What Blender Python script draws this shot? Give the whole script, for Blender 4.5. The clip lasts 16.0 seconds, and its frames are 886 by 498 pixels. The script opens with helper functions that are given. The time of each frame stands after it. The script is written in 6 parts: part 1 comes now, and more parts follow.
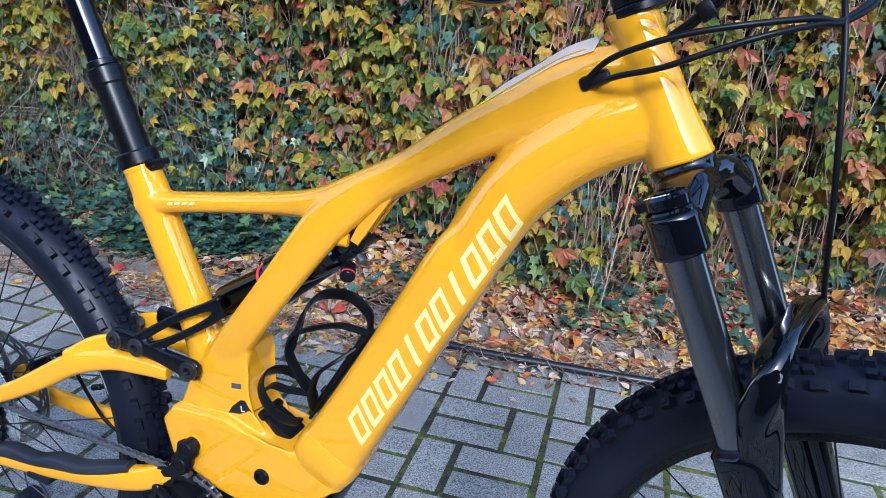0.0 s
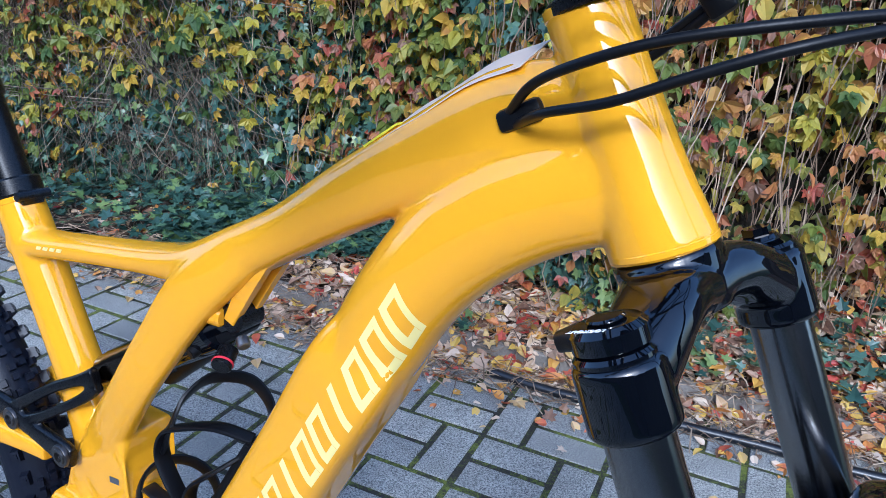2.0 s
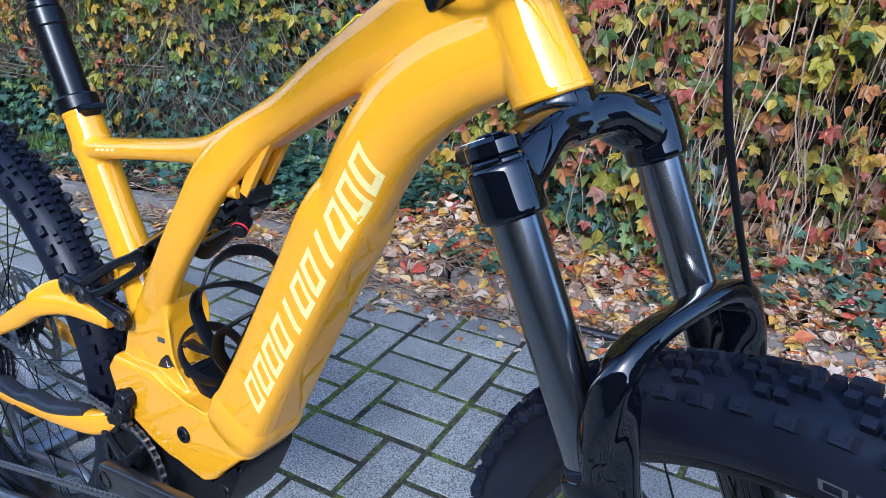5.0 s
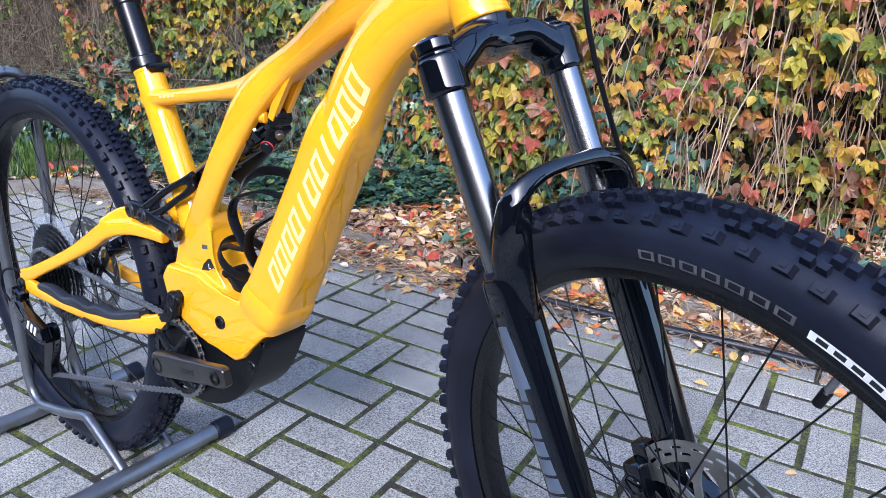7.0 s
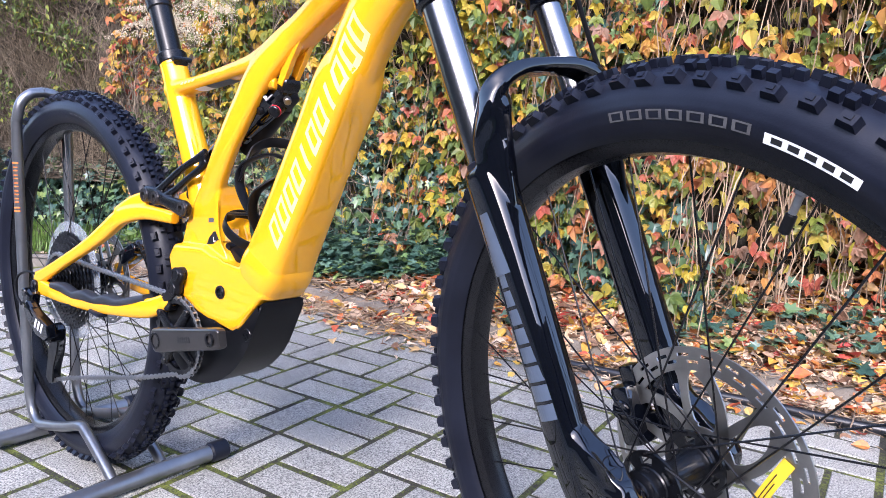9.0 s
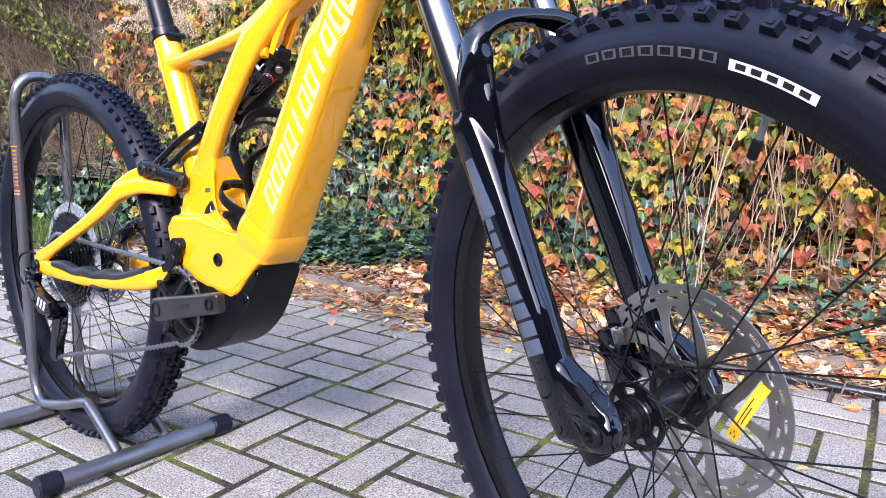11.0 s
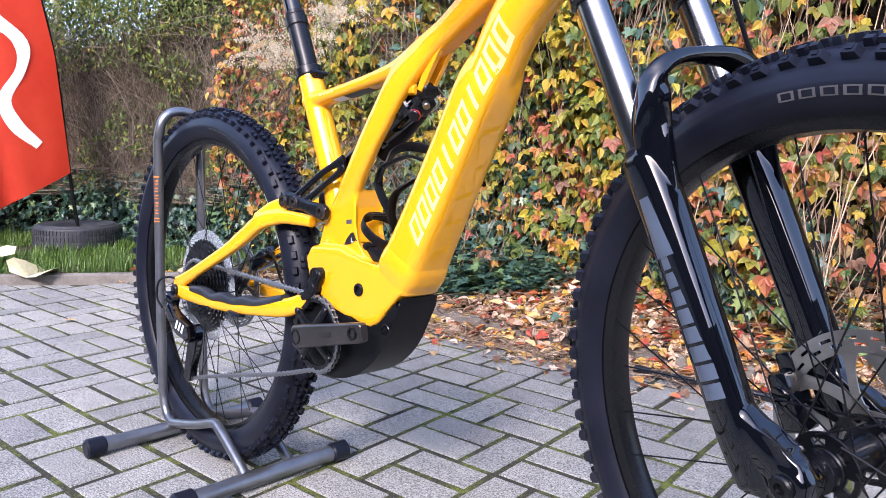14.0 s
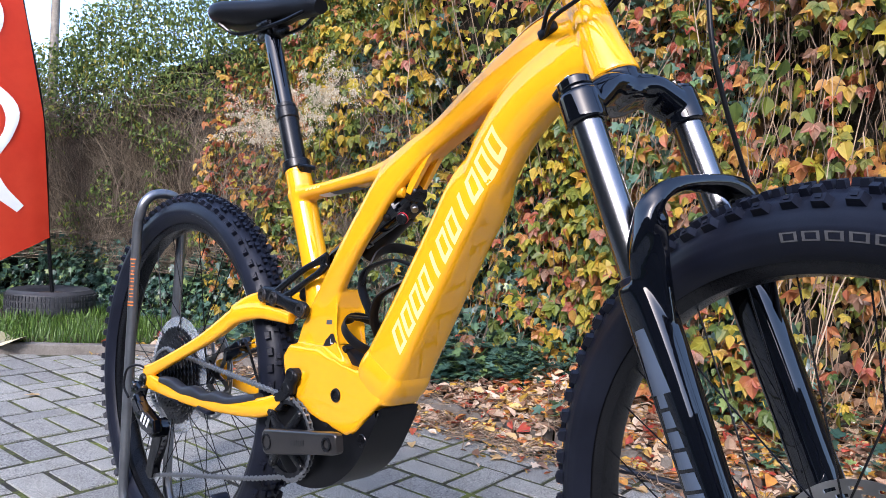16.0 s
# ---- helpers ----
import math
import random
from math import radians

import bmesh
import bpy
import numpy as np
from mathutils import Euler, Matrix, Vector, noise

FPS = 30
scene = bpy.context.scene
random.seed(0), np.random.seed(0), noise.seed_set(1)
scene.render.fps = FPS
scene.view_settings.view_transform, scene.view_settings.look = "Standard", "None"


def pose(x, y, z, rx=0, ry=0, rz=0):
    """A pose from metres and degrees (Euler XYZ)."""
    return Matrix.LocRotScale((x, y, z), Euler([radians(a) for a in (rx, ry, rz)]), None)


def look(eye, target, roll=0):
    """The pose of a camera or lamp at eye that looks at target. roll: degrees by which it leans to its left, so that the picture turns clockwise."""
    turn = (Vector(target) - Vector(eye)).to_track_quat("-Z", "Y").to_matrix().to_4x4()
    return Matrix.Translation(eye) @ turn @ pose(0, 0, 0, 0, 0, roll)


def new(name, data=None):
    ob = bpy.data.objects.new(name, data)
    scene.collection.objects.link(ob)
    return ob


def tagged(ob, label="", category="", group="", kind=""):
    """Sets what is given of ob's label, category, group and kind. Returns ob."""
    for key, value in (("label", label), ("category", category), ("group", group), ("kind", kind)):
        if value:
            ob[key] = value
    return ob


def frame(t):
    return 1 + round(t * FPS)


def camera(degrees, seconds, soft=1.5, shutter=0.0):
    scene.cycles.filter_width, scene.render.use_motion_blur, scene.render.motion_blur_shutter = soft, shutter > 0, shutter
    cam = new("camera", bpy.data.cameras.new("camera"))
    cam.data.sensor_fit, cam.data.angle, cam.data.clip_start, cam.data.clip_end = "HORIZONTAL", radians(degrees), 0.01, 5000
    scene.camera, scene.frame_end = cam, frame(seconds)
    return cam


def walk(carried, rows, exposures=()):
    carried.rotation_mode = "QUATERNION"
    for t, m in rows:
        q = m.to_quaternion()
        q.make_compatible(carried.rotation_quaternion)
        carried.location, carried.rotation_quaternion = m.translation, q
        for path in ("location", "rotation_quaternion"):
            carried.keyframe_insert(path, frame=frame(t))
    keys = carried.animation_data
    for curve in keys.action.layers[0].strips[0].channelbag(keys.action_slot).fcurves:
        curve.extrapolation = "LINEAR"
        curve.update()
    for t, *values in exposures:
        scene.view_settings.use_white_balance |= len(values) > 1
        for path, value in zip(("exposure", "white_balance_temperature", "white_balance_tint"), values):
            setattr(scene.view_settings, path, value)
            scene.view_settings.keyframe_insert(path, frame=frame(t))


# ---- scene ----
cam = camera(63.8, 16.0, 0.8)
PATH = [
    (0, (0.541, -0.641, 1.015), (-0.121, 1.131, 0.364), 4.9),
    (0.5, (0.543, -0.56, 1.022), (-0.168, 1.203, 0.401), 4.1),
    (1, (0.524, -0.454, 1.019), (-0.162, 1.307, 0.364), 2.9),
    (1.5, (0.552, -0.389, 1.019), (-0.238, 1.313, 0.327), 2.9),
    (2, (0.589, -0.348, 1.027), (-0.345, 1.275, 0.322), 4.3),
    (2.5, (0.597, -0.328, 1.043), (-0.419, 1.235, 0.317), 3.7),
    (3, (0.605, -0.32, 1.053), (-0.442, 1.219, 0.32), 3.3),
    (3.5, (0.651, -0.339, 1.039), (-0.407, 1.185, 0.291), 3.3),
    (4, (0.684, -0.357, 1.014), (-0.361, 1.154, 0.223), 2.1),
    (4.2, (0.695, -0.37, 1.006), (-0.332, 1.146, 0.204), 2.2),
    (6.3, (0.857, -0.538, 0.973), (-0.234, 0.979, 0.261), 2.1),
    (6.5, (0.887, -0.555, 0.963), (-0.208, 0.961, 0.253), 1.9),
    (7, (0.941, -0.588, 0.931), (-0.203, 0.901, 0.242), 1.8),
    (7.5, (0.984, -0.604, 0.892), (-0.202, 0.871, 0.245), 2.2),
    (8, (1.009, -0.601, 0.827), (-0.203, 0.887, 0.264), 2.1),
    (8.5, (1.017, -0.609, 0.764), (-0.212, 0.906, 0.326), 1.9),
    (9, (1.028, -0.626, 0.715), (-0.231, 0.891, 0.379), 2.4),
    (9.5, (1.05, -0.631, 0.686), (-0.225, 0.88, 0.38), 1.3),
    (9.7, (1.059, -0.632, 0.681), (-0.213, 0.878, 0.364), 1.6),
    (11.8, (1.06, -0.664, 0.667), (-0.191, 0.857, 0.32), 0.9),
    (12, (1.048, -0.671, 0.666), (-0.218, 0.839, 0.324), 0.9),
    (12.5, (1.02, -0.69, 0.665), (-0.298, 0.779, 0.342), 0.8),
    (13, (1.003, -0.7, 0.667), (-0.371, 0.72, 0.357), 0.9),
    (13.5, (0.993, -0.708, 0.67), (-0.417, 0.68, 0.377), 0.9),
    (14, (0.989, -0.712, 0.675), (-0.43, 0.671, 0.406), 1.3),
    (14.5, (0.981, -0.709, 0.687), (-0.443, 0.679, 0.471), 1.8),
    (15, (0.976, -0.705, 0.695), (-0.447, 0.692, 0.538), 1.8),
    (15.5, (0.971, -0.699, 0.708), (-0.456, 0.699, 0.611), 2.4),
    (16, (0.956, -0.688, 0.723), (-0.447, 0.736, 0.654), 3.5),
]
walk(cam, [(t, look(eye, target, roll)) for t, eye, target, roll in PATH],
     exposures=[(0, 1.53, 5080, 10), (3.0, 1.50, 4830, 9), (4.0, 1.50, 4830, 9), (6.3, 1.83, 5330, 14), (7.5, 2.08, 5620, 17), (9.0, 2.38, 5980, 21), (12.5, 2.38, 6130, 23), (14.5, 2.19, 6130, 23), (16.0, 1.92, 5980, 17)])

# ---- light ----
SUN_EL, SUN_AZ = 34.0, 152.0
world = bpy.data.worlds.new("overcast_sky")
scene.world = world
world.use_nodes = True
wn = world.node_tree
sky = wn.nodes.new("ShaderNodeTexSky")
sky.sky_type, sky.sun_disc = 'NISHITA', False
sky.sun_elevation, sky.sun_rotation = radians(SUN_EL), radians(SUN_AZ)
sky.air_density, sky.dust_density, sky.ozone_density = 1.0, 2.5, 2.0
wn.links.new(sky.outputs[0], wn.nodes["Background"].inputs[0])
wn.nodes["Background"].inputs[1].default_value = 0.15
sun = new("sun", bpy.data.lights.new("sun", 'SUN'))
sun.data.energy, sun.data.angle, sun.data.color = 0.88, radians(10), (1.0, 0.975, 0.94)
az, el = radians(SUN_AZ), radians(SUN_EL)
sun_dir = Vector((math.sin(az) * math.cos(el), math.cos(az) * math.cos(el), math.sin(el)))
sun.matrix_world = look((0, 0, 8), Vector((0, 0, 8)) - sun_dir)


# ---- materials ----
def nodes_of(name):
    m = bpy.data.materials.new(name)
    m.use_nodes = True
    return m, m.node_tree, m.node_tree.nodes["Principled BSDF"]


def ramp_node(nt, stops):
    r = nt.nodes.new("ShaderNodeValToRGB")
    el_ = r.color_ramp.elements
    while len(el_) < len(stops):
        el_.new(0.5)
    for e, (p, c) in zip(el_, stops):
        e.position, e.color = p, (*c, 1)
    return r


def noise_node(nt, scale, detail=4, vec=None, rough=0.6):
    n = nt.nodes.new("ShaderNodeTexNoise")
    n.inputs["Scale"].default_value, n.inputs["Detail"].default_value, n.inputs["Roughness"].default_value = scale, detail, rough
    if vec:
        nt.links.new(vec, n.inputs["Vector"])
    return n


def surf(name, c1, c2, scale=8.0, rough=0.5, rough_var=0.08, metal=0.0, coat=0.0, fine=180.0, bump=0.1, dist=0.001, spec=0.5, coat_rough=0.03, coat_ior=1.5):
    """Painted, moulded or metal surface: broad and fine variation in colour, gloss and relief."""
    m, nt, b = nodes_of(name)
    tc = nt.nodes.new("ShaderNodeTexCoord").outputs["Object"]
    broad, small = noise_node(nt, scale, 5, tc), noise_node(nt, fine, 3, tc)
    r = ramp_node(nt, [(0.32, c1), (0.68, c2)])
    nt.links.new(broad.outputs[0], r.inputs[0])
    nt.links.new(r.outputs[0], b.inputs["Base Color"])
    mr = nt.nodes.new("ShaderNodeMapRange")
    mr.inputs["To Min"].default_value, mr.inputs["To Max"].default_value = max(0.0, rough - rough_var), min(1.0, rough + rough_var)
    nt.links.new(small.outputs[0], mr.inputs["Value"])
    nt.links.new(mr.outputs[0], b.inputs["Roughness"])
    b.inputs["Metallic"].default_value, b.inputs["Specular IOR Level"].default_value = metal, spec
    b.inputs["Coat Weight"].default_value, b.inputs["Coat Roughness"].default_value, b.inputs["Coat IOR"].default_value = coat, coat_rough, coat_ior
    if bump:
        bp = nt.nodes.new("ShaderNodeBump")
        bp.inputs["Strength"].default_value, bp.inputs["Distance"].default_value = bump, dist
        nt.links.new(small.outputs[0], bp.inputs["Height"])
        nt.links.new(bp.outputs[0], b.inputs["Normal"])
    return m


def leafy(name, stops, rough=0.5, thin=0.35, scale=60.0, spread_=0.22):
    """Leaves: each island takes its own colour from the ramp, with veins of noise, and lets some light through."""
    m, nt, b = nodes_of(name)
    geo = nt.nodes.new("ShaderNodeNewGeometry")
    tc = nt.nodes.new("ShaderNodeTexCoord").outputs["Object"]
    n = noise_node(nt, scale, 4, tc)
    add = nt.nodes.new("ShaderNodeMath")
    add.operation = 'MULTIPLY_ADD'
    add.inputs[1].default_value, add.inputs[2].default_value = spread_, -0.5 * spread_
    nt.links.new(n.outputs[0], add.inputs[0])
    su = nt.nodes.new("ShaderNodeMath")
    nt.links.new(geo.outputs["Random Per Island"], su.inputs[0])
    nt.links.new(add.outputs[0], su.inputs[1])
    r = ramp_node(nt, stops)
    nt.links.new(su.outputs[0], r.inputs[0])
    nt.links.new(r.outputs[0], b.inputs["Base Color"])
    b.inputs["Roughness"].default_value = rough
    tr = nt.nodes.new("ShaderNodeBsdfTranslucent")
    nt.links.new(r.outputs[0], tr.inputs[0])
    mix = nt.nodes.new("ShaderNodeMixShader")
    mix.inputs[0].default_value = thin
    nt.links.new(b.outputs[0], mix.inputs[1])
    nt.links.new(tr.outputs[0], mix.inputs[2])
    nt.links.new(mix.outputs[0], nt.nodes["Material Output"].inputs[0])
    return m


YELLOW = surf("yellow_gloss_paint", (0.79, 0.360, 0.003), (0.82, 0.378, 0.005), 3.0, 0.5, 0.04, 0.0, 1.0, 900, 0.004, 0.0002, 0.0, 0.008, 1.72)
GLOSS = surf("gloss_black_paint", (0.0010, 0.0014, 0.0028), (0.0020, 0.0026, 0.0045), 6.0, 0.4, 0.05, 0.0, 1.0, 700, 0.008, 0.0003, 0.0, 0.02, 1.65)
MATT = surf("matt_black_anodised", (0.0025, 0.0027, 0.0036), (0.0048, 0.0050, 0.0062), 20.0, 0.28, 0.08, 0.0, 0.0, 900, 0.05, 0.0003, 0.34)
PLASTIC = surf("black_moulded_plastic", (0.0028, 0.0029, 0.0038), (0.0052, 0.0054, 0.0066), 12.0, 0.40, 0.08, 0.0, 0.0, 1200, 0.15, 0.0004, 0.22)
RUBBER = surf("tyre_rubber", (0.0036, 0.0046, 0.0100), (0.0088, 0.0108, 0.0195), 14.0, 0.40, 0.10, 0.0, 0.0, 500, 0.2, 0.0006, 0.26)
STANCHION = surf("dark_anodised_stanchion", (0.235, 0.235, 0.240), (0.29, 0.288, 0.29), 5.0, 0.20, 0.03, 1.0, 0.0, 900, 0.02, 0.0002)
STEEL = surf("worn_bright_steel", (0.28, 0.28, 0.285), (0.46, 0.46, 0.455), 60.0, 0.36, 0.10, 1.0, 0.0, 800, 0.05, 0.0003)
GUARDGREY = surf("slate_rubber_guard", (0.016, 0.018, 0.023), (0.026, 0.029, 0.036), 14.0, 0.40, 0.08, 0.0, 0.0, 500, 0.15, 0.0005, 0.35)
HUBBLACK = surf("black_anodised_hub", (0.0022, 0.0026, 0.0036), (0.0045, 0.005, 0.0065), 14.0, 0.24, 0.05, 0.0, 0.12, 900, 0.03, 0.0003, 0.25)
CRANKGREY = surf("satin_dark_bronze_crank", (0.050, 0.046, 0.044), (0.070, 0.064, 0.061), 16.0, 0.30, 0.06, 0.75, 0.25, 900, 0.03, 0.0002, 0.5)
DARKSTEEL = surf("dark_cassette_steel", (0.03, 0.03, 0.033), (0.10, 0.10, 0.105), 60.0, 0.35, 0.10, 1.0, 0.0, 800, 0.05, 0.0003)
ROTOR = surf("brushed_rotor_steel", (0.34, 0.33, 0.31), (0.48, 0.47, 0.45), 30.0, 0.38, 0.10, 1.0, 0.0, 900, 0.06, 0.0002)
STANDGREY = surf("grey_metallic_stand_paint", (0.17, 0.18, 0.195), (0.24, 0.25, 0.265), 15.0, 0.34, 0.08, 0.85, 0.2, 700, 0.04, 0.0004)
ORANGE = surf("orange_decal", (0.75, 0.20, 0.04), (0.70, 0.18, 0.03), 9.0, 0.5)
CREAM = surf("pale_yellow_decal", (0.86, 0.70, 0.22), (0.88, 0.73, 0.27), 9.0, 0.30, 0.04, 0.0, 1.0, 900, 0.0)
WHITE = surf("white_decal", (0.75, 0.75, 0.74), (0.80, 0.80, 0.79), 9.0, 0.45)
GREYDECAL = surf("grey_sidewall_print", (0.055, 0.055, 0.057), (0.08, 0.08, 0.082), 30.0, 0.6)
BLUEDECAL = surf("slate_grey_fork_decal", (0.052, 0.070, 0.102), (0.066, 0.086, 0.122), 12.0, 0.3, 0.05, 0.0, 0.6)
DARKDECAL = surf("black_decal", (0.008, 0.008, 0.009), (0.012, 0.012, 0.013), 12.0, 0.4)
RED = surf("red_ring_rubber", (0.55, 0.02, 0.04), (0.62, 0.03, 0.05), 12.0, 0.45)
CLEAR = surf("clear_spoke_guard_plastic", (0.30, 0.34, 0.38), (0.36, 0.40, 0.44), 12.0, 0.15)
CLEAR.node_tree.nodes["Principled BSDF"].inputs["Alpha"].default_value = 0.42
TAGYELLOW = surf("yellow_warning_tag", (0.80, 0.50, 0.02), (0.85, 0.55, 0.03), 12.0, 0.5)
PAPER = surf("beige_card", (0.66, 0.50, 0.36), (0.72, 0.56, 0.42), 12.0, 0.7, 0.05)
HOSE = surf("black_water_hose", (0.006, 0.0065, 0.009), (0.014, 0.015, 0.018), 25.0, 0.35, 0.1)


def paver_material():
    m, nt, b = nodes_of("grey_concrete_paver")
    tc = nt.nodes.new("ShaderNodeNewGeometry").outputs["Position"]
    oi = nt.nodes.new("ShaderNodeObjectInfo").outputs["Random"]
    isl = nt.nodes.new("ShaderNodeNewGeometry").outputs["Random Per Island"]
    broad, grain, speck = noise_node(nt, 7.0, 9, tc, 0.78), noise_node(nt, 260, 3, tc, 0.8), nt.nodes.new("ShaderNodeTexVoronoi")
    speck.inputs["Scale"].default_value = 130
    nt.links.new(tc, speck.inputs["Vector"])
    base = ramp_node(nt, [(0.25, (0.190, 0.190, 0.172)), (0.75, (0.340, 0.338, 0.310))])
    nt.links.new(broad.outputs[0], base.inputs[0])
    gr = ramp_node(nt, [(0.39, (0.30, 0.30, 0.31)), (0.50, (0.95, 0.95, 0.95)), (0.62, (1.55, 1.54, 1.51))])
    nt.links.new(grain.outputs[0], gr.inputs[0])
    sp = ramp_node(nt, [(0.08, (1.6, 1.58, 1.52)), (0.18, (1.0, 1.0, 1.0))])
    nt.links.new(speck.outputs["Distance"], sp.inputs[0])
    tone = ramp_node(nt, [(0.0, (0.80, 0.80, 0.82)), (1.0, (1.15, 1.13, 1.10))])
    mixr = nt.nodes.new("ShaderNodeMath")
    mixr.operation = 'FRACT'
    ad = nt.nodes.new("ShaderNodeMath")
    nt.links.new(oi, ad.inputs[0]), nt.links.new(isl, ad.inputs[1])
    nt.links.new(ad.outputs[0], mixr.inputs[0])
    nt.links.new(mixr.outputs[0], tone.inputs[0])
    cur = base.outputs[0]
    for other in (gr, sp, tone):
        mu = nt.nodes.new("ShaderNodeMix")
        mu.data_type, mu.blend_type = 'RGBA', 'MULTIPLY'
        mu.inputs["Factor"].default_value = 1.0
        nt.links.new(cur, mu.inputs["A"]), nt.links.new(other.outputs[0], mu.inputs["B"])
        cur = mu.outputs["Result"]
    nt.links.new(cur, b.inputs["Base Color"])
    b.inputs["Roughness"].default_value = 0.85
    bp = nt.nodes.new("ShaderNodeBump")
    bp.inputs["Strength"].default_value, bp.inputs["Distance"].default_value = 0.7, 0.002
    nt.links.new(grain.outputs[0], bp.inputs["Height"])
    nt.links.new(bp.outputs[0], b.inputs["Normal"])
    return m


def ground_material(name, stops, scale, fine, bump, rough=0.95):
    m, nt, b = nodes_of(name)
    tc = nt.nodes.new("ShaderNodeNewGeometry").outputs["Position"]
    n1, n2 = noise_node(nt, scale, 6, tc, 0.7), noise_node(nt, fine, 4, tc, 0.8)
    mx = nt.nodes.new("ShaderNodeMath")
    mx.operation = 'MULTIPLY_ADD'
    mx.inputs[1].default_value = 0.45
    hf = nt.nodes.new("ShaderNodeMath")
    hf.operation = 'MULTIPLY'
    hf.inputs[1].default_value = 0.55
    nt.links.new(n1.outputs[0], hf.inputs[0])
    nt.links.new(n2.outputs[0], mx.inputs[0]), nt.links.new(hf.outputs[0], mx.inputs[2])
    r = ramp_node(nt, stops)
    nt.links.new(mx.outputs[0], r.inputs[0])
    nt.links.new(r.outputs[0], b.inputs["Base Color"])
    b.inputs["Roughness"].default_value = rough
    bp = nt.nodes.new("ShaderNodeBump")
    bp.inputs["Strength"].default_value, bp.inputs["Distance"].default_value = 0.8, bump
    nt.links.new(n2.outputs[0], bp.inputs["Height"])
    nt.links.new(bp.outputs[0], b.inputs["Normal"])
    return m


PAVER = paver_material()
JOINT = ground_material("mossy_joint_sand", [(0.38, (0.012, 0.011, 0.009)), (0.48, (0.030, 0.027, 0.018)), (0.52, (0.060, 0.072, 0.013)), (0.60, (0.15, 0.175, 0.020))], 5.0, 150.0, 0.006)
SOIL = ground_material("dark_leafy_soil", [(0.35, (0.020, 0.014, 0.010)), (0.55, (0.060, 0.040, 0.026)), (0.70, (0.11, 0.075, 0.05))], 9.0, 90.0, 0.012)
KERB = ground_material("weathered_kerb_concrete", [(0.35, (0.10, 0.085, 0.07)), (0.55, (0.20, 0.18, 0.155)), (0.70, (0.28, 0.26, 0.23))], 7.0, 140.0, 0.003)
# dark brown for the two added walls that dim reflections from out of view
UNSEENWALL = ground_material("dark_unseen_wall", [(0.35, (0.05, 0.042, 0.035)), (0.55, (0.10, 0.085, 0.07)), (0.70, (0.15, 0.13, 0.11))], 3.0, 60.0, 0.004)
GRASSDIRT = ground_material("grassy_earth", [(0.35, (0.025, 0.03, 0.012)), (0.6, (0.05, 0.075, 0.02)), (0.75, (0.09, 0.10, 0.04))], 6.0, 70.0, 0.01)
# near-black brown: shade between the hedge's leaves put into the colour
HEDGESHADE = ground_material("hedge_shade_backing", [(0.35, (0.010, 0.009, 0.006)), (0.55, (0.026, 0.021, 0.014)), (0.72, (0.06, 0.048, 0.03))], 9.0, 60.0, 0.03)
IVY = leafy("ivy_leaf", [(0.0, (0.022, 0.056, 0.044)), (0.40, (0.046, 0.098, 0.074)), (0.72, (0.085, 0.155, 0.108)), (0.92, (0.12, 0.20, 0.07)), (1.0, (0.22, 0.28, 0.09))], 0.36, 0.2)
CREEPER = leafy("autumn_creeper_leaf", [(0.0, (0.07, 0.12, 0.03)), (0.18, (0.20, 0.21, 0.045)), (0.34, (0.46, 0.35, 0.05)), (0.52, (0.50, 0.26, 0.065)), (0.68, (0.42, 0.16, 0.06)), (0.82, (0.37, 0.08, 0.055)), (0.92, (0.36, 0.20, 0.13)), (1.0, (0.24, 0.14, 0.09))], 0.5, 0.4, 22.0, 0.5)
GOLDEN = leafy("yellow_green_creeper_leaf", [(0.0, (0.06, 0.11, 0.03)), (0.35, (0.19, 0.225, 0.035)), (0.62, (0.43, 0.36, 0.035)), (0.88, (0.52, 0.32, 0.04)), (1.0, (0.37, 0.15, 0.05))], 0.5, 0.4, 22.0, 0.45)
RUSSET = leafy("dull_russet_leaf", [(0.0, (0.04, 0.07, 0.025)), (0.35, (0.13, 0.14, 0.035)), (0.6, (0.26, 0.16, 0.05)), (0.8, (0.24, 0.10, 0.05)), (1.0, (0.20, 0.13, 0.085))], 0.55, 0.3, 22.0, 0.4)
SHRUB = leafy("green_shrub_leaf", [(0.0, (0.05, 0.08, 0.024)), (0.5, (0.11, 0.160, 0.038)), (0.85, (0.20, 0.26, 0.055)), (1.0, (0.36, 0.31, 0.055))], 0.65, 0.35)
LITTER = leafy("fallen_leaf", [(0.0, (0.12, 0.06, 0.035)), (0.13, (0.30, 0.17, 0.10)), (0.28, (0.50, 0.36, 0.25)), (0.44, (0.64, 0.52, 0.39)), (0.56, (0.54, 0.36, 0.19)), (0.68, (0.60, 0.41, 0.07)), (0.80, (0.55, 0.25, 0.05)), (0.91, (0.46, 0.13, 0.05)), (1.0, (0.40, 0.045, 0.04))], 0.55, 0.2)
VINE = leafy("dry_vine", [(0.0, (0.07, 0.047, 0.03)), (0.5, (0.19, 0.13, 0.083)), (1.0, (0.38, 0.285, 0.19))], 0.8, 0.0)
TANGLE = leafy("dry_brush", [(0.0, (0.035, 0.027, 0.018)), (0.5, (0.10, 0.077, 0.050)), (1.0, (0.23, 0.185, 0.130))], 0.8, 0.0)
PLUME = leafy("dry_flower_plume", [(0.0, (0.42, 0.36, 0.25)), (1.0, (0.68, 0.60, 0.46))], 0.9, 0.3)
GRASS = leafy("grass_blade", [(0.0, (0.05, 0.10, 0.015)), (1.0, (0.13, 0.22, 0.04))], 0.5, 0.3)
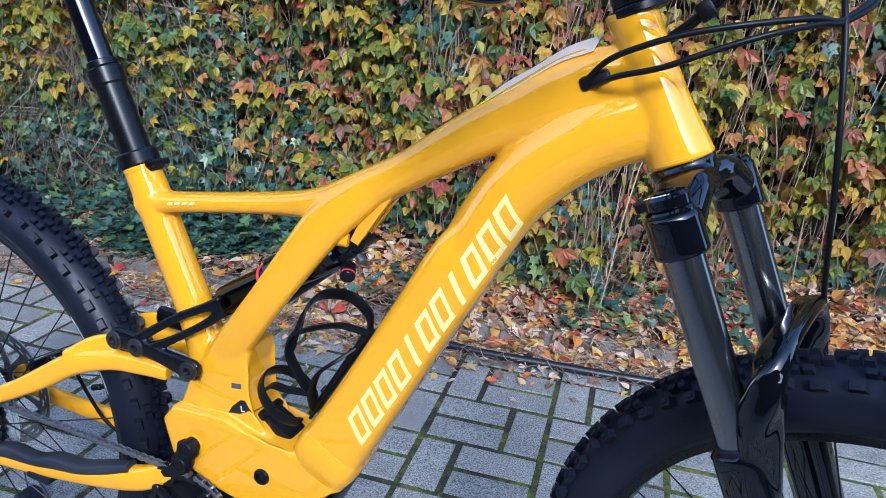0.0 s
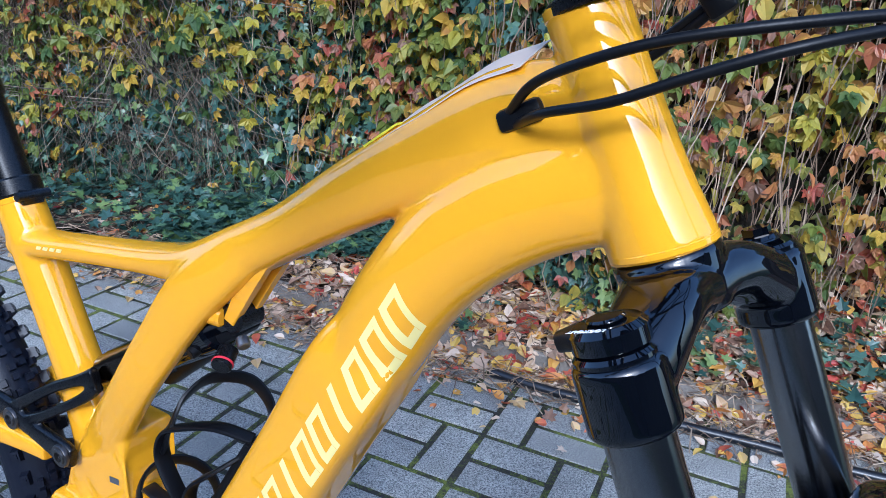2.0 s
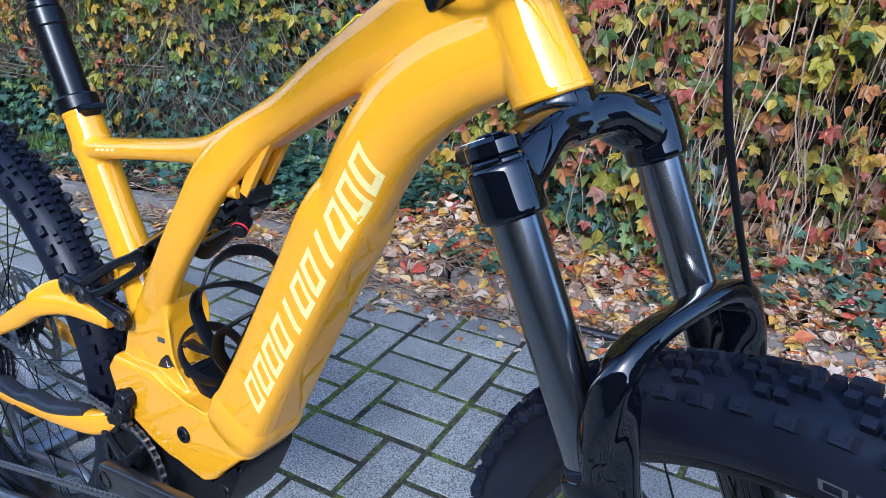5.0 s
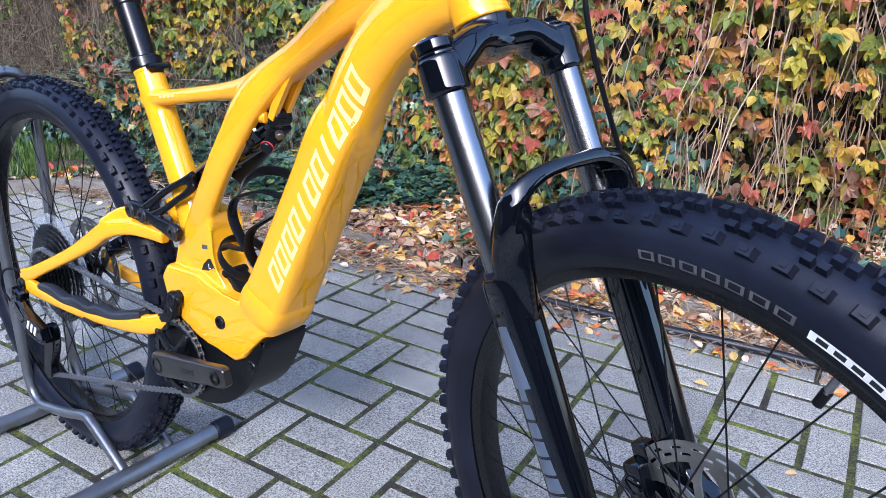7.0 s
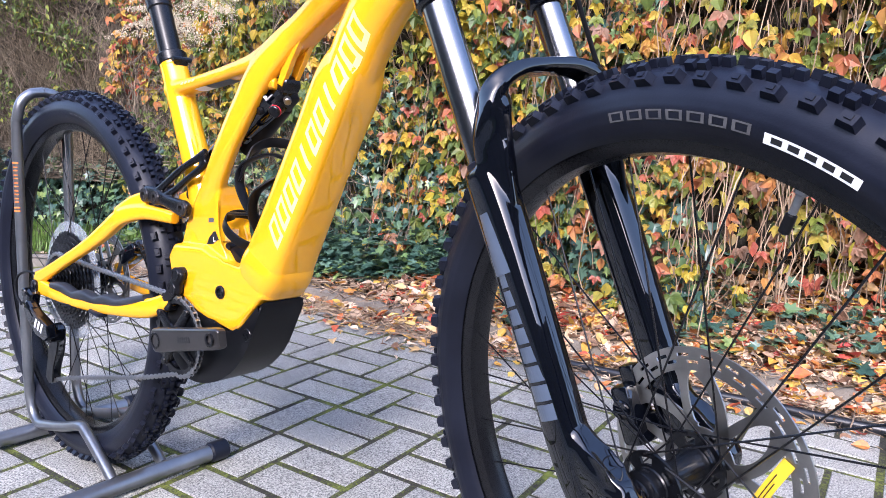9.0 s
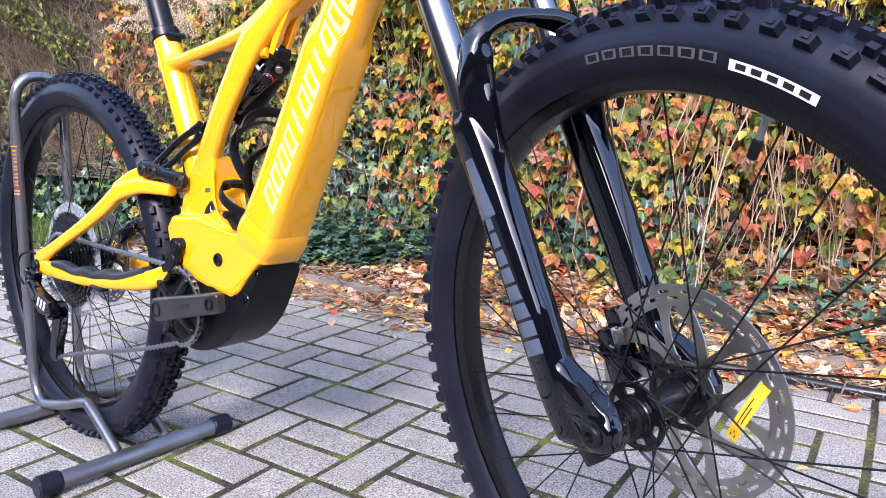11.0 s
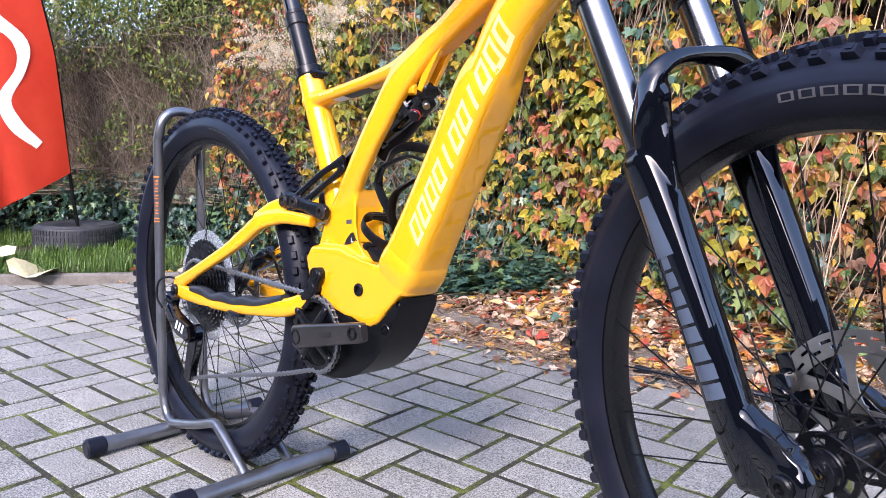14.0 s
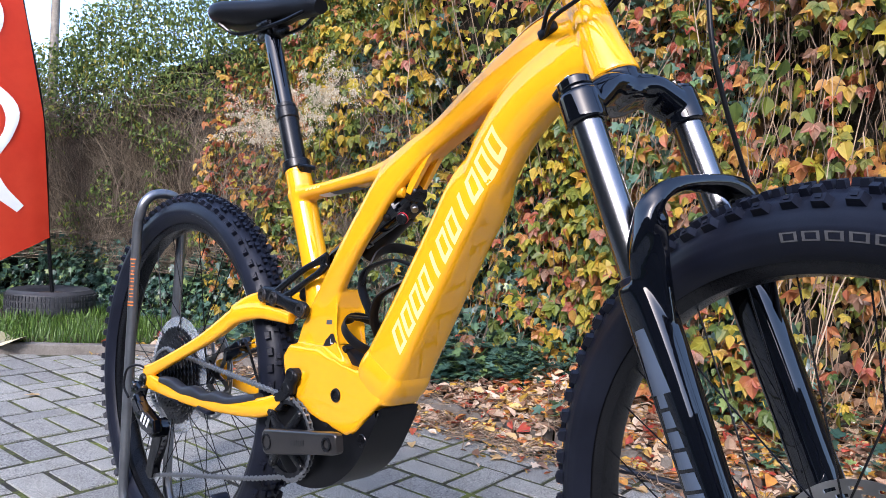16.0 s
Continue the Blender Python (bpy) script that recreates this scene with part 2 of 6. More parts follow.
FLAGRED = surf("red_flag_cloth", (0.80, 0.055, 0.018), (0.88, 0.08, 0.028), 5.0, 0.6, 0.05, 0.0, 0.0, 700, 0.1, 0.0005)


# ---- mesh helpers ----
def part(name, bm, material, parent=None, label="", smooth=True, crease=42):
    """Links a bmesh as one mesh object under a thing or part."""
    me = bpy.data.meshes.new(name)
    bmesh.ops.recalc_face_normals(bm, faces=bm.faces)
    bm.to_mesh(me)
    bm.free()
    for p in me.polygons:
        p.use_smooth = smooth
    if smooth and crease:
        me.set_sharp_from_angle(angle=radians(crease))
    me.materials.append(material)
    ob = new(name, me)
    if parent:
        ob.parent = parent
    if label:
        tagged(ob, label)
    return ob


def spline(pts, per=6):
    """Catmull-Rom through tuples of numbers."""
    a = np.array([list(p) for p in pts], float)
    a = np.vstack([2 * a[0] - a[1], a, 2 * a[-1] - a[-2]])
    out = []
    for i in range(1, len(a) - 2):
        for k in range(per):
            t = k / per
            p0, p1, p2, p3 = a[i - 1:i + 3]
            out.append(0.5 * (2 * p1 + (p2 - p0) * t + (2 * p0 - 5 * p1 + 4 * p2 - p3) * t * t + (3 * p1 - p0 - 3 * p2 + p3) * t ** 3))
    out.append(a[-2])
    return out


def loft(bm, rings, cap=True):
    vr = [[bm.verts.new(p) for p in r] for r in rings]
    n = len(vr[0])
    for a, b in zip(vr, vr[1:]):
        for i in range(n):
            bm.faces.new((a[i], a[(i + 1) % n], b[(i + 1) % n], b[i]))
    if cap:
        bm.faces.new(vr[0][::-1])
        bm.faces.new(vr[-1])
    return bm


def ellipse_ring(c, u, v, ru, rv, n, e=2.0):
    out = []
    for i in range(n):
        a = 2 * math.pi * i / n
        ca, sa = math.cos(a), math.sin(a)
        out.append(c + u * (ru * math.copysign(abs(ca) ** (2 / e), ca)) + v * (rv * math.copysign(abs(sa) ** (2 / e), sa)))
    return out


def tube(bm, rows, n=16, e=2.0, side=(0, 1, 0), per=6, cap=True):
    """Tube along rows of (x, y, z, half height, half width): the width lies along side, the height across it."""
    rows = spline(rows, per) if per else [np.array(r, float) for r in rows]
    pts = [Vector(r[:3]) for r in rows]
    rings = []
    s = Vector(side).normalized()
    for i, r in enumerate(rows):
        t = (pts[min(i + 1, len(pts) - 1)] - pts[max(i - 1, 0)]).normalized()
        w = s - t * s.dot(t)
        if w.length < 1e-3:
            w = t.orthogonal()
        w.normalize()
        h = w.cross(t)
        rings.append(ellipse_ring(pts[i], h, w, r[3], r[4], n, e))
        s = w if per == 0 else s
    return loft(bm, rings, cap)


def wire(bm, pts, r, n=8, per=6):
    """Round tube of one radius with a frame carried along."""
    rows = spline(pts, per) if per else pts
    p = [Vector(q[:3]) for q in rows]
    w = None
    rings = []
    for i in range(len(p)):
        t = (p[min(i + 1, len(p) - 1)] - p[max(i - 1, 0)]).normalized()
        w = t.orthogonal() if w is None else w - t * w.dot(t)
        w.normalize()
        rings.append(ellipse_ring(p[i], w, t.cross(w), r, r, n))
    return loft(bm, rings)


def bar(bm, a, b, r, n=16, r2=None, bev=0.0):
    """Straight round bar with softened ends."""
    a, b = Vector(a), Vector(b)
    r2 = r if r2 is None else r2
    t = (b - a).normalized()
    u = t.orthogonal().normalized()
    v = t.cross(u)
    rows = [(a, r), (b, r2)] if not bev else [(a, r - bev), (a + t * bev, r), (b - t * bev, r2), (b, r2 - bev)]
    return loft(bm, [ellipse_ring(c, u, v, k, k, n) for c, k in rows])


def box(bm, c, size, m=None, bev=0.0):
    m = m or Matrix()
    mm = Matrix.Translation(c) @ m @ Matrix.Diagonal((*size, 1))
    r = bmesh.ops.create_cube(bm, size=1.0, matrix=mm)
    if bev:
        es = {e for v in r["verts"] for e in v.link_edges}
        bmesh.ops.bevel(bm, geom=list(es), offset=bev, segments=2, profile=0.5, affect='EDGES')
    return bm


def prism(bm, poly, y0, y1, bev=0.0, axis='y'):
    """Extrudes a polygon of (x, z) between y0 and y1, or of (x, y) along z."""
    put = (lambda p, y: (p[0], y, p[1])) if axis == 'y' else (lambda p, y: (p[0], p[1], y))
    a = [bm.verts.new(put(p, y0)) for p in poly]
    b = [bm.verts.new(put(p, y1)) for p in poly]
    n = len(poly)
    fs = [bm.faces.new(a), bm.faces.new(b[::-1])]
    for i in range(n):
        fs.append(bm.faces.new((a[i], b[i], b[(i + 1) % n], a[(i + 1) % n])))
    if bev:
        rim = list(fs[0].edges) + list(fs[1].edges)
        bmesh.ops.bevel(bm, geom=rim, offset=bev, segments=3, profile=0.6, affect='EDGES')
    return bm


def revolve(bm, prof, n=64, closed=True):
    """Turns a profile of (radius, y) round the y axis."""
    rings = []
    for i in range(n):
        a = 2 * math.pi * i / n
        rings.append([bm.verts.new((r * math.cos(a), y, r * math.sin(a))) for r, y in prof])
    k = len(prof)
    for i in range(n):
        a, b = rings[i], rings[(i + 1) % n]
        for j in range(k if closed else k - 1):
            bm.faces.new((a[j], a[(j + 1) % k], b[(j + 1) % k], b[j]))
    return bm


def fused(bm, voxel, rounds):
    """One skin over overlapping solids, with filleted joins."""
    me = bpy.data.meshes.new("skin")
    bmesh.ops.recalc_face_normals(bm, faces=bm.faces)
    bm.to_mesh(me)
    bm.free()
    ob = new("skin", me)
    r = ob.modifiers.new("r", 'REMESH')
    r.mode, r.voxel_size = 'VOXEL', voxel
    s = ob.modifiers.new("s", 'SMOOTH')
    s.factor, s.iterations = 0.5, rounds
    dg = bpy.context.evaluated_depsgraph_get()
    out = bmesh.new()
    out.from_mesh(ob.evaluated_get(dg).to_mesh())
    bpy.data.objects.remove(ob)
    return out


def thing(name, label, category, m=None, group="", kind=""):
    ob = tagged(new(name), label, category, group, kind)
    if m is not None:
        ob.matrix_basis = m
    return ob


# ---- ground plan ----
KERB_LINE = [(-7.5, -8.2), (-3.4, -0.80), (-2.81, 0.234), (-2.634, 0.541), (-2.50, 0.775), (-2.28, 0.98), (-1.9, 1.12), (-1.3, 1.22), (-0.45, 1.27), (0.1, 1.40), (0.75, 1.56), (2.0, 1.84), (5.0, 2.5)]
HEDGE_LINE = [(-8.5, -1.1), (-5.2, 0.45), (-4.2, 0.95), (-3.1, 1.35), (-2.1, 1.55), (-1.2, 1.60), (-0.4, 1.62), (0.3, 1.72), (1.2, 1.98), (2.2, 2.25), (5.0, 2.9)]


def along(line, x):
    xs, ys = zip(*line)
    return float(np.interp(x, xs, ys))


# ---- setting ----
bm = bmesh.new()
bmesh.ops.create_grid(bm, x_segments=2, y_segments=2, size=400.0)
bmesh.ops.translate(bm, verts=bm.verts, vec=(0, 0, -0.03))
tagged(part("ground", bm, GRASSDIRT, smooth=False), "rough grassy earth around the paved yard", "ground", kind="structure")

# bank of soil between kerb and hedge, higher towards the front of the bicycle
def bank_z(x, off):
    return np.interp(x, [-2.6, -2.2], [0.022, 0.045]) + np.interp(x, [-2.9, -2.2, -1.4, -0.7, 0.1], [0.02, 0.05, 0.11, 0.17, 0.31]) * np.clip((off - 0.02) / 0.42, 0, 1)


bm = bmesh.new()
rng = np.random.default_rng(3)
cols = []
for i, x in enumerate(np.linspace(-8.4, 4.9, 150)):
    y0, y1 = along(KERB_LINE, x) + 0.04, along(HEDGE_LINE, x) + 0.5
    row = []
    for k in range(14):
        f = k / 13
        y = y0 + (y1 - y0) * f
        rise = float(bank_z(x, y - y0)) - 0.012
        row.append(bm.verts.new((x, y, rise + 0.03 * (noise.noise(Vector((x * 5, y * 5, 0)))))))
    cols.append(row)
for a, b in zip(cols, cols[1:]):
    for k in range(13):
        bm.faces.new((a[k], b[k], b[k + 1], a[k + 1]))
tagged(part("ground_bank", bm, SOIL), "dark soil bank with leaf mould under the hedge", "soil", kind="structure")

# plain wall behind the camera, never in view: added to darken reflections
bm = bmesh.new()
box(bm, (-0.5, -6.6, 2.0), (24.0, 0.3, 4.0))
tagged(part("unseen_wall_south", bm, UNSEENWALL, smooth=False), "plain unseen wall added behind the camera to darken reflections", "wall", kind="structure")

# second unseen wall, added to block sky light from the side
bm = bmesh.new()
box(bm, (8.2, -2.0, 1.8), (0.3, 9.0, 3.6))
tagged(part("unseen_wall_east", bm, UNSEENWALL, smooth=False), "plain unseen wall added at the side to cut sky light", "wall", kind="structure")

# ---- the bicycle: x forward, y to its left, z up, bottom bracket over x = 0 ----
bike = thing("electric_mountain_bike", "glossy yellow full-suspension electric mountain bike in a rear wheel stand", "bicycle",
             pose(0.0, -0.006, 0.0, -1.6, 0.0, 0.7))

# main frame: tubes fused into one skin
bm = bmesh.new()
tube(bm, [(0.4475, 0, 1.022, 0.0225, 0.0235), (0.468, 0, 0.982, 0.0235, 0.025), (0.492, 0, 0.935, 0.027, 0.0275), (0.512, 0, 0.900, 0.0305, 0.030)], 28)
tube(bm, [(0.470, 0, 0.955, 0.040, 0.020), (0.420, 0, 0.952, 0.036, 0.024), (0.366, 0, 0.925, 0.0285, 0.026), (0.307, 0, 0.889, 0.0245, 0.025), (0.250, 0, 0.850, 0.021, 0.024),
          (0.200, -0.002, 0.820, 0.022, 0.025), (0.150, -0.003, 0.799, 0.017, 0.023), (0.100, -0.002, 0.789, 0.0130, 0.021), (0.030, 0, 0.777, 0.0118, 0.020), (-0.040, 0, 0.7655, 0.0120, 0.020), (-0.090, 0, 0.757, 0.0145, 0.021)], 28, 2.6)
tube(bm, [(0.482, 0, 0.935, 0.036, 0.024), (0.435, 0, 0.914, 0.0375, 0.031), (0.392, 0, 0.880, 0.037, 0.035), (0.357, 0, 0.835, 0.0355, 0.037), (0.322, 0, 0.768, 0.0335, 0.0362), (0.296, 0, 0.718, 0.0270, 0.0300)], 40, 2.15)
tube(bm, [(0.345, 0, 0.812, 0.026, 0.027), (0.322, 0, 0.768, 0.0350, 0.0380), (0.283, 0, 0.692, 0.0352, 0.0392),
          (0.225, 0, 0.578, 0.0375, 0.041), (0.185, 0, 0.502, 0.0400, 0.043), (0.171, 0, 0.476, 0.0395, 0.043)], 40, 4.6)
# arm beside the damper
tube(bm, [(0.215, -0.010, 0.828, 0.020, 0.016), (0.168, -0.022, 0.782, 0.024, 0.013), (0.130, -0.026, 0.728, 0.0225, 0.012), (0.095, -0.027, 0.676, 0.0215, 0.012), (0.050, -0.020, 0.612, 0.0235, 0.013), (0.012, -0.006, 0.555, 0.030, 0.020)], 24, 2.8)
tube(bm, [(-0.104, 0, 0.803, 0.0215, 0.0215), (-0.085, 0, 0.762, 0.0225, 0.0225), (-0.053, 0, 0.692, 0.0225, 0.0225), (-0.022, 0, 0.625, 0.0235, 0.0235), (0.003, 0, 0.560, 0.030, 0.027), (0.008, 0, 0.500, 0.044, 0.035)], 28)
tube(bm, [(-0.098, 0, 0.757, 0.020, 0.022), (-0.070, 0, 0.760, 0.018, 0.0215)], 20)
prism(bm, [(-0.046, 0.490), (-0.030, 0.512), (0.050, 0.518), (0.080, 0.508), (0.110, 0.500), (0.160, 0.500), (0.205, 0.466), (0.176, 0.437), (0.152, 0.410), (0.133, 0.399), (0.097, 0.403), (0.080, 0.411), (0.036, 0.412), (-0.030, 0.440)], -0.043, 0.043, 0.009)
# web at the foot of the seat tube and the arm
prism(bm, [(-0.033, 0.497), (-0.0126, 0.546), (0.004, 0.579), (0.030, 0.612), (0.076, 0.612), (0.0715, 0.583), (0.0735, 0.549), (0.081, 0.525), (0.101, 0.507), (0.110, 0.497)], -0.030, 0.028, 0.009)
MAINFRAME = part("main_frame", fused(bm, 0.0018, 16), YELLOW, bike, "gloss yellow welded frame with thick battery down tube", crease=0)

# crisp machined rims at the ends of the tubes
ha = Vector((-0.4305, 0, 0.9026))
for c_, r_, l_ in ((Vector((0.512, 0, 0.900)), 0.0300, 0.006), (Vector((0.4475, 0, 1.022)) - ha * 0.006, 0.0232, 0.008)):
    bm = bmesh.new()
    bar(bm, c_, c_ + ha * l_, r_, 40, bev=0.0015)
    part("head_lip", bm, YELLOW, bike)
bm = bmesh.new()
bar(bm, (-0.0998, 0, 0.794), (-0.104, 0, 0.803), 0.0222, 36, bev=0.001)
part("seat_tube_lip", bm, YELLOW, bike)
# battery seam on the down tube, raised lip at its foot
bm = bmesh.new()
tube(bm, [(0.194, 0, 0.519, 0.0395, 0.0432), (0.1895, 0, 0.5105, 0.0415, 0.0449), (0.185, 0, 0.502, 0.0422, 0.0456), (0.180, 0, 0.4925, 0.0420, 0.0452), (0.174, 0, 0.481, 0.0395, 0.0430)], 44, 4.2)
part("battery_collar", bm, YELLOW, bike)
# yellow web that holds the damper
bm = bmesh.new()
prism(bm, [(0.236, 0.836), (0.216, 0.818), (0.193, 0.766), (0.203, 0.762), (0.226, 0.800), (0.256, 0.846)], 0.004, 0.012, 0.002)
prism(bm, [(0.236, 0.836), (0.216, 0.818), (0.193, 0.766), (0.203, 0.762), (0.226, 0.800), (0.256, 0.846)], -0.016, -0.008, 0.002)
bar(bm, (0.150, -0.018, 0.766), (0.192, -0.014, 0.766), 0.0085, 18, bev=0.002)
part("shock_mount", bm, YELLOW, bike, smooth=False)

# motor cover
bm = bmesh.new()
cover = [(0.199, 0.456), (0.176, 0.434), (0.153, 0.411), (0.133, 0.398), (0.097, 0.402), (0.080, 0.411), (0.036, 0.414), (-0.020, 0.424), (-0.048, 0.410), (-0.056, 0.370), (-0.037, 0.320), (0.004, 0.297), (0.055, 0.299), (0.110, 0.321), (0.158, 0.364), (0.188, 0.420), (0.199, 0.446)]
prism(bm, [tuple(p) for p in spline(cover + cover[:1], 3)[:-1]], -0.0395, 0.0395, 0.008)
part("motor_cover", bm, PLASTIC, bike, "matt black plastic motor cover")
bm = bmesh.new()
bar(bm, (0.168, -0.038, 0.402), (0.168, -0.0405, 0.402), 0.010, 24, bev=0.001)
bar(bm, (0.168, -0.038, 0.402), (0.168, -0.0415, 0.402), 0.0045, 6)
part("cover_screw", bm, MATT, bike)
for x, z, r in ((0.106, 0.456, 0.0105), (0.004, 0.468, 0.011), (-0.006, 0.443, 0.012)):
    bm = bmesh.new()
    y_ = -0.0465 if x > 0.05 else -0.0595
    revolve(bm, [(0.0004, y_ + 0.003), (r * 0.55, y_ + 0.003), (r * 0.62, y_), (r * 0.9, y_), (r, y_ + 0.0015), (r, -0.038), (0.0004, -0.038)], 24)
    bm.transform(Matrix.Translation((x, 0, z)))
    part("motor_bolt", bm, MATT, bike, "black socket bolt")

# seat collar, dropper post, saddle
ax = Vector((-0.418, 0, 0.908)).normalized()
top = Vector((-0.104, 0, 0.803))
bm = bmesh.new()
bar(bm, top - ax * 0.004, top + ax * 0.014, 0.0245, 28, bev=0.002)
box(bm, top + ax * 0.005 + Vector((0.024, 0, -0.002)), (0.014, 0.022, 0.012), Matrix.Rotation(radians(20), 4, 'Y'), 0.002)
bar(bm, top + ax * 0.005 + Vector((0.028, -0.016, 0)), top + ax * 0.005 + Vector((0.028, 0.016, 0)), 0.0045, 10)
part("seat_collar", bm, MATT, bike, "black seat clamp collar")
bm = bmesh.new()
bar(bm, top - ax * 0.03, top + ax * 0.098, 0.0182, 28)
bar(bm, top + ax * 0.096, top + ax * 0.118, 0.0205, 28, bev=0.002)
bar(bm, top + ax * 0.118, top + ax * 0.126, 0.0185, 28, bev=0.001)
post = part("seat_post", bm, MATT, bike, "matt black dropper post")
bm = bmesh.new()
bar(bm, top + ax * 0.12, top + ax * 0.275, 0.0150, 28)
part("post_slider", bm, GLOSS, post, "polished black inner tube")
bm = bmesh.new()
h = top + ax * 0.272
box(bm, h + Vector((-0.002, 0, 0.006)), (0.050, 0.030, 0.022), Matrix.Rotation(radians(-6), 4, 'Y'), 0.006)
box(bm, h + Vector((0.0, 0, 0.018)), (0.036, 0.052, 0.012), None, 0.004)
bar(bm, h + Vector((0.018, -0.018, 0.0)), h + Vector((0.018, -0.018, 0.028)), 0.003, 8)
part("saddle_clamp", bm, MATT, post, "black two-bolt saddle clamp")
bm = bmesh.new()
rows = [(-0.305, 0, 0.050, 0.012, 0.045), (-0.290, 0, 0.045, 0.022, 0.066), (-0.255, 0, 0.040, 0.026, 0.072), (-0.20, 0, 0.033, 0.026, 0.060), (-0.14, 0, 0.030, 0.023, 0.040), (-0.08, 0, 0.030, 0.020, 0.026), (-0.03, 0, 0.027, 0.019, 0.021), (0.0, 0, 0.020, 0.012, 0.015)]
tube(bm, [(h.x + 0.145 + a, 0, h.z + 0.012 + c, d, 0.86 * e_) for a, b_, c, d, e_ in rows], 24, 2.4)
saddle = part("saddle", bm, PLASTIC, bike, "black padded saddle with a rounded tail")
for s in (-1, 1):
    bm = bmesh.new()
    wire(bm, [(h.x - 0.12, s * 0.045, h.z + 0.030), (h.x - 0.08, s * 0.024, h.z + 0.010), (h.x + 0.05, s * 0.022, h.z + 0.012), (h.x + 0.115, s * 0.012, h.z + 0.026)], 0.0035, 8)
    part("saddle_rail", bm, MATT, saddle)

# swing arm: stays with a yoke, each side its own part
for s in (-1, 1):
    y = s * 0.058
    bm = bmesh.new()
    tube(bm, [(-0.462, s * 0.080, 0.386, 0.015, 0.007), (-0.420, s * 0.078, 0.404, 0.0125, 0.008), (-0.340, s * 0.073, 0.443, 0.0115, 0.008), (-0.268, s * 0.066, 0.480, 0.0125, 0.009), (-0.215, s * 0.060, 0.512, 0.015, 0.010),
              (-0.170, s * 0.055, 0.540, 0.0150, 0.011), (-0.120, s * 0.044, 0.553, 0.0130, 0.010), (-0.070, s * 0.036, 0.553, 0.0115, 0.009), (-0.040, s * 0.032, 0.551, 0.010, 0.009)], 20, 3.0)
    tube(bm, [(-0.180, s * 0.056, 0.545, 0.012, 0.010), (-0.148, s * 0.046, 0.566, 0.013, 0.008), (-0.116, s * 0.040, 0.577, 0.013, 0.005)], 18, 2.6)
    part("seat_stay", fused(bm, 0.002, 4), YELLOW, bike, "gloss yellow seat stay", crease=0)
    bm = bmesh.new()
    tube(bm, [(-0.465, s * 0.080, 0.374, 0.017, 0.007), (-0.400, s * 0.078, 0.371, 0.0140, 0.008), (-0.330, s * 0.074, 0.370, 0.0135, 0.009), (-0.240, s * 0.068, 0.374, 0.0140, 0.010), (-0.165, s * 0.062, 0.382, 0.0140, 0.012),
              (-0.110, s * 0.056, 0.391, 0.0165, 0.013), (-0.070, s * 0.052, 0.400, 0.0165, 0.012), (-0.040, s * 0.048, 0.414, 0.014, 0.010), (-0.020, s * 0.046, 0.424, 0.012, 0.010)], 20, 3.0)
    stay = part("chain_stay", bm, YELLOW, bike, "gloss yellow chain stay")
    if s < 0:
        bm = bmesh.new()
        tube(bm, [(-0.390, -0.079, 0.386, 0.006, 0.009), (-0.350, -0.077, 0.387, 0.009, 0.0105), (-0.310, -0.074, 0.381, 0.007, 0.0110), (-0.275, -0.072, 0.386, 0.010, 0.0115), (-0.235, -0.069, 0.384, 0.007, 0.0115),
                  (-0.200, -0.066, 0.391, 0.010, 0.0125), (-0.160, -0.063, 0.393, 0.007, 0.013), (-0.120, -0.058, 0.403, 0.008, 0.0125), (-0.085, -0.055, 0.414, 0.006, 0.010)], 16, 3.0)
        part("chain_guard", bm, GUARDGREY, stay, "ribbed black rubber chain-stay guard")
        for x0 in (-0.335, -0.225):
            bm = bmesh.new()
            box(bm, (x0, -0.073, 0.3595 + (x0 + 0.335) * 0.03), (0.04, 0.018, 0.008), Matrix.Rotation(radians(3), 4, 'Y'), 0.003)
            part("stay_bumper", bm, RUBBER, stay)
    bm = bmesh.new()
    bar(bm, (-0.455, s * 0.070, 0.374), (-0.455, s * 0.092, 0.374), 0.0125, 20, bev=0.002)
    bar(bm, (-0.455, s * 0.090, 0.374), (-0.455, s * 0.0935, 0.374), 0.006, 6)
    part("dropout_bolt", bm, MATT, bike)
# pivot block behind the motor
bm = bmesh.new()
bar(bm, (-0.030, -0.056, 0.418), (-0.030, 0.056, 0.418), 0.016, 18, bev=0.002)
part("main_pivot", bm, MATT, bike, "black main pivot axle")

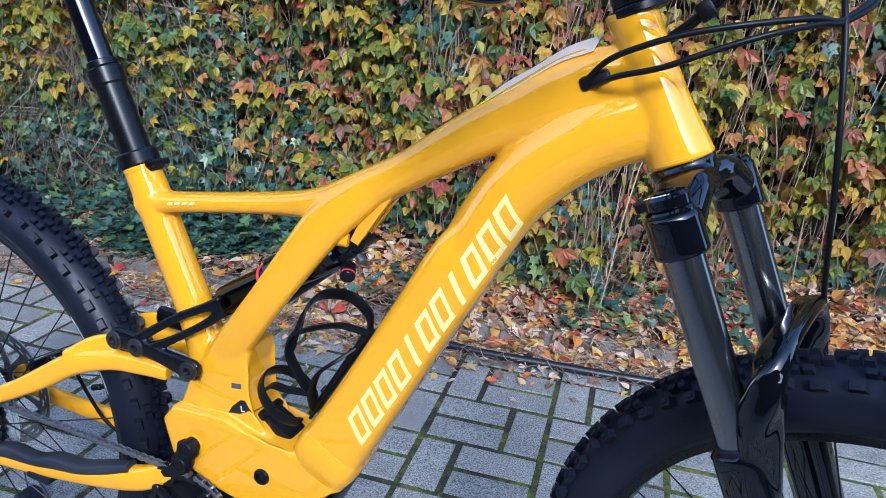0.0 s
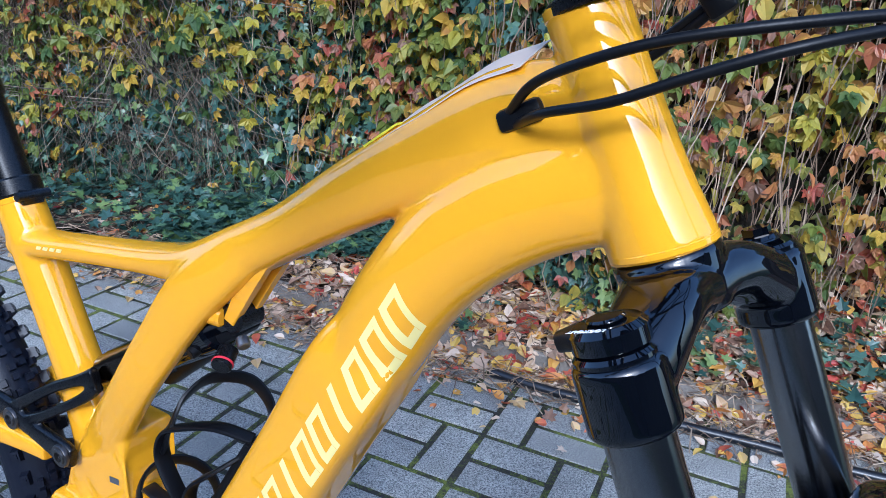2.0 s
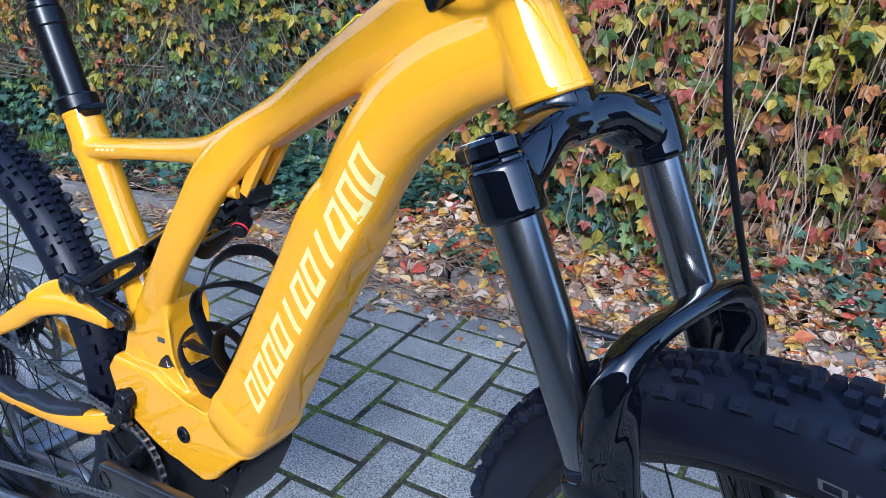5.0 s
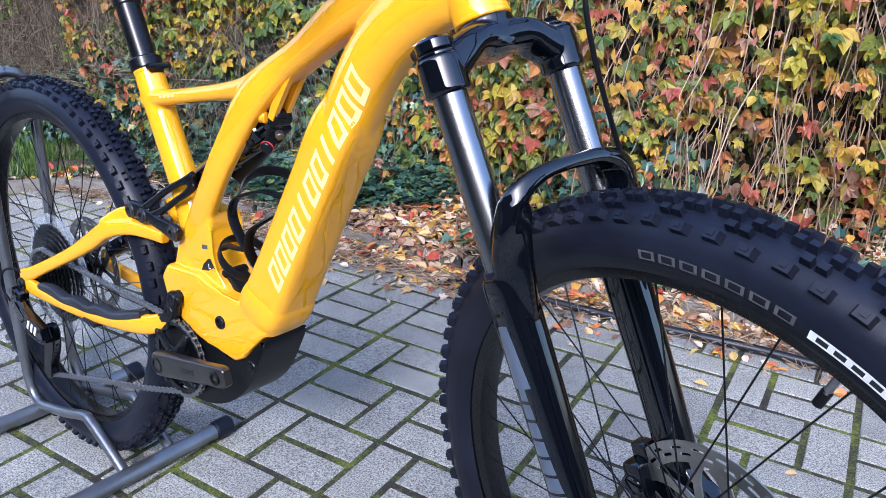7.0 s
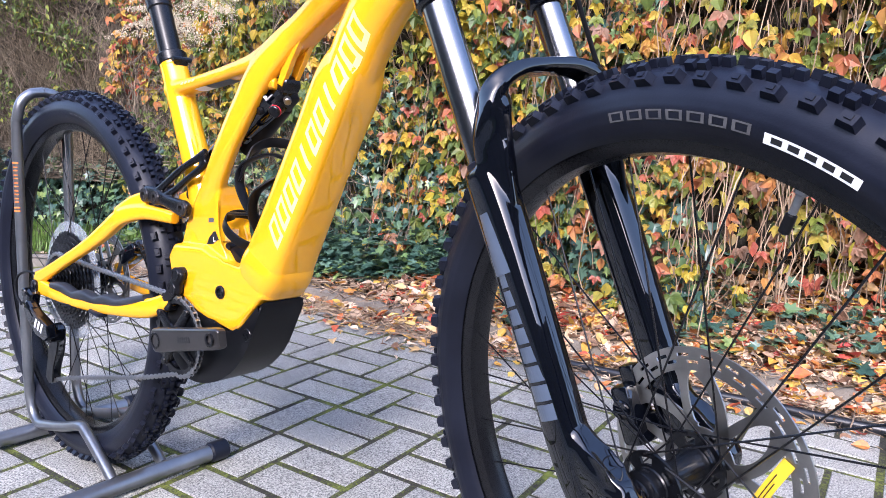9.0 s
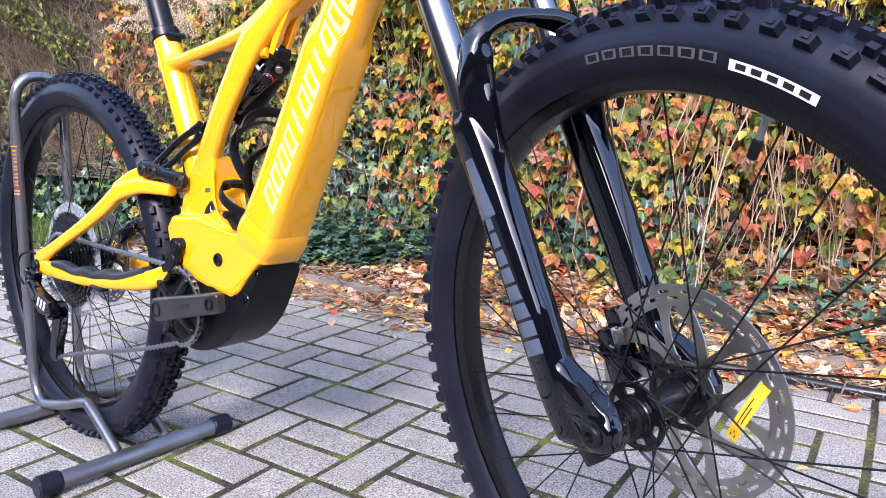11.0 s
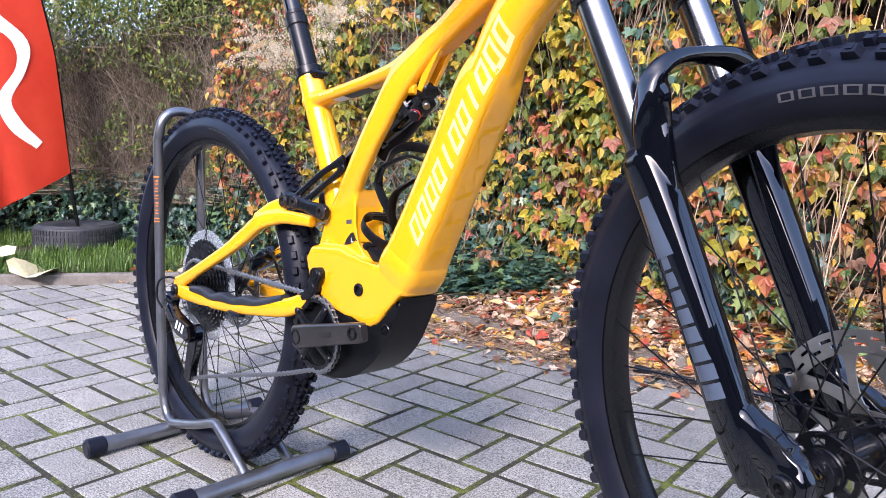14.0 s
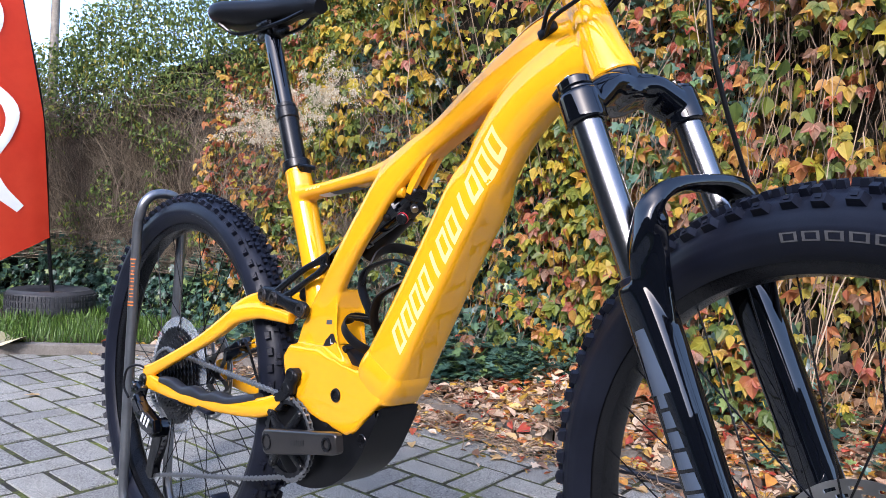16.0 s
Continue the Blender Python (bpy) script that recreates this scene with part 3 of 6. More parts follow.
# linkage with its fork-shaped extension to the damper
for s in (-1, 1):
    bm = bmesh.new()
    y = s * 0.040
    tube(bm, [(-0.120, y, 0.586, 0.012, 0.005), (-0.112, y, 0.585, 0.0140, 0.006), (-0.085, y, 0.584, 0.0140, 0.006), (-0.050, y, 0.578, 0.0105, 0.006), (-0.006, y, 0.571, 0.0140, 0.006), (0.004, y, 0.5705, 0.0140, 0.006), (0.013, y, 0.570, 0.010, 0.005)], 16, 2.8)
    tube(bm, [(-0.090, s * 0.039, 0.586, 0.007, 0.006), (-0.060, s * 0.037, 0.606, 0.0060, 0.005), (-0.022, s * 0.032, 0.632, 0.0055, 0.005), (0.012, s * 0.027, 0.650, 0.006, 0.005), (0.032, s * 0.022, 0.659, 0.010, 0.006)], 14, 2.8)
    tube(bm, [(-0.062, s * 0.039, 0.583, 0.007, 0.006), (-0.036, s * 0.036, 0.597, 0.0055, 0.005), (-0.002, s * 0.032, 0.619, 0.0050, 0.005), (0.020, s * 0.026, 0.635, 0.006, 0.005), (0.032, s * 0.022, 0.650, 0.008, 0.006)], 14, 2.8)
    link = part("rocker_link", fused(bm, 0.0016, 4), MATT, bike, "black forged rocker link")
    for x, z in ((-0.113, 0.583), (-0.079, 0.581), (0.001, 0.571)):
        bm = bmesh.new()
        revolve(bm, [(0.0004, s * 0.0455), (0.0050, s * 0.0455), (0.0054, s * 0.0490), (0.0080, s * 0.0490), (0.0084, s * 0.0478), (0.0112, s * 0.0478), (0.0120, s * 0.0465), (0.0120, s * 0.040), (0.0004, s * 0.040)], 24)
        bm.transform(Matrix.Translation((x, 0, z)))
        part("pivot_bolt", bm, CRANKGREY, link)

# damper
d0, d1 = Vector((0.026, 0.0, 0.656)), Vector((0.198, 0.0, 0.766))
dd = (d1 - d0).normalized()
bm = bmesh.new()
bar(bm, d0 + dd * 0.085, d0 + dd * 0.175, 0.0225, 24, bev=0.003)
bar(bm, d0 + dd * 0.078, d0 + dd * 0.092, 0.0245, 24, bev=0.002)
bar(bm, d0 + dd * 0.17, d0 + dd * 0.198, 0.013, 18, bev=0.002)
shock = part("rear_shock", bm, GLOSS, bike, "black air damper with a shiny shaft")
bm = bmesh.new()
bar(bm, d0 - dd * 0.008, d0 + dd * 0.012, 0.017, 18, bev=0.002)
bar(bm, d0 + dd * 0.010, d0 + dd * 0.085, 0.0178, 24)
part("shock_shaft", bm, surf("smoked_shaft", (0.05, 0.035, 0.02), (0.07, 0.05, 0.03), 9, 0.12, 0.03, 1.0), shock, "dark polished shaft")
bm = bmesh.new()
bar(bm, d0 + dd * 0.064, d0 + dd * 0.068, 0.0198, 24, bev=0.001)
part("travel_ring", bm, RED, shock, "red rubber travel ring")
bm = bmesh.new()
bar(bm, d1 + Vector((0.0, -0.014, 0.0)), d1 + Vector((0.0, 0.014, 0.0)), 0.0125, 22, bev=0.002)
part("shock_eyelet", bm, MATT, shock)
bm = bmesh.new()
bar(bm, (0.1650, 0.016, 0.7420), (0.0830, 0.016, 0.6680), 0.0190, 24, 0.0165, 0.004)
box(bm, (0.1770, 0.008, 0.7460), (0.034, 0.036, 0.024), Matrix.Rotation(radians(-38), 4, 'Y'), 0.005)
bar(bm, (0.1630, -0.006, 0.7320), (0.1600, -0.022, 0.7260), 0.0060, 14, bev=0.001)
part("shock_reservoir", bm, PLASTIC, shock, "black reservoir below the damper")
bm = bmesh.new()
bar(bm, (0.1890, -0.006, 0.7340), (0.1960, -0.022, 0.7260), 0.0085, 20, bev=0.001)
part("adjuster_dial", bm, MATT, shock)
bm = bmesh.new()
bar(bm, (0.1940, -0.0175, 0.7282), (0.1947, -0.0190, 0.7274), 0.0090, 20)
part("adjuster_ring", bm, RED, shock, "thin red ring on the dial")
bm = bmesh.new()
bar(bm, (0.1990, -0.002, 0.7460), (0.2060, -0.006, 0.7410), 0.0055, 14, bev=0.001)
part("air_valve_cap", bm, STEEL, shock, "silver valve cap")

# bottle cage on the down tube
nrm, tan = Vector((-0.876, 0, 0.482)), Vector((0.482, 0, 0.876))
E0 = Vector((0.128, 0, 0.486))
bm = bmesh.new()
box(bm, E0 + tan * 0.125 + nrm * 0.005, (0.008, 0.030, 0.135), Matrix.Rotation(radians(28.8), 4, 'Y'), 0.003)
for hb in (0.09, 0.155):
    bar(bm, E0 + tan * hb + nrm * 0.006, E0 + tan * hb + nrm * 0.013, 0.005, 10)
cage = part("bottle_cage", bm, PLASTIC, bike, "matt black side-entry bottle cage")


def cage_band(steps):
    """Band round the bottle: rows of (degrees from the down tube, height along it, half width)."""
    rows = []
    for a, hh, w in steps:
        p = E0 + tan * hh + nrm * (0.043 - 0.038 * math.cos(radians(a))) + Vector((0, 0.038 * math.sin(radians(a)), 0))
        rows.append((*p, 0.0021, w))
    bm = bmesh.new()
    tube(bm, rows, 10, 3.4, side=tuple(tan))
    part("cage_arm", bm, PLASTIC, cage)


cage_band([(a, 0.040 + 0.012 * math.sin(radians(a / 2)), 0.0075) for a in range(10, 352, 19)])
cage_band([(20, 0.185, 0.007), (60, 0.190, 0.007), (110, 0.190, 0.0075), (160, 0.182, 0.008), (200, 0.170, 0.008), (225, 0.150, 0.009), (232, 0.125, 0.009)])


def cage_hook(steps):
    """Flat hook of the cage: rows of (height along the tube, distance from it, side, half width)."""
    bm = bmesh.new()
    tube(bm, [(*(E0 + tan * hh + nrm * d_ + Vector((0, y_, 0))), 0.0022, w) for hh, d_, y_, w in steps], 10, 3.4, side=(0, 1, 0))
    part("cage_hook", bm, PLASTIC, cage)


cage_hook([(0.196, 0.006, -0.008, 0.006), (0.188, 0.034, -0.020, 0.007), (0.164, 0.058, -0.028, 0.007), (0.143, 0.070, -0.030, 0.007), (0.122, 0.062, -0.032, 0.008), (0.109, 0.036, -0.034, 0.008), (0.098, 0.016, -0.030, 0.007)])
cage_hook([(0.172, 0.006, -0.010, 0.006), (0.150, 0.014, -0.026, 0.007), (0.128, 0.021, -0.032, 0.008), (0.100, 0.016, -0.030, 0.008), (0.072, 0.006, -0.014, 0.007)])
cage_hook([(0.098, 0.016, -0.030, 0.008), (0.082, 0.040, -0.033, 0.007), (0.070, 0.058, -0.030, 0.007), (0.054, 0.064, -0.022, 0.007)])
bm = bmesh.new()
box(bm, E0 + tan * 0.006 + nrm * 0.030, (0.050, 0.036, 0.018), Matrix.Rotation(radians(28.8), 4, 'Y'), 0.005)
box(bm, E0 + tan * 0.004 + nrm * 0.052, (0.012, 0.044, 0.026), Matrix.Rotation(radians(28.8), 4, 'Y'), 0.004)
part("cage_foot", bm, PLASTIC, cage, "black tool mount at the cage's foot")

# decals: the maker's word as plain slanted blocks, a size mark, small lines
WORD_A = Vector((0.2240, -0.0, 0.551))
WORD_B = Vector((0.3750, -0.0, 0.8395))
step = (WORD_B - WORD_A) / 11
dt = (WORD_B - WORD_A).normalized()
dn = Vector((dt.z, 0, -dt.x))
bpy.context.view_layer.update()
DG = bpy.context.evaluated_depsgraph_get()


def laid(name, polys, material, label=""):
    """Thin decal of (x, z) quads, each laid on the frame's near side."""
    bm = bmesh.new()
    for quad in polys:
        a, b, c, d = (Vector(q) for q in quad)
        rows_ = []
        for i in range(7):
            row = []
            for j in range(3):
                q = a.lerp(b, j / 2).lerp(d.lerp(c, j / 2), i / 6)
                hit, loc, _, _ = MAINFRAME.ray_cast((q.x, -0.3, q.y), (0, 1, 0), depsgraph=DG)
                row.append(bm.verts.new((q.x, (min(loc.y, -0.004) if hit else -0.004) - 0.0004, q.y)))
            rows_.append(row)
        for r0, r1 in zip(rows_, rows_[1:]):
            for j in range(2):
                bm.faces.new((r0[j], r0[j + 1], r1[j + 1], r1[j]))
    return part(name, bm, material, MAINFRAME, label)


# each block of the maker's word is a plain slanted frame or bar
for k in range(11):
    half = 0.0155 - 0.0010 * k / 10
    c = WORD_A + step * (k + 0.5)
    up = -dn + dt * 0.6
    wide, w = step.length * 0.40, 0.0036

    def at(u, v):
        p = c + dt * u + up * v
        return (p.x, p.z)
    if k in (4, 7):
        polys = [[at(-w, -half), at(w, -half), at(w, half), at(-w, half)]]
    else:
        polys = [[at(-wide, -half), at(-wide + 2 * w, -half), at(-wide + 2 * w, half), at(-wide, half)],
                 [at(wide - 1.6 * w, -half), at(wide, -half), at(wide, half), at(wide - 1.6 * w, half)]]
        polys += [[at(-wide + 2 * w, v - 0.0024), at(wide - 1.6 * w, v - 0.0024), at(wide - 1.6 * w, v + 0.0024), at(-wide + 2 * w, v + 0.0024)] for v in (half - 0.0024, -half + 0.0024)]
    laid("maker_mark", polys, CREAM)

# ---- fork, steered to the right ----
HEAD, STEER = 64.5, -18.4
MF = Matrix.Translation((0.512, 0, 0.900)) @ Matrix.Rotation(radians(-(90 - HEAD)), 4, 'Y') @ Matrix.Rotation(radians(STEER), 4, 'Z')
SX, SY, AX, AZ = 0.012, 0.0745, 0.047, -0.576
bm = bmesh.new()
bar(bm, (0.003, 0, -0.036), (0, 0, -0.001), 0.0265, 32, 0.0300, 0.002)
for s in (-1, 1):
    tube(bm, [(0.004, 0, -0.021, 0.017, 0.026), (0.007, s * 0.018, -0.020, 0.0165, 0.025), (0.011, s * 0.036, -0.023, 0.0155, 0.0235), (0.012, s * 0.054, -0.033, 0.018, 0.022), (SX, s * SY, -0.046, 0.019, 0.021)], 22, 2.6, side=(1, 0, 0))
    bar(bm, (SX, s * SY, -0.067), (SX, s * SY, -0.030 if s < 0 else -0.024), 0.0232, 40, 0.0225, 0.0025)
crownbm = fused(bm, 0.0015, 4)
crownbm.transform(MF)
fork = part("fork", crownbm, GLOSS, bike, "gloss black suspension fork crown", crease=0)
for s in (-1, 1):
    bm = bmesh.new()
    bar(bm, (SX, s * SY, -0.32), (SX, s * SY, -0.06), 0.0175, 40)
    bm.transform(MF)
    part("stanchion", bm, STANCHION, fork, "dark polished stanchion tube")
    bm = bmesh.new()
    dz = 0.0 if s < 0 else 0.006
    bar(bm, (SX, s * SY, -0.032 + dz), (SX, s * SY, -0.026 + dz), 0.0205, 32, bev=0.002)
    bar(bm, (SX, s * SY, -0.027 + dz), (SX, s * SY, -0.013 if s < 0 else -0.015), 0.0130 if s > 0 else 0.0192, 32, bev=0.003)
    if s > 0:
        bar(bm, (SX, s * SY, -0.016), (SX, s * SY, -0.010), 0.0085, 6)
    else:
        bar(bm, (SX, s * SY, -0.013), (SX, s * SY, -0.0105), 0.0095, 24, bev=0.001)
    bm.transform(MF)
    part("top_cap", bm, GLOSS, fork, "black air cap" if s > 0 else "black lockout dial")
# lockout lever and its word
bm = bmesh.new()
tube(bm, [(SX - 0.002, -SY, -0.019, 0.0055, 0.018), (SX - 0.016, -SY - 0.004, -0.019, 0.0055, 0.013), (SX - 0.025, -SY - 0.008, -0.020, 0.005, 0.007)], 14, 3.0)
bm.transform(MF)
part("lockout_lever", bm, PLASTIC, fork, "black lockout lever")
txt = bpy.data.curves.new("lockout_word", 'FONT')
txt.body, txt.size, txt.extrude, txt.align_x, txt.align_y = "LOCKOUT", 0.0044, 0.0002, 'CENTER', 'CENTER'
tob = new("lockout_word", txt)
bpy.context.view_layer.update()
me = bpy.data.meshes.new_from_object(tob.evaluated_get(bpy.context.evaluated_depsgraph_get()))
bpy.data.objects.remove(tob)
me.materials.append(WHITE)
word = new("lockout_word", me)
word.parent, word.matrix_basis = fork, MF @ pose(SX - 0.001, -SY - 0.0140, -0.0128, 0, 0, 185)
# lowers: straight legs, each ending in a flat foot that reaches forward to the axle
bm = bmesh.new()
for s in (-1, 1):
    tube(bm, [(SX, s * SY, -0.242, 0.0205, 0.0205), (SX, s * SY, -0.254, 0.0225, 0.0225), (SX, s * SY, -0.31, 0.0225, 0.0215), (SX - 0.001, s * SY, -0.42, 0.0208, 0.0203), (SX - 0.003, s * SY, -0.50, 0.0205, 0.0195),
              (SX - 0.004, s * SY, -0.545, 0.0195, 0.0180), (SX - 0.004, s * SY, -0.578, 0.0165, 0.0150)], 26, 2.8)
    foot_y = sorted((s * (SY + 0.009), s * (SY - 0.016)))
    prism(bm, [(SX - 0.010, -0.500), (SX + 0.014, -0.500), (SX + 0.027, -0.523), (AX + 0.006, -0.545), (AX + 0.019, -0.558), (AX + 0.021, -0.578), (AX + 0.012, -0.596), (AX - 0.006, -0.599), (AX - 0.028, -0.590), (SX - 0.020, -0.583)], foot_y[0], foot_y[1], 0.008)
    tube(bm, [(SX + 0.004, s * SY, -0.515, 0.016, 0.014), (SX + 0.018, s * SY, -0.545, 0.018, 0.014), (AX - 0.004, s * (SY - 0.003), -0.566, 0.019, 0.014), (AX + 0.010, s * (SY - 0.004), -0.578, 0.017, 0.014)], 24, 2.6)
    bar(bm, (AX, s * (SY + 0.012), AZ), (AX, s * (SY - 0.024), AZ), 0.0195, 30, bev=0.004)
    # arch root and half of the arch
    tube(bm, [(SX + 0.008, s * SY, -0.285, 0.016, 0.012), (SX + 0.020, s * SY, -0.225, 0.020, 0.016), (SX + 0.034, s * (SY - 0.002), -0.195, 0.016, 0.015), (SX + 0.042, s * (SY - 0.012), -0.172, 0.015, 0.011), (SX + 0.046, s * 0.036, -0.162, 0.014, 0.008), (SX + 0.048, 0, -0.160, 0.013, 0.007)], 18, 3.4, side=(0, 0.25, 1))
    tube(bm, [(SX - 0.023, s * (SY + 0.000), -0.246, 0.006, 0.010), (SX - 0.002, s * SY, -0.264, 0.016, 0.016)], 12)
lw = fused(bm, 0.0017, 14)
lw.transform(MF)
part("lower_leg_casting", lw, GLOSS, fork, "gloss black lower legs joined by an arch", crease=0)
for s in (-1, 1):
    bm = bmesh.new()
    bar(bm, (SX, s * SY, -0.246), (SX, s * SY, -0.236), 0.0195, 28, bev=0.001)
    bm.transform(MF)
    part("dust_seal", bm, RUBBER, fork)
    # maker's word on the leg as plain blocks
    for k in range(8):
        bm = bmesh.new()
        z = -0.355 - 0.0185 * k
        rings = []
        for zz in (z + 0.0075, z - 0.0075):
            ring = []
            for q in range(13):
                a = radians((-150 + q * 8.0) if s < 0 else (-58 + q * 5.5) + 90)
                ring.append(Vector((SX - 0.001 + 0.0219 * math.cos(a), s * SY + 0.0213 * math.sin(a), zz)))
            rings.append(ring)
        inner = [[p + Vector((0.003 * (1 if p.x < SX else -1), -s * 0.003, 0)) for p in r] for r in rings]
        loft(bm, [rings[0] + inner[0][::-1], rings[1] + inner[1][::-1]])
        bm.transform(MF)
        part("leg_mark", bm, BLUEDECAL, fork, smooth=False)
for s in (-1,):
    bm = bmesh.new()
    rings = []
    for zz in np.linspace(-0.288, -0.350, 8):
        ring = []
        for q in range(17):
            a = radians(-152 + q * 6.0)
            ring.append(Vector((SX + 0.0232 * math.cos(a), s * SY + 0.0224 * math.sin(a), zz)))
        rings.append(ring + [p + Vector((0.003, 0.003, 0)) for p in ring[::-1]])
    loft(bm, rings)
    bm.transform(MF)
    part("leg_panel", bm, BLUEDECAL, fork, "slate grey panel on the leg")
# axle ends
bm = bmesh.new()
bar(bm, (AX, -SY - 0.006, AZ), (AX, SY + 0.012, AZ), 0.0075, 20, bev=0.001)
bm.transform(MF)
axle = part("front_axle", bm, MATT, fork, "black through axle")
bm = bmesh.new()
revolve(bm, [(0.0004, 0.003), (0.0052, 0.003), (0.0056, -0.0012), (0.0100, -0.0012), (0.0118, 0.0006), (0.0118, 0.005), (0.0004, 0.005)], 30)
bm.transform(MF @ Matrix.Translation((AX, -SY - 0.0155, AZ)))
part("axle_cap", bm, MATT, axle, "black axle cap with a hex socket")
bm = bmesh.new()
box(bm, (SX + 0.008, -SY + 0.006, -0.594), (0.026, 0.016, 0.026), Matrix.Rotation(radians(-14), 4, 'Y'), 0.003)
bm.transform(MF)
part("leg_foot_stop", bm, MATT, fork)


# ---- wheels ----
def knob(bm, R, r, th, phi, da, dw, h, top=0.78):
    """A tread block on the carcass at angle th round the wheel and phi across the tread."""
    out = []
    for lev, sc in ((-0.002, 1.0), (h, top)):
        q = []
        for sa, sw in ((-1, -1), (1, -1), (1, 1), (-1, 1)):
            a, f = th + sa * da * sc, phi + sw * dw * sc
            rad = R + (r + lev) * math.cos(f)
            q.append(bm.verts.new((rad * math.cos(a), (r + lev) * math.sin(f), rad * math.sin(a))))
        out.append(q)
    a, b = out
    bm.faces.new(b)
    for i in range(4):
        bm.faces.new((a[i], a[(i + 1) % 4], b[(i + 1) % 4], b[i]))


def disc(bm, y, r0, r1, a0, a1, n, half):
    """A flat ring sector of thickness 2 * half in the plane of the wheel."""
    g = []
    for i in range(n + 1):
        a = a0 + (a1 - a0) * i / n
        g.append([bm.verts.new((rad * math.cos(a), y + d, rad * math.sin(a))) for rad, d in ((r0, -half), (r1, -half), (r1, half), (r0, half))])
    for p_, q_ in zip(g, g[1:]):
        for j in range(4):
            bm.faces.new((p_[j], q_[j], q_[(j + 1) % 4], p_[(j + 1) % 4]))
    bm.faces.new(g[0][::-1]), bm.faces.new(g[-1])


def wheel(name, label, mount, rotor_y, rotor_r, rear):
    rim_bm = revolve(bmesh.new(), [(0.3205, -0.0185), (0.3205, -0.0165), (0.313, -0.016), (0.310, 0), (0.313, 0.016), (0.3205, 0.0165), (0.3205, 0.0185), (0.313, 0.0190), (0.302, 0.0140), (0.2985, 0), (0.302, -0.0140), (0.313, -0.0190)], 128)
    w = part(name, rim_bm, MATT, bike, label)
    w.matrix_basis = mount
    R, r = 0.3395, 0.0335
    prof = []
    for k in range(45):
        f = radians(-140 + 280 * k / 44)
        rib = 0.0009 if k in (8, 36) else 0.0
        prof.append((R + (r + rib) * math.cos(f), (r + rib) * math.sin(f) * (1.0 if abs(f) < 1.9 else 0.97)))
    tb = revolve(bmesh.new(), prof, 180, closed=False)
    count = 80
    pitch = 2 * math.pi / count
    for i in range(count):
        th, odd = i * pitch, i % 2
        for sgn in (-1, 1):
            lag = 0.22 * pitch * sgn
            # paired centre blocks, each cut by a sipe
            for cut in (-0.19, 0.19):
                knob(tb, R, r, th + lag + cut * pitch, sgn * (0.15 + 0.06 * odd), 0.155 * pitch, 0.105, 0.0074)
            # shoulder blocks between them and the edge
            if odd:
                for cut in (-0.2, 0.2):
                    knob(tb, R, r, th + lag + (0.5 + cut) * pitch, sgn * 0.50, 0.165 * pitch, 0.095, 0.0076)
            # edge blocks, stepped on their outer face
            knob(tb, R, r, th + lag, sgn * (0.84 + 0.04 * odd), 0.30 * pitch, 0.150, 0.0084, 0.66)
            knob(tb, R, r, th + lag, sgn * (0.83 + 0.04 * odd), 0.11 * pitch, 0.055, 0.0094, 0.8)
    part("tyre", tb, RUBBER, w, "black knobbly rubber tyre")
    # sidewall print: plain blocks in an arc, and a white patch
    def arc_block(a0, a1, r0, r1, mat_, nm):
        bm = bmesh.new()
        n = max(1, int((a1 - a0) / 1.5))
        for s in (-1,):
            grid = []
            for i in range(n + 1):
                a = radians(a0 + (a1 - a0) * i / n)
                col = []
                for rad in (r0, r1):
                    cf = (rad - R) / r
                    f = math.acos(max(-1, min(1, cf)))
                    rr_ = r + 0.0006
                    col.append(bm.verts.new(((R + rr_ * math.cos(f)) * math.cos(a), s * rr_ * math.sin(f), (R + rr_ * math.cos(f)) * math.sin(a))))
                grid.append(col)
            for p_, q_ in zip(grid, grid[1:]):
                bm.faces.new((p_[0], q_[0], q_[1], p_[1]))
        part(nm, bm, mat_, w)
    if not rear:
        for k in range(7):
            a1 = 99.5 - k * 3.42
            for lo, hi, d0_, d1_ in ((0.3377, 0.3390, 0.0, 2.7), (0.3308, 0.3321, 0.0, 2.7), (0.3321, 0.3377, 0.0, 0.5), (0.3321, 0.3377, 2.2, 2.7)):
                arc_block(a1 - d1_, a1 - d0_, lo, hi, GREYDECAL, "sidewall_mark")
        arc_block(61.7, 74.4, 0.3288, 0.3368, WHITE, "sidewall_patch")
        for k in range(5):
            arc_block(73.4 - k * 2.3 - 1.5, 73.4 - k * 2.3, 0.3306, 0.3350, DARKDECAL, "patch_mark")
    else:
        for k in range(9):
            arc_block(84 - k * 3.4 - 2.2, 84 - k * 3.4, 0.3345, 0.3360, GREYDECAL, "sidewall_mark")
        arc_block(20, 40, 0.3260, 0.3285, WHITE, "sidewall_patch")
    fl = 0.031
    hub_bm = revolve(bmesh.new(), [(0.008, -0.058), (0.0125, -0.058), (0.0135, -0.050), (0.0195, -0.047), (0.0200, -0.040), (0.0185, -fl - 0.003), (0.0205, -fl), (0.0170, -fl + 0.005), (0.0150, 0), (0.0170, fl - 0.005), (0.0205, fl), (0.0185, fl + 0.003), (0.0215, 0.040), (0.0215, 0.046), (0.014, 0.050), (0.0125, 0.058), (0.008, 0.058)], 48)
    hub = part("hub", hub_bm, HUBBLACK, w, "gloss black hub shell")
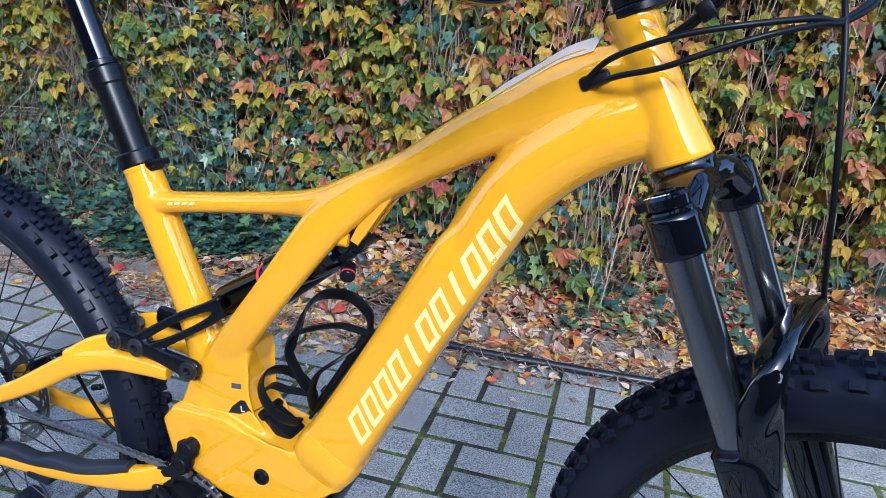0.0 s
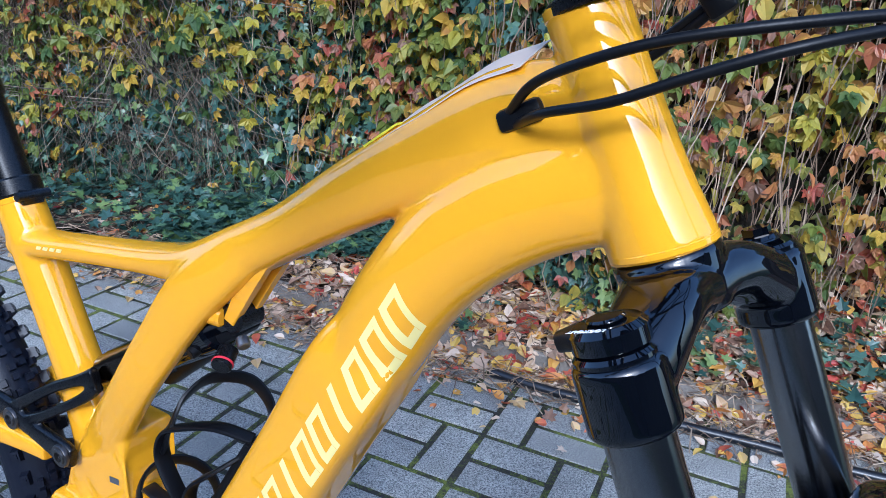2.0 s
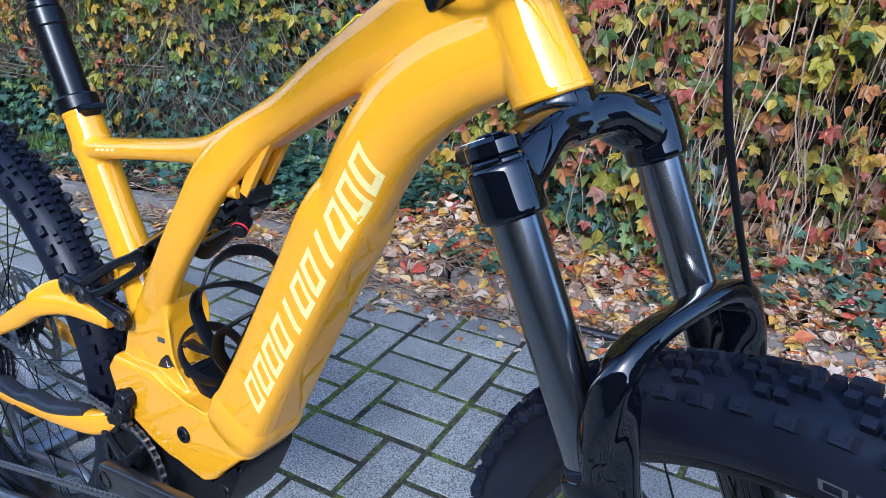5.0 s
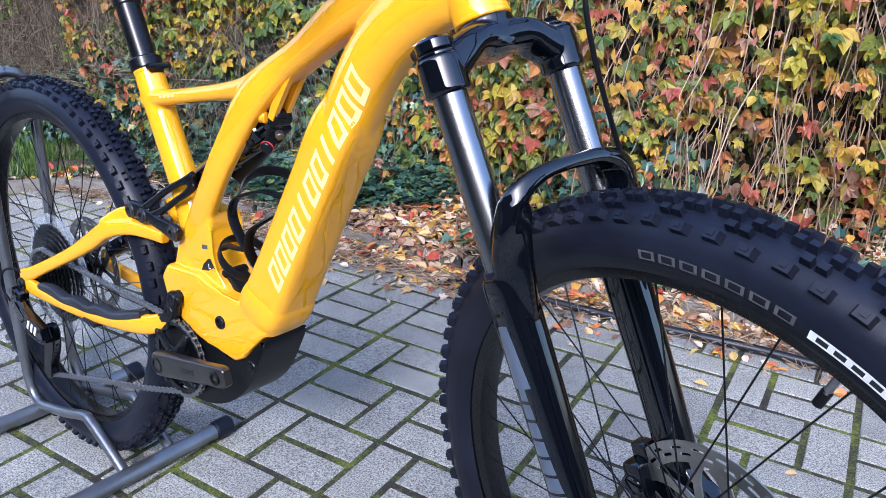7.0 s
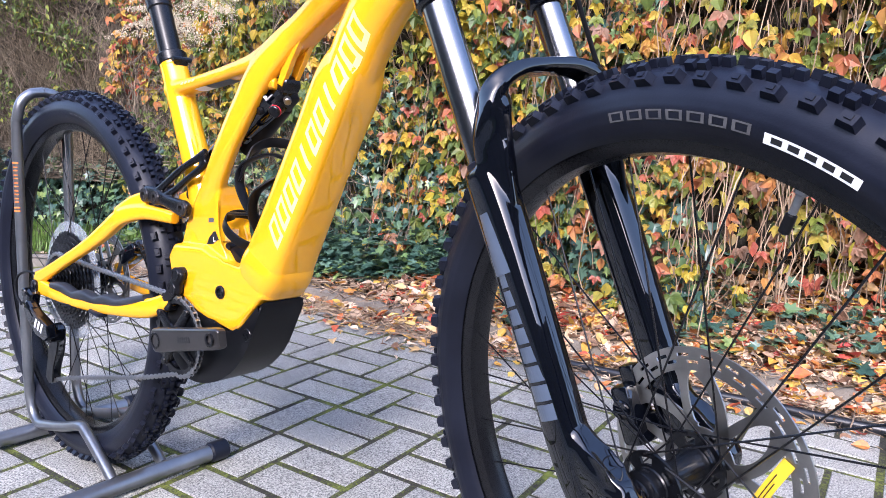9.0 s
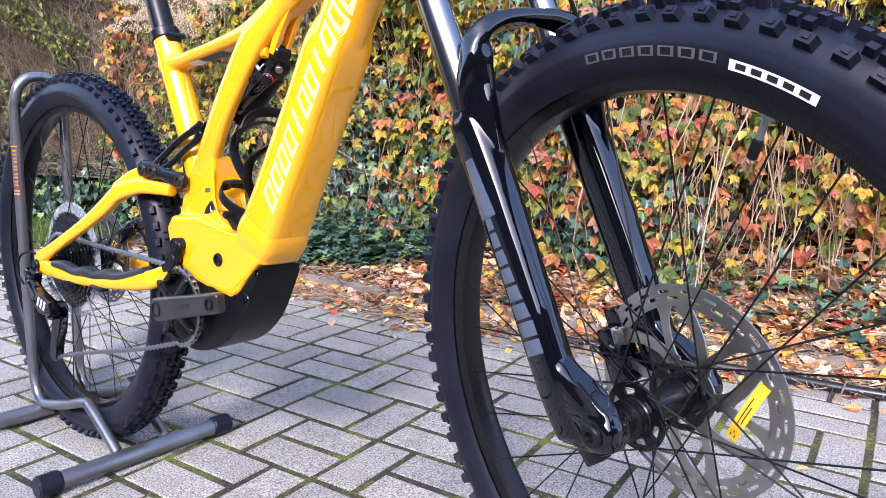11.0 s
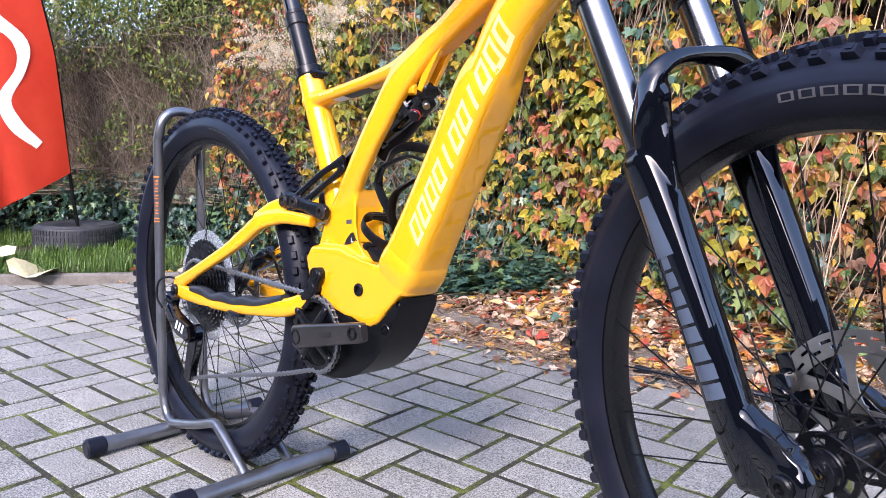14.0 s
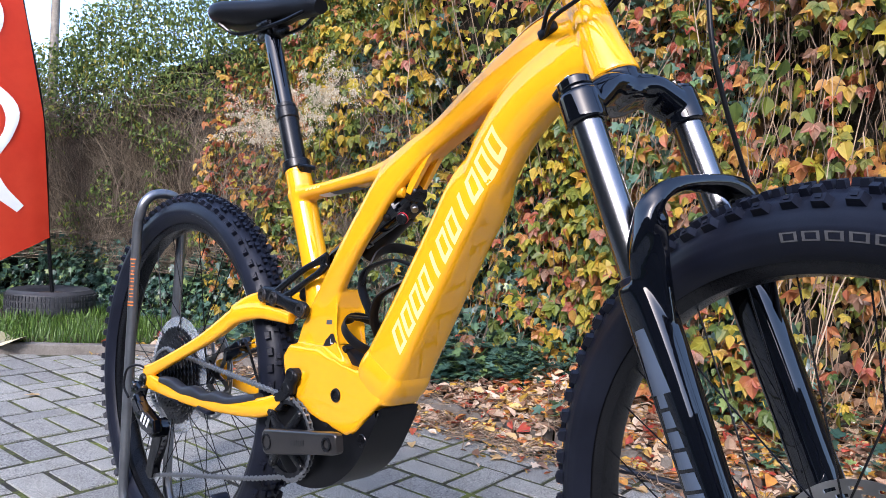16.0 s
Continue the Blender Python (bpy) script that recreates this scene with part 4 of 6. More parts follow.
    for sgn in (-1, 1):
        # flange pierced by a ring of round-ended openings
        bm = bmesh.new()
        fr = 0.0340
        disc(bm, sgn * fl, 0.0170, 0.0215, 0, 2 * math.pi, 48, 0.0015)
        disc(bm, sgn * fl, 0.0285, fr, 0, 2 * math.pi, 48, 0.0015)
        for q in range(6):
            a0 = 2 * math.pi * q / 6
            disc(bm, sgn * fl, 0.0212, 0.0288, a0, a0 + 0.52, 5, 0.0015)
        part("hub_flange", bm, HUBBLACK, hub, smooth=False)
    sp = bpy.data.meshes.new("spoke")
    sb = bmesh.new()
    bar(sb, (0, 0, 0), (0, 0, 1), 0.0010, 6)
    sb.to_mesh(sp)
    sb.free()
    sp.materials.append(MATT)
    for i in range(32):
        side = -1 if i % 2 else 1
        lead = 1 if (i // 2) % 2 else -1
        ar = 2 * math.pi * i / 32
        ah = ar + lead * radians(72)
        a = Vector((0.0315 * math.cos(ah), side * (fl + 0.002 * lead), 0.0315 * math.sin(ah)))
        b = Vector((0.301 * math.cos(ar), side * 0.004, 0.301 * math.sin(ar)))
        o = new("spoke", sp)
        o.parent = w
        o.matrix_basis = Matrix.Translation(a) @ (b - a).to_track_quat('Z', 'Y').to_matrix().to_4x4() @ Matrix.Diagonal((1, 1, (b - a).length, 1))
    # brake rotor: slotted band, six pairs of raked arms, dark carrier
    bm = bmesh.new()
    k_ = rotor_r
    for r0, r1 in ((0.795, 0.855), (0.885, 0.915), (0.945, 1.0)):
        disc(bm, rotor_y, r0 * k_, r1 * k_, 0, 2 * math.pi, 96, 0.0009)
    for i in range(24):
        a = 2 * math.pi * i / 24
        disc(bm, rotor_y, 0.853 * k_, 0.887 * k_, a, a + 0.13, 3, 0.0009)
        disc(bm, rotor_y, 0.913 * k_, 0.947 * k_, a + 0.10, a + 0.23, 3, 0.0009)
    disc(bm, rotor_y, 0.020, 0.0330, 0, 2 * math.pi, 48, 0.0010)
    for i in range(6):
        for rake, wid in ((0.62, 0.0062), (-0.18, 0.0048)):
            a = 2 * math.pi * i / 6
            g = []
            for t in range(9):
                f = t / 8
                rad, an = 0.030 + (0.805 * k_ - 0.030) * f, a + rake * f
                half = wid + 0.0050 * (abs(2 * f - 1) ** 4)
                c = Vector((rad * math.cos(an), 0, rad * math.sin(an)))
                n_ = Vector((-math.sin(an + 0.7 * rake), 0, math.cos(an + 0.7 * rake))) * half
                g.append([bm.verts.new((c + n_ * q + Vector((0, rotor_y + d, 0)))) for q, d in ((-1, -0.0009), (1, -0.0009), (1, 0.0009), (-1, 0.0009))])
            for p_, q_ in zip(g, g[1:]):
                for j in range(4):
                    bm.faces.new((p_[j], q_[j], q_[(j + 1) % 4], p_[(j + 1) % 4]))
    rotor = part("brake_rotor", bm, ROTOR, w, "slotted steel brake rotor", smooth=False)
    for i in range(6):
        bm = bmesh.new()
        a = 2 * math.pi * i / 6 + 0.2
        bar(bm, (0.0265 * math.cos(a), rotor_y - 0.004, 0.0265 * math.sin(a)), (0.0265 * math.cos(a), rotor_y - 0.0008, 0.0265 * math.sin(a)), 0.0035, 10, bev=0.0006)
        part("rotor_bolt", bm, MATT, rotor)
    # valve
    bm = bmesh.new()
    a = radians(70 if not rear else 20)
    u = Vector((math.cos(a), 0, math.sin(a)))
    bar(bm, u * 0.302, u * 0.276, 0.0032, 12)
    bar(bm, u * 0.3005, u * 0.295, 0.0058, 16, bev=0.001)
    stem_ = part("valve", bm, STEEL if not rear else PLASTIC, w, "metal tyre valve")
    bm = bmesh.new()
    bar(bm, u * 0.279, u * 0.262, 0.0045, 12, bev=0.0012)
    part("valve_cap", bm, PLASTIC, stem_, "black valve cap")
    return w


MW = MF @ Matrix.Translation((AX, 0.003, AZ)) @ Matrix.Rotation(radians(90 - HEAD), 4, 'Y') @ Matrix.Diagonal((1.012, 1.0, 1.012, 1.0))
front = wheel("front_wheel", "black spoked front wheel with a knobbly tyre and a large rotor", MW, 0.047, 0.112, False)
back = wheel("rear_wheel", "black spoked rear wheel with a knobbly tyre", Matrix.Translation((-0.450, 0, 0.379)), 0.050, 0.1, True)

# warning tag folded over an arm of the front rotor
bm = bmesh.new()
g = []
TAG_A, TAG_B = Vector((0.0843, 0.0445, 0.0358)), Vector((0.0529, 0.0420, -0.0280))
tw = Vector((0.0066, 0, -0.0032))
def tag_at(f, q, lift):
    return TAG_A.lerp(TAG_B, f) + tw * q + Vector((0, -0.004 * math.sin(f * 3.1) - lift, 0))
for i in range(9):
    f = i / 8
    g.append([bm.verts.new(tag_at(f, q, d)) for q, d in ((-0.8, 0), (0.8, 0), (0.8, -0.0006), (-0.8, -0.0006))])
for p_, q_ in zip(g, g[1:]):
    for j in range(4):
        bm.faces.new((p_[j], q_[j], q_[(j + 1) % 4], p_[(j + 1) % 4]))
bm.faces.new(g[0][::-1]), bm.faces.new(g[-1])
tagp = part("warning_tag", bm, TAGYELLOW, front, "yellow paper warning tag")
for name_, rows_ in (("tag_print", ((0.22, 0.72, -0.22), (0.34, 0.66, 0.22))), ("tag_symbol", ((0.82, 0.86, -0.0), (0.88, 0.94, 0.3), (0.88, 0.94, -0.3)))):
    bm = bmesh.new()
    for f0, f1, q in rows_:
        for h_ in range(4):
            fa, fb = f0 + (f1 - f0) * h_ / 4, f0 + (f1 - f0) * (h_ + 1) / 4
            bm.faces.new([bm.verts.new(tag_at(f, q + e, 0.0004)) for f, e in ((fa, -0.07), (fb, -0.07), (fb, 0.07), (fa, 0.07))])
    part(name_, bm, DARKDECAL, tagp, smooth=False)

# front caliper on the left leg
bm = bmesh.new()
box(bm, (AX - 0.074, 0.050, AZ + 0.052), (0.026, 0.034, 0.066), Matrix.Rotation(radians(4), 4, 'Y'), 0.006)
bar(bm, (AX - 0.074, 0.030, AZ + 0.060), (AX - 0.074, 0.036, AZ + 0.060), 0.011, 18, bev=0.001)
box(bm, (AX - 0.066, 0.056, AZ + 0.092), (0.020, 0.020, 0.024), Matrix.Rotation(radians(4), 4, 'Y'), 0.004)
box(bm, (AX - 0.050, 0.064, AZ + 0.040), (0.040, 0.012, 0.020), None, 0.003)
bar(bm, (AX - 0.070, 0.034, AZ + 0.030), (AX - 0.070, 0.066, AZ + 0.030), 0.0055, 12, bev=0.001)
bm.transform(MF)
part("front_caliper", bm, GLOSS, fork, "black hydraulic brake caliper")

# crank, chainring, spider
BB = Vector((0.004, 0, 0.366))
bm = bmesh.new()
ca, cb = Vector((0.000, -0.079, 0.365)), Vector((0.156, -0.084, 0.402))
cd = (cb - ca).normalized()
tube(bm, [(*(ca - cd * 0.020), 0.012, 0.006), (*(ca - cd * 0.012), 0.018, 0.009), (*ca, 0.0195, 0.010), (*(ca + cd * 0.05), 0.0185, 0.0095), (*(ca + cd * 0.12), 0.0165, 0.0085), (*cb, 0.0160, 0.0085), (*(cb + cd * 0.014), 0.0145, 0.0080), (*(cb + cd * 0.019), 0.011, 0.006)], 28, 5.0)
bar(bm, (0.0, -0.030, 0.366), (0.0, -0.080, 0.366), 0.015, 20)
crank = part("crank_arm", bm, CRANKGREY, bike, "satin dark bronze crank arm without a pedal")
for c, r1 in ((ca, 0.013), (cb, 0.010)):
    bm = bmesh.new()
    revolve(bm, [(r1, 0.004), (r1, -0.004), (r1 - 0.003, -0.004), (r1 - 0.004, 0.002), (0.0005, 0.002), (0.0005, 0.004)], 24)
    bm.transform(Matrix.Translation(c + Vector((0, -0.0075, 0))))
    part("crank_bolt", bm, MATT, crank, "black recessed bolt" if c is ca else "open pedal thread")
bm = bmesh.new()
for k in range(6):
    box(bm, ca + cd * (0.070 + 0.0062 * k) + Vector((0, -0.0088, 0)), (0.0042 if k < 4 else 0.0030, 0.001, 0.0085), Matrix.Rotation(-math.atan2(cd.z, cd.x), 4, 'Y'))
part("crank_mark", bm, DARKDECAL, crank, smooth=False)
bm = bmesh.new()
teeth = 32
prof = []
for i in range(teeth * 4):
    a = 2 * math.pi * i / (teeth * 4)
    rad = 0.0665 if i % 4 in (0, 1) else 0.0625
    prof.append((a, rad))
va = [[bm.verts.new((BB.x + rd * math.cos(a), -0.052 + d, BB.z + rd * math.sin(a))) for a, rd in prof] for d in (-0.0018, 0.0018)]
vi = [[bm.verts.new((BB.x + 0.054 * math.cos(a), -0.052 + d, BB.z + 0.054 * math.sin(a))) for a, rd in prof] for d in (-0.0018, 0.0018)]
n = len(prof)
for i in range(n):
    j = (i + 1) % n
    bm.faces.new((va[0][i], va[0][j], va[1][j], va[1][i]))
    bm.faces.new((vi[0][i], vi[0][j], va[0][j], va[0][i]))
    bm.faces.new((vi[1][i], va[1][i], va[1][j], vi[1][j]))
    bm.faces.new((vi[0][i], vi[1][i], vi[1][j], vi[0][j]))
ring = part("chainring", bm, DARKSTEEL, bike, "dark steel chainring", smooth=False)
for k in range(4):
    a = radians(45 + 90 * k + 10)
    e = Vector((math.cos(a), 0, math.sin(a)))
    bm = bmesh.new()
    tube(bm, [(*(BB + Vector((0, -0.058, 0)) + e * 0.012), 0.012, 0.004), (*(BB + Vector((0, -0.057, 0)) + e * 0.036), 0.009, 0.004), (*(BB + Vector((0, -0.055, 0)) + e * 0.057), 0.0075, 0.004)], 12, 3.0)
    bar(bm, BB + Vector((0, -0.052, 0)) + e * 0.056, BB + Vector((0, -0.061, 0)) + e * 0.056, 0.006, 12, bev=0.001)
    part("spider_arm", bm, MATT, ring)
# chain guide
bm = bmesh.new()
tube(bm, [(-0.008, -0.052, 0.436, 0.011, 0.006), (-0.006, -0.052, 0.443, 0.0155, 0.007), (-0.001, -0.052, 0.456, 0.0130, 0.007), (0.004, -0.052, 0.468, 0.0155, 0.007), (0.006, -0.052, 0.475, 0.011, 0.006)], 18, 2.4)
prism(bm, [(-0.036, 0.424), (-0.022, 0.438), (-0.004, 0.446), (0.004, 0.434), (-0.010, 0.424), (-0.030, 0.418)], -0.058, -0.053, 0.001)
part("chain_guide", bm, PLASTIC, bike, "black upper chain guide")

# cassette, guard disc, rear mech
for k in range(11):
    rad = 0.100 - 0.0073 * k
    bm = bmesh.new()
    y = -0.0235 - 0.0036 * k
    nt_ = max(11, int(rad / 0.0021))
    pr = []
    for i in range(nt_ * 4):
        a = 2 * math.pi * i / (nt_ * 4)
        pr.append(((rad if i % 4 in (0, 1) else rad - 0.0038), a))
    o1 = [[bm.verts.new((rd * math.cos(a), y + d, rd * math.sin(a))) for rd, a in pr] for d in (-0.0009, 0.0009)]
    i1 = [[bm.verts.new(((rad - 0.0095) * math.cos(a), y + d, (rad - 0.0095) * math.sin(a))) for rd, a in pr] for d in (-0.0009, 0.0009)]
    n = len(pr)
    for i in range(n):
        j = (i + 1) % n
        bm.faces.new((o1[0][i], o1[0][j], o1[1][j], o1[1][i]))
        bm.faces.new((i1[0][i], i1[0][j], o1[0][j], o1[0][i]))
        bm.faces.new((i1[1][i], o1[1][i], o1[1][j], i1[1][j]))
    part("sprocket", bm, DARKSTEEL, back, smooth=False)
bm = bmesh.new()
revolve(bm, [(0.012, -0.066), (0.018, -0.066), (0.022, -0.055), (0.042, -0.030), (0.050, -0.022), (0.012, -0.022)], 32)
part("cassette_core", bm, MATT, back)
bm = bmesh.new()
revolve(bm, [(0.020, -0.0195), (0.119, -0.0195), (0.120, -0.0185), (0.119, -0.0175), (0.020, -0.0175)], 64)
part("spoke_guard", bm, CLEAR, back, "clear plastic spoke guard")
mech = bmesh.new()
box(mech, (-0.452, -0.096, 0.350), (0.032, 0.024, 0.040), Matrix.Rotation(radians(20), 4, 'Y'), 0.007)
box(mech, (-0.432, -0.100, 0.328), (0.050, 0.022, 0.030), Matrix.Rotation(radians(35), 4, 'Y'), 0.007)
prism(mech, [(-0.452, 0.338), (-0.424, 0.340), (-0.392, 0.327), (-0.352, 0.318), (-0.345, 0.296), (-0.362, 0.286), (-0.402, 0.290), (-0.440, 0.314)], -0.110, -0.092, 0.004)
bar(mech, (-0.372, -0.072, 0.297), (-0.372, -0.104, 0.297), 0.018, 24, bev=0.003)
bar(mech, (-0.455, -0.084, 0.363), (-0.455, -0.110, 0.363), 0.009, 18, bev=0.002)
mech_ob = part("rear_derailleur", mech, GLOSS, bike, "black rear derailleur with a white mark", smooth=False)
bm = bmesh.new()
for s in (-0.083, -0.069):
    prism(bm, [(-0.396, 0.302), (-0.366, 0.296), (-0.372, 0.262), (-0.392, 0.218), (-0.396, 0.192), (-0.410, 0.186), (-0.424, 0.196), (-0.412, 0.240)], s - 0.001, s + 0.001)
part("jockey_cage", bm, DARKSTEEL, mech_ob, smooth=False)
for x, z in ((-0.387, 0.278), (-0.409, 0.200)):
    bm = bmesh.new()
    bar(bm, (x, -0.081, z), (x, -0.071, z), 0.017 if z > 0.25 else 0.013, 24)
    part("jockey_wheel", bm, PLASTIC, mech_ob)
bm = bmesh.new()
for sx in (-0.011, -0.001, 0.009):
    box(bm, (-0.384 + 1.3 * sx, -0.1104, 0.3105 - 0.25 * sx), (0.006, 0.0012, 0.019), Matrix.Rotation(radians(28), 4, 'Y'))
part("derailleur_mark", bm, WHITE, mech_ob, smooth=False)


# chain: one link shared by all
lk = bpy.data.meshes.new("chain_link")
sb = bmesh.new()
for s in (-0.0032, 0.0032):
    tube(sb, [(-0.0072, s, 0, 0.0022, 0.0006), (-0.0050, s, 0, 0.0046, 0.0007), (0, s, 0, 0.0022, 0.0007), (0.0050, s, 0, 0.0046, 0.0007), (0.0072, s, 0, 0.0022, 0.0006)], 6, 2, per=0)
bar(sb, (0.006, -0.0042, 0), (0.006, 0.0042, 0), 0.0030, 6)
sb.to_mesh(lk)
sb.free()
lk.materials.append(STEEL)
chain = thing("chain", "", "")
chain.parent = bike
path = []
for a in np.linspace(75, -95, 16):
    path.append((BB.x + 0.064 * math.cos(radians(a)), -0.052, BB.z + 0.064 * math.sin(radians(a))))
lower = [(-0.10, -0.056, 0.272), (-0.25, -0.066, 0.235), (-0.385, -0.075, 0.199), (-0.410, -0.076, 0.188), (-0.423, -0.076, 0.200), (-0.413, -0.076, 0.217), (-0.384, -0.076, 0.250), (-0.370, -0.076, 0.276), (-0.380, -0.070, 0.300), (-0.415, -0.062, 0.311), (-0.462, -0.054, 0.318), (-0.492, -0.050, 0.334), (-0.505, -0.048, 0.372), (-0.492, -0.046, 0.412), (-0.455, -0.046, 0.434), (-0.430, -0.046, 0.434), (-0.30, -0.048, 0.4325), (-0.15, -0.050, 0.4312), (0.0, -0.052, 0.430)]
dense = [Vector(p) for p in spline(path + lower, 8)]
run, k = 0.0, 0
for p, q in zip(dense, dense[1:]):
    seg = (q - p).length
    while k * 0.0127 <= run + seg and seg > 0:
        c = p.lerp(q, max(0.0, k * 0.0127 - run) / seg)
        d = (q - p).normalized()
        o = new("chain_link", lk)
        o.parent = chain
        o.matrix_basis = Matrix.Translation(c) @ d.to_track_quat('X', 'Z').to_matrix().to_4x4()
        k += 1
    run += seg

# rear caliper and hoses at the back
bm = bmesh.new()
box(bm, (-0.352, 0.058, 0.440), (0.058, 0.034, 0.030), Matrix.Rotation(radians(-28), 4, 'Y'), 0.006)
box(bm, (-0.322, 0.058, 0.462), (0.024, 0.022, 0.018), Matrix.Rotation(radians(-28), 4, 'Y'), 0.004)
bar(bm, (-0.320, 0.050, 0.462), (-0.306, 0.046, 0.470), 0.006, 10)
part("rear_caliper", bm, GLOSS, bike, "black rear brake caliper")
bm = bmesh.new()
wire(bm, [(-0.308, 0.046, 0.470), (-0.280, 0.040, 0.455), (-0.262, 0.046, 0.415), (-0.240, 0.056, 0.372), (-0.190, 0.060, 0.352), (-0.120, 0.058, 0.352)], 0.0028)
part("rear_brake_hose", bm, PLASTIC, bike)
bm = bmesh.new()
wire(bm, [(-0.440, -0.082, 0.392), (-0.480, -0.088, 0.398), (-0.515, -0.096, 0.384), (-0.516, -0.100, 0.350), (-0.490, -0.100, 0.332)], 0.0024)
part("shift_cable_end", bm, PLASTIC, bike)

# head set, stem and bars, in the steered frame
for z0, z1, r0 in ((0.133, 0.141, 0.0265), (0.142, 0.158, 0.0205), (0.159, 0.170, 0.0190)):
    bm = bmesh.new()
    bar(bm, (0, 0, z0), (0, 0, z1), r0, 28, bev=0.001)
    bm.transform(MF)
    part("headset_spacer", bm, MATT, bike, "matt black headset spacer ring")
bm = bmesh.new()
bar(bm, (0, 0, 0.170), (0, 0, 0.210), 0.0200, 24, bev=0.002)
tube(bm, [(0.008, 0, 0.190, 0.017, 0.019), (0.030, 0, 0.191, 0.016, 0.019), (0.050, 0, 0.193, 0.022, 0.024)], 20, 2.8)
bm.transform(MF)
stem = part("stem", bm, MATT, bike, "short matt black stem")
bm = bmesh.new()
wire(bm, [(0.052 - 0.055, -0.385, 0.235), (0.052 - 0.030, -0.20, 0.224), (0.052 - 0.004, -0.075, 0.200), (0.052, -0.03, 0.193), (0.052, 0.03, 0.193), (0.052 - 0.004, 0.075, 0.200), (0.052 - 0.030, 0.20, 0.224), (0.052 - 0.055, 0.385, 0.235)], 0.0125, 14)
bm.transform(MF)
part("handlebar", bm, MATT, stem, "wide black riser handlebar")
for s in (-1, 1):
    bm = bmesh.new()
    bar(bm, (-0.003, s * 0.385, 0.235), (0.0135, s * 0.255, 0.2285), 0.0165, 18, bev=0.002)
    bm.transform(MF)
    part("grip", bm, RUBBER, stem, "black rubber grip")
    bm = bmesh.new()
    bar(bm, (0.020, s * 0.215, 0.2265), (0.036, s * 0.150, 0.215), 0.011, 14, bev=0.003)
    tube(bm, [(0.040, s * 0.180, 0.215, 0.009, 0.007), (0.075, s * 0.235, 0.200, 0.006, 0.005), (0.080, s * 0.320, 0.195, 0.006, 0.004)], 12)
    bm.transform(MF)
    part("brake_lever", bm, GLOSS, stem, "black brake lever")

# cable port and cables
bm = bmesh.new()
box(bm, (0.429, -0.0235, 0.962), (0.028, 0.008, 0.013), Matrix.Rotation(radians(-28), 4, 'Y'), 0.0035)
port = part("cable_port", bm, PLASTIC, bike, "black cable entry port")
CAB = [
    [(0.422, -0.024, 0.962), (0.440, -0.040, 0.980), (0.465, -0.052, 0.993), (0.501, -0.052, 1.007), (0.545, -0.045, 1.018), (0.590, -0.022, 1.027), (0.613, -0.003, 1.029), (0.640, 0.04, 1.06), (0.620, 0.10, 1.095), (0.570, 0.150, 1.105)],
    [(0.428, -0.025, 0.957), (0.450, -0.044, 0.968), (0.485, -0.052, 0.979), (0.520, -0.052, 0.995), (0.558, -0.045, 1.011), (0.595, -0.020, 1.023), (0.614, -0.003, 1.027), (0.638, 0.035, 1.05), (0.615, 0.09, 1.085), (0.565, 0.14, 1.10)],
]
for c in CAB:
    bm = bmesh.new()
    wire(bm, c, 0.0027, 10)
    part("control_cable", bm, PLASTIC, port, "black control cable")
for off in (0.0, 0.006):
    bm = bmesh.new()
    wire(bm, [(0.424, 0.024, 0.955 + off), (0.450, 0.036, 0.975 + off), (0.484, 0.034, 1.002 + off), (0.507, 0.030, 1.024 + off), (0.526, 0.026, 1.047 + off), (0.548, 0.010, 1.085 + off), (0.550, -0.08, 1.115 + off), (0.500, -0.20, 1.125)], 0.0027, 10)
    part("control_cable", bm, PLASTIC, port, "black control cable")
bm = bmesh.new()
box(bm, (0.508, 0.030, 1.029), (0.016, 0.011, 0.018), Matrix.Rotation(radians(-40), 4, 'Y'), 0.003)
part("cable_clip", bm, PLASTIC, port)
bm = bmesh.new()
wire(bm, [(0.560, 0.150, 1.110), (0.600, 0.06, 1.075), (0.613, 0.0, 1.035), (0.632, -0.018, 0.918), (0.655, 0.03, 0.80), (0.668, 0.052, 0.758), (0.690, 0.060, 0.660), (0.708, 0.062, 0.575), (0.716, 0.064, 0.520)], 0.0027, 10)
part("front_brake_hose", bm, PLASTIC, fork, "black front brake hose")
bm = bmesh.new()
wire(bm, [(0.345, -0.265, 1.092), (0.400, -0.22, 1.098), (0.470, -0.15, 1.096), (0.530, -0.07, 1.092), (0.590, 0.02, 1.09)], 0.0032, 10)
part("shift_cable", bm, PLASTIC, stem)

# paper tag lying on the top tube
bm = bmesh.new()
g = []
for i in range(14):
    f = i / 13
    x = 0.319 + 0.104 * f
    z = 0.9215 + 0.070 * f + 0.0055 * math.sin(f * math.pi) + 0.0012 * math.sin(f * 11)
    g.append([bm.verts.new((x, y, z + dz)) for y, dz in ((-0.018, -0.004), (0.021, 0.010), (0.021, 0.0107), (-0.018, -0.0033))])
for p_, q_ in zip(g, g[1:]):
    for j in range(4):
        bm.faces.new((p_[j], q_[j], q_[(j + 1) % 4], p_[(j + 1) % 4]))
bm.faces.new(g[0]), bm.faces.new(g[-1][::-1])
part("paper_tag", bm, PAPER, bike, "beige card tag lying on the top tube")
bm = bmesh.new()
box(bm, (0.333, 0.002, 0.9345), (0.030, 0.036, 0.0012), Matrix.Rotation(radians(-37), 4, 'Y'))
part("tag_sticker", bm, surf("bright_yellow_card", (0.80, 0.72, 0.02), (0.84, 0.76, 0.03), 9, 0.6), bike, smooth=False)

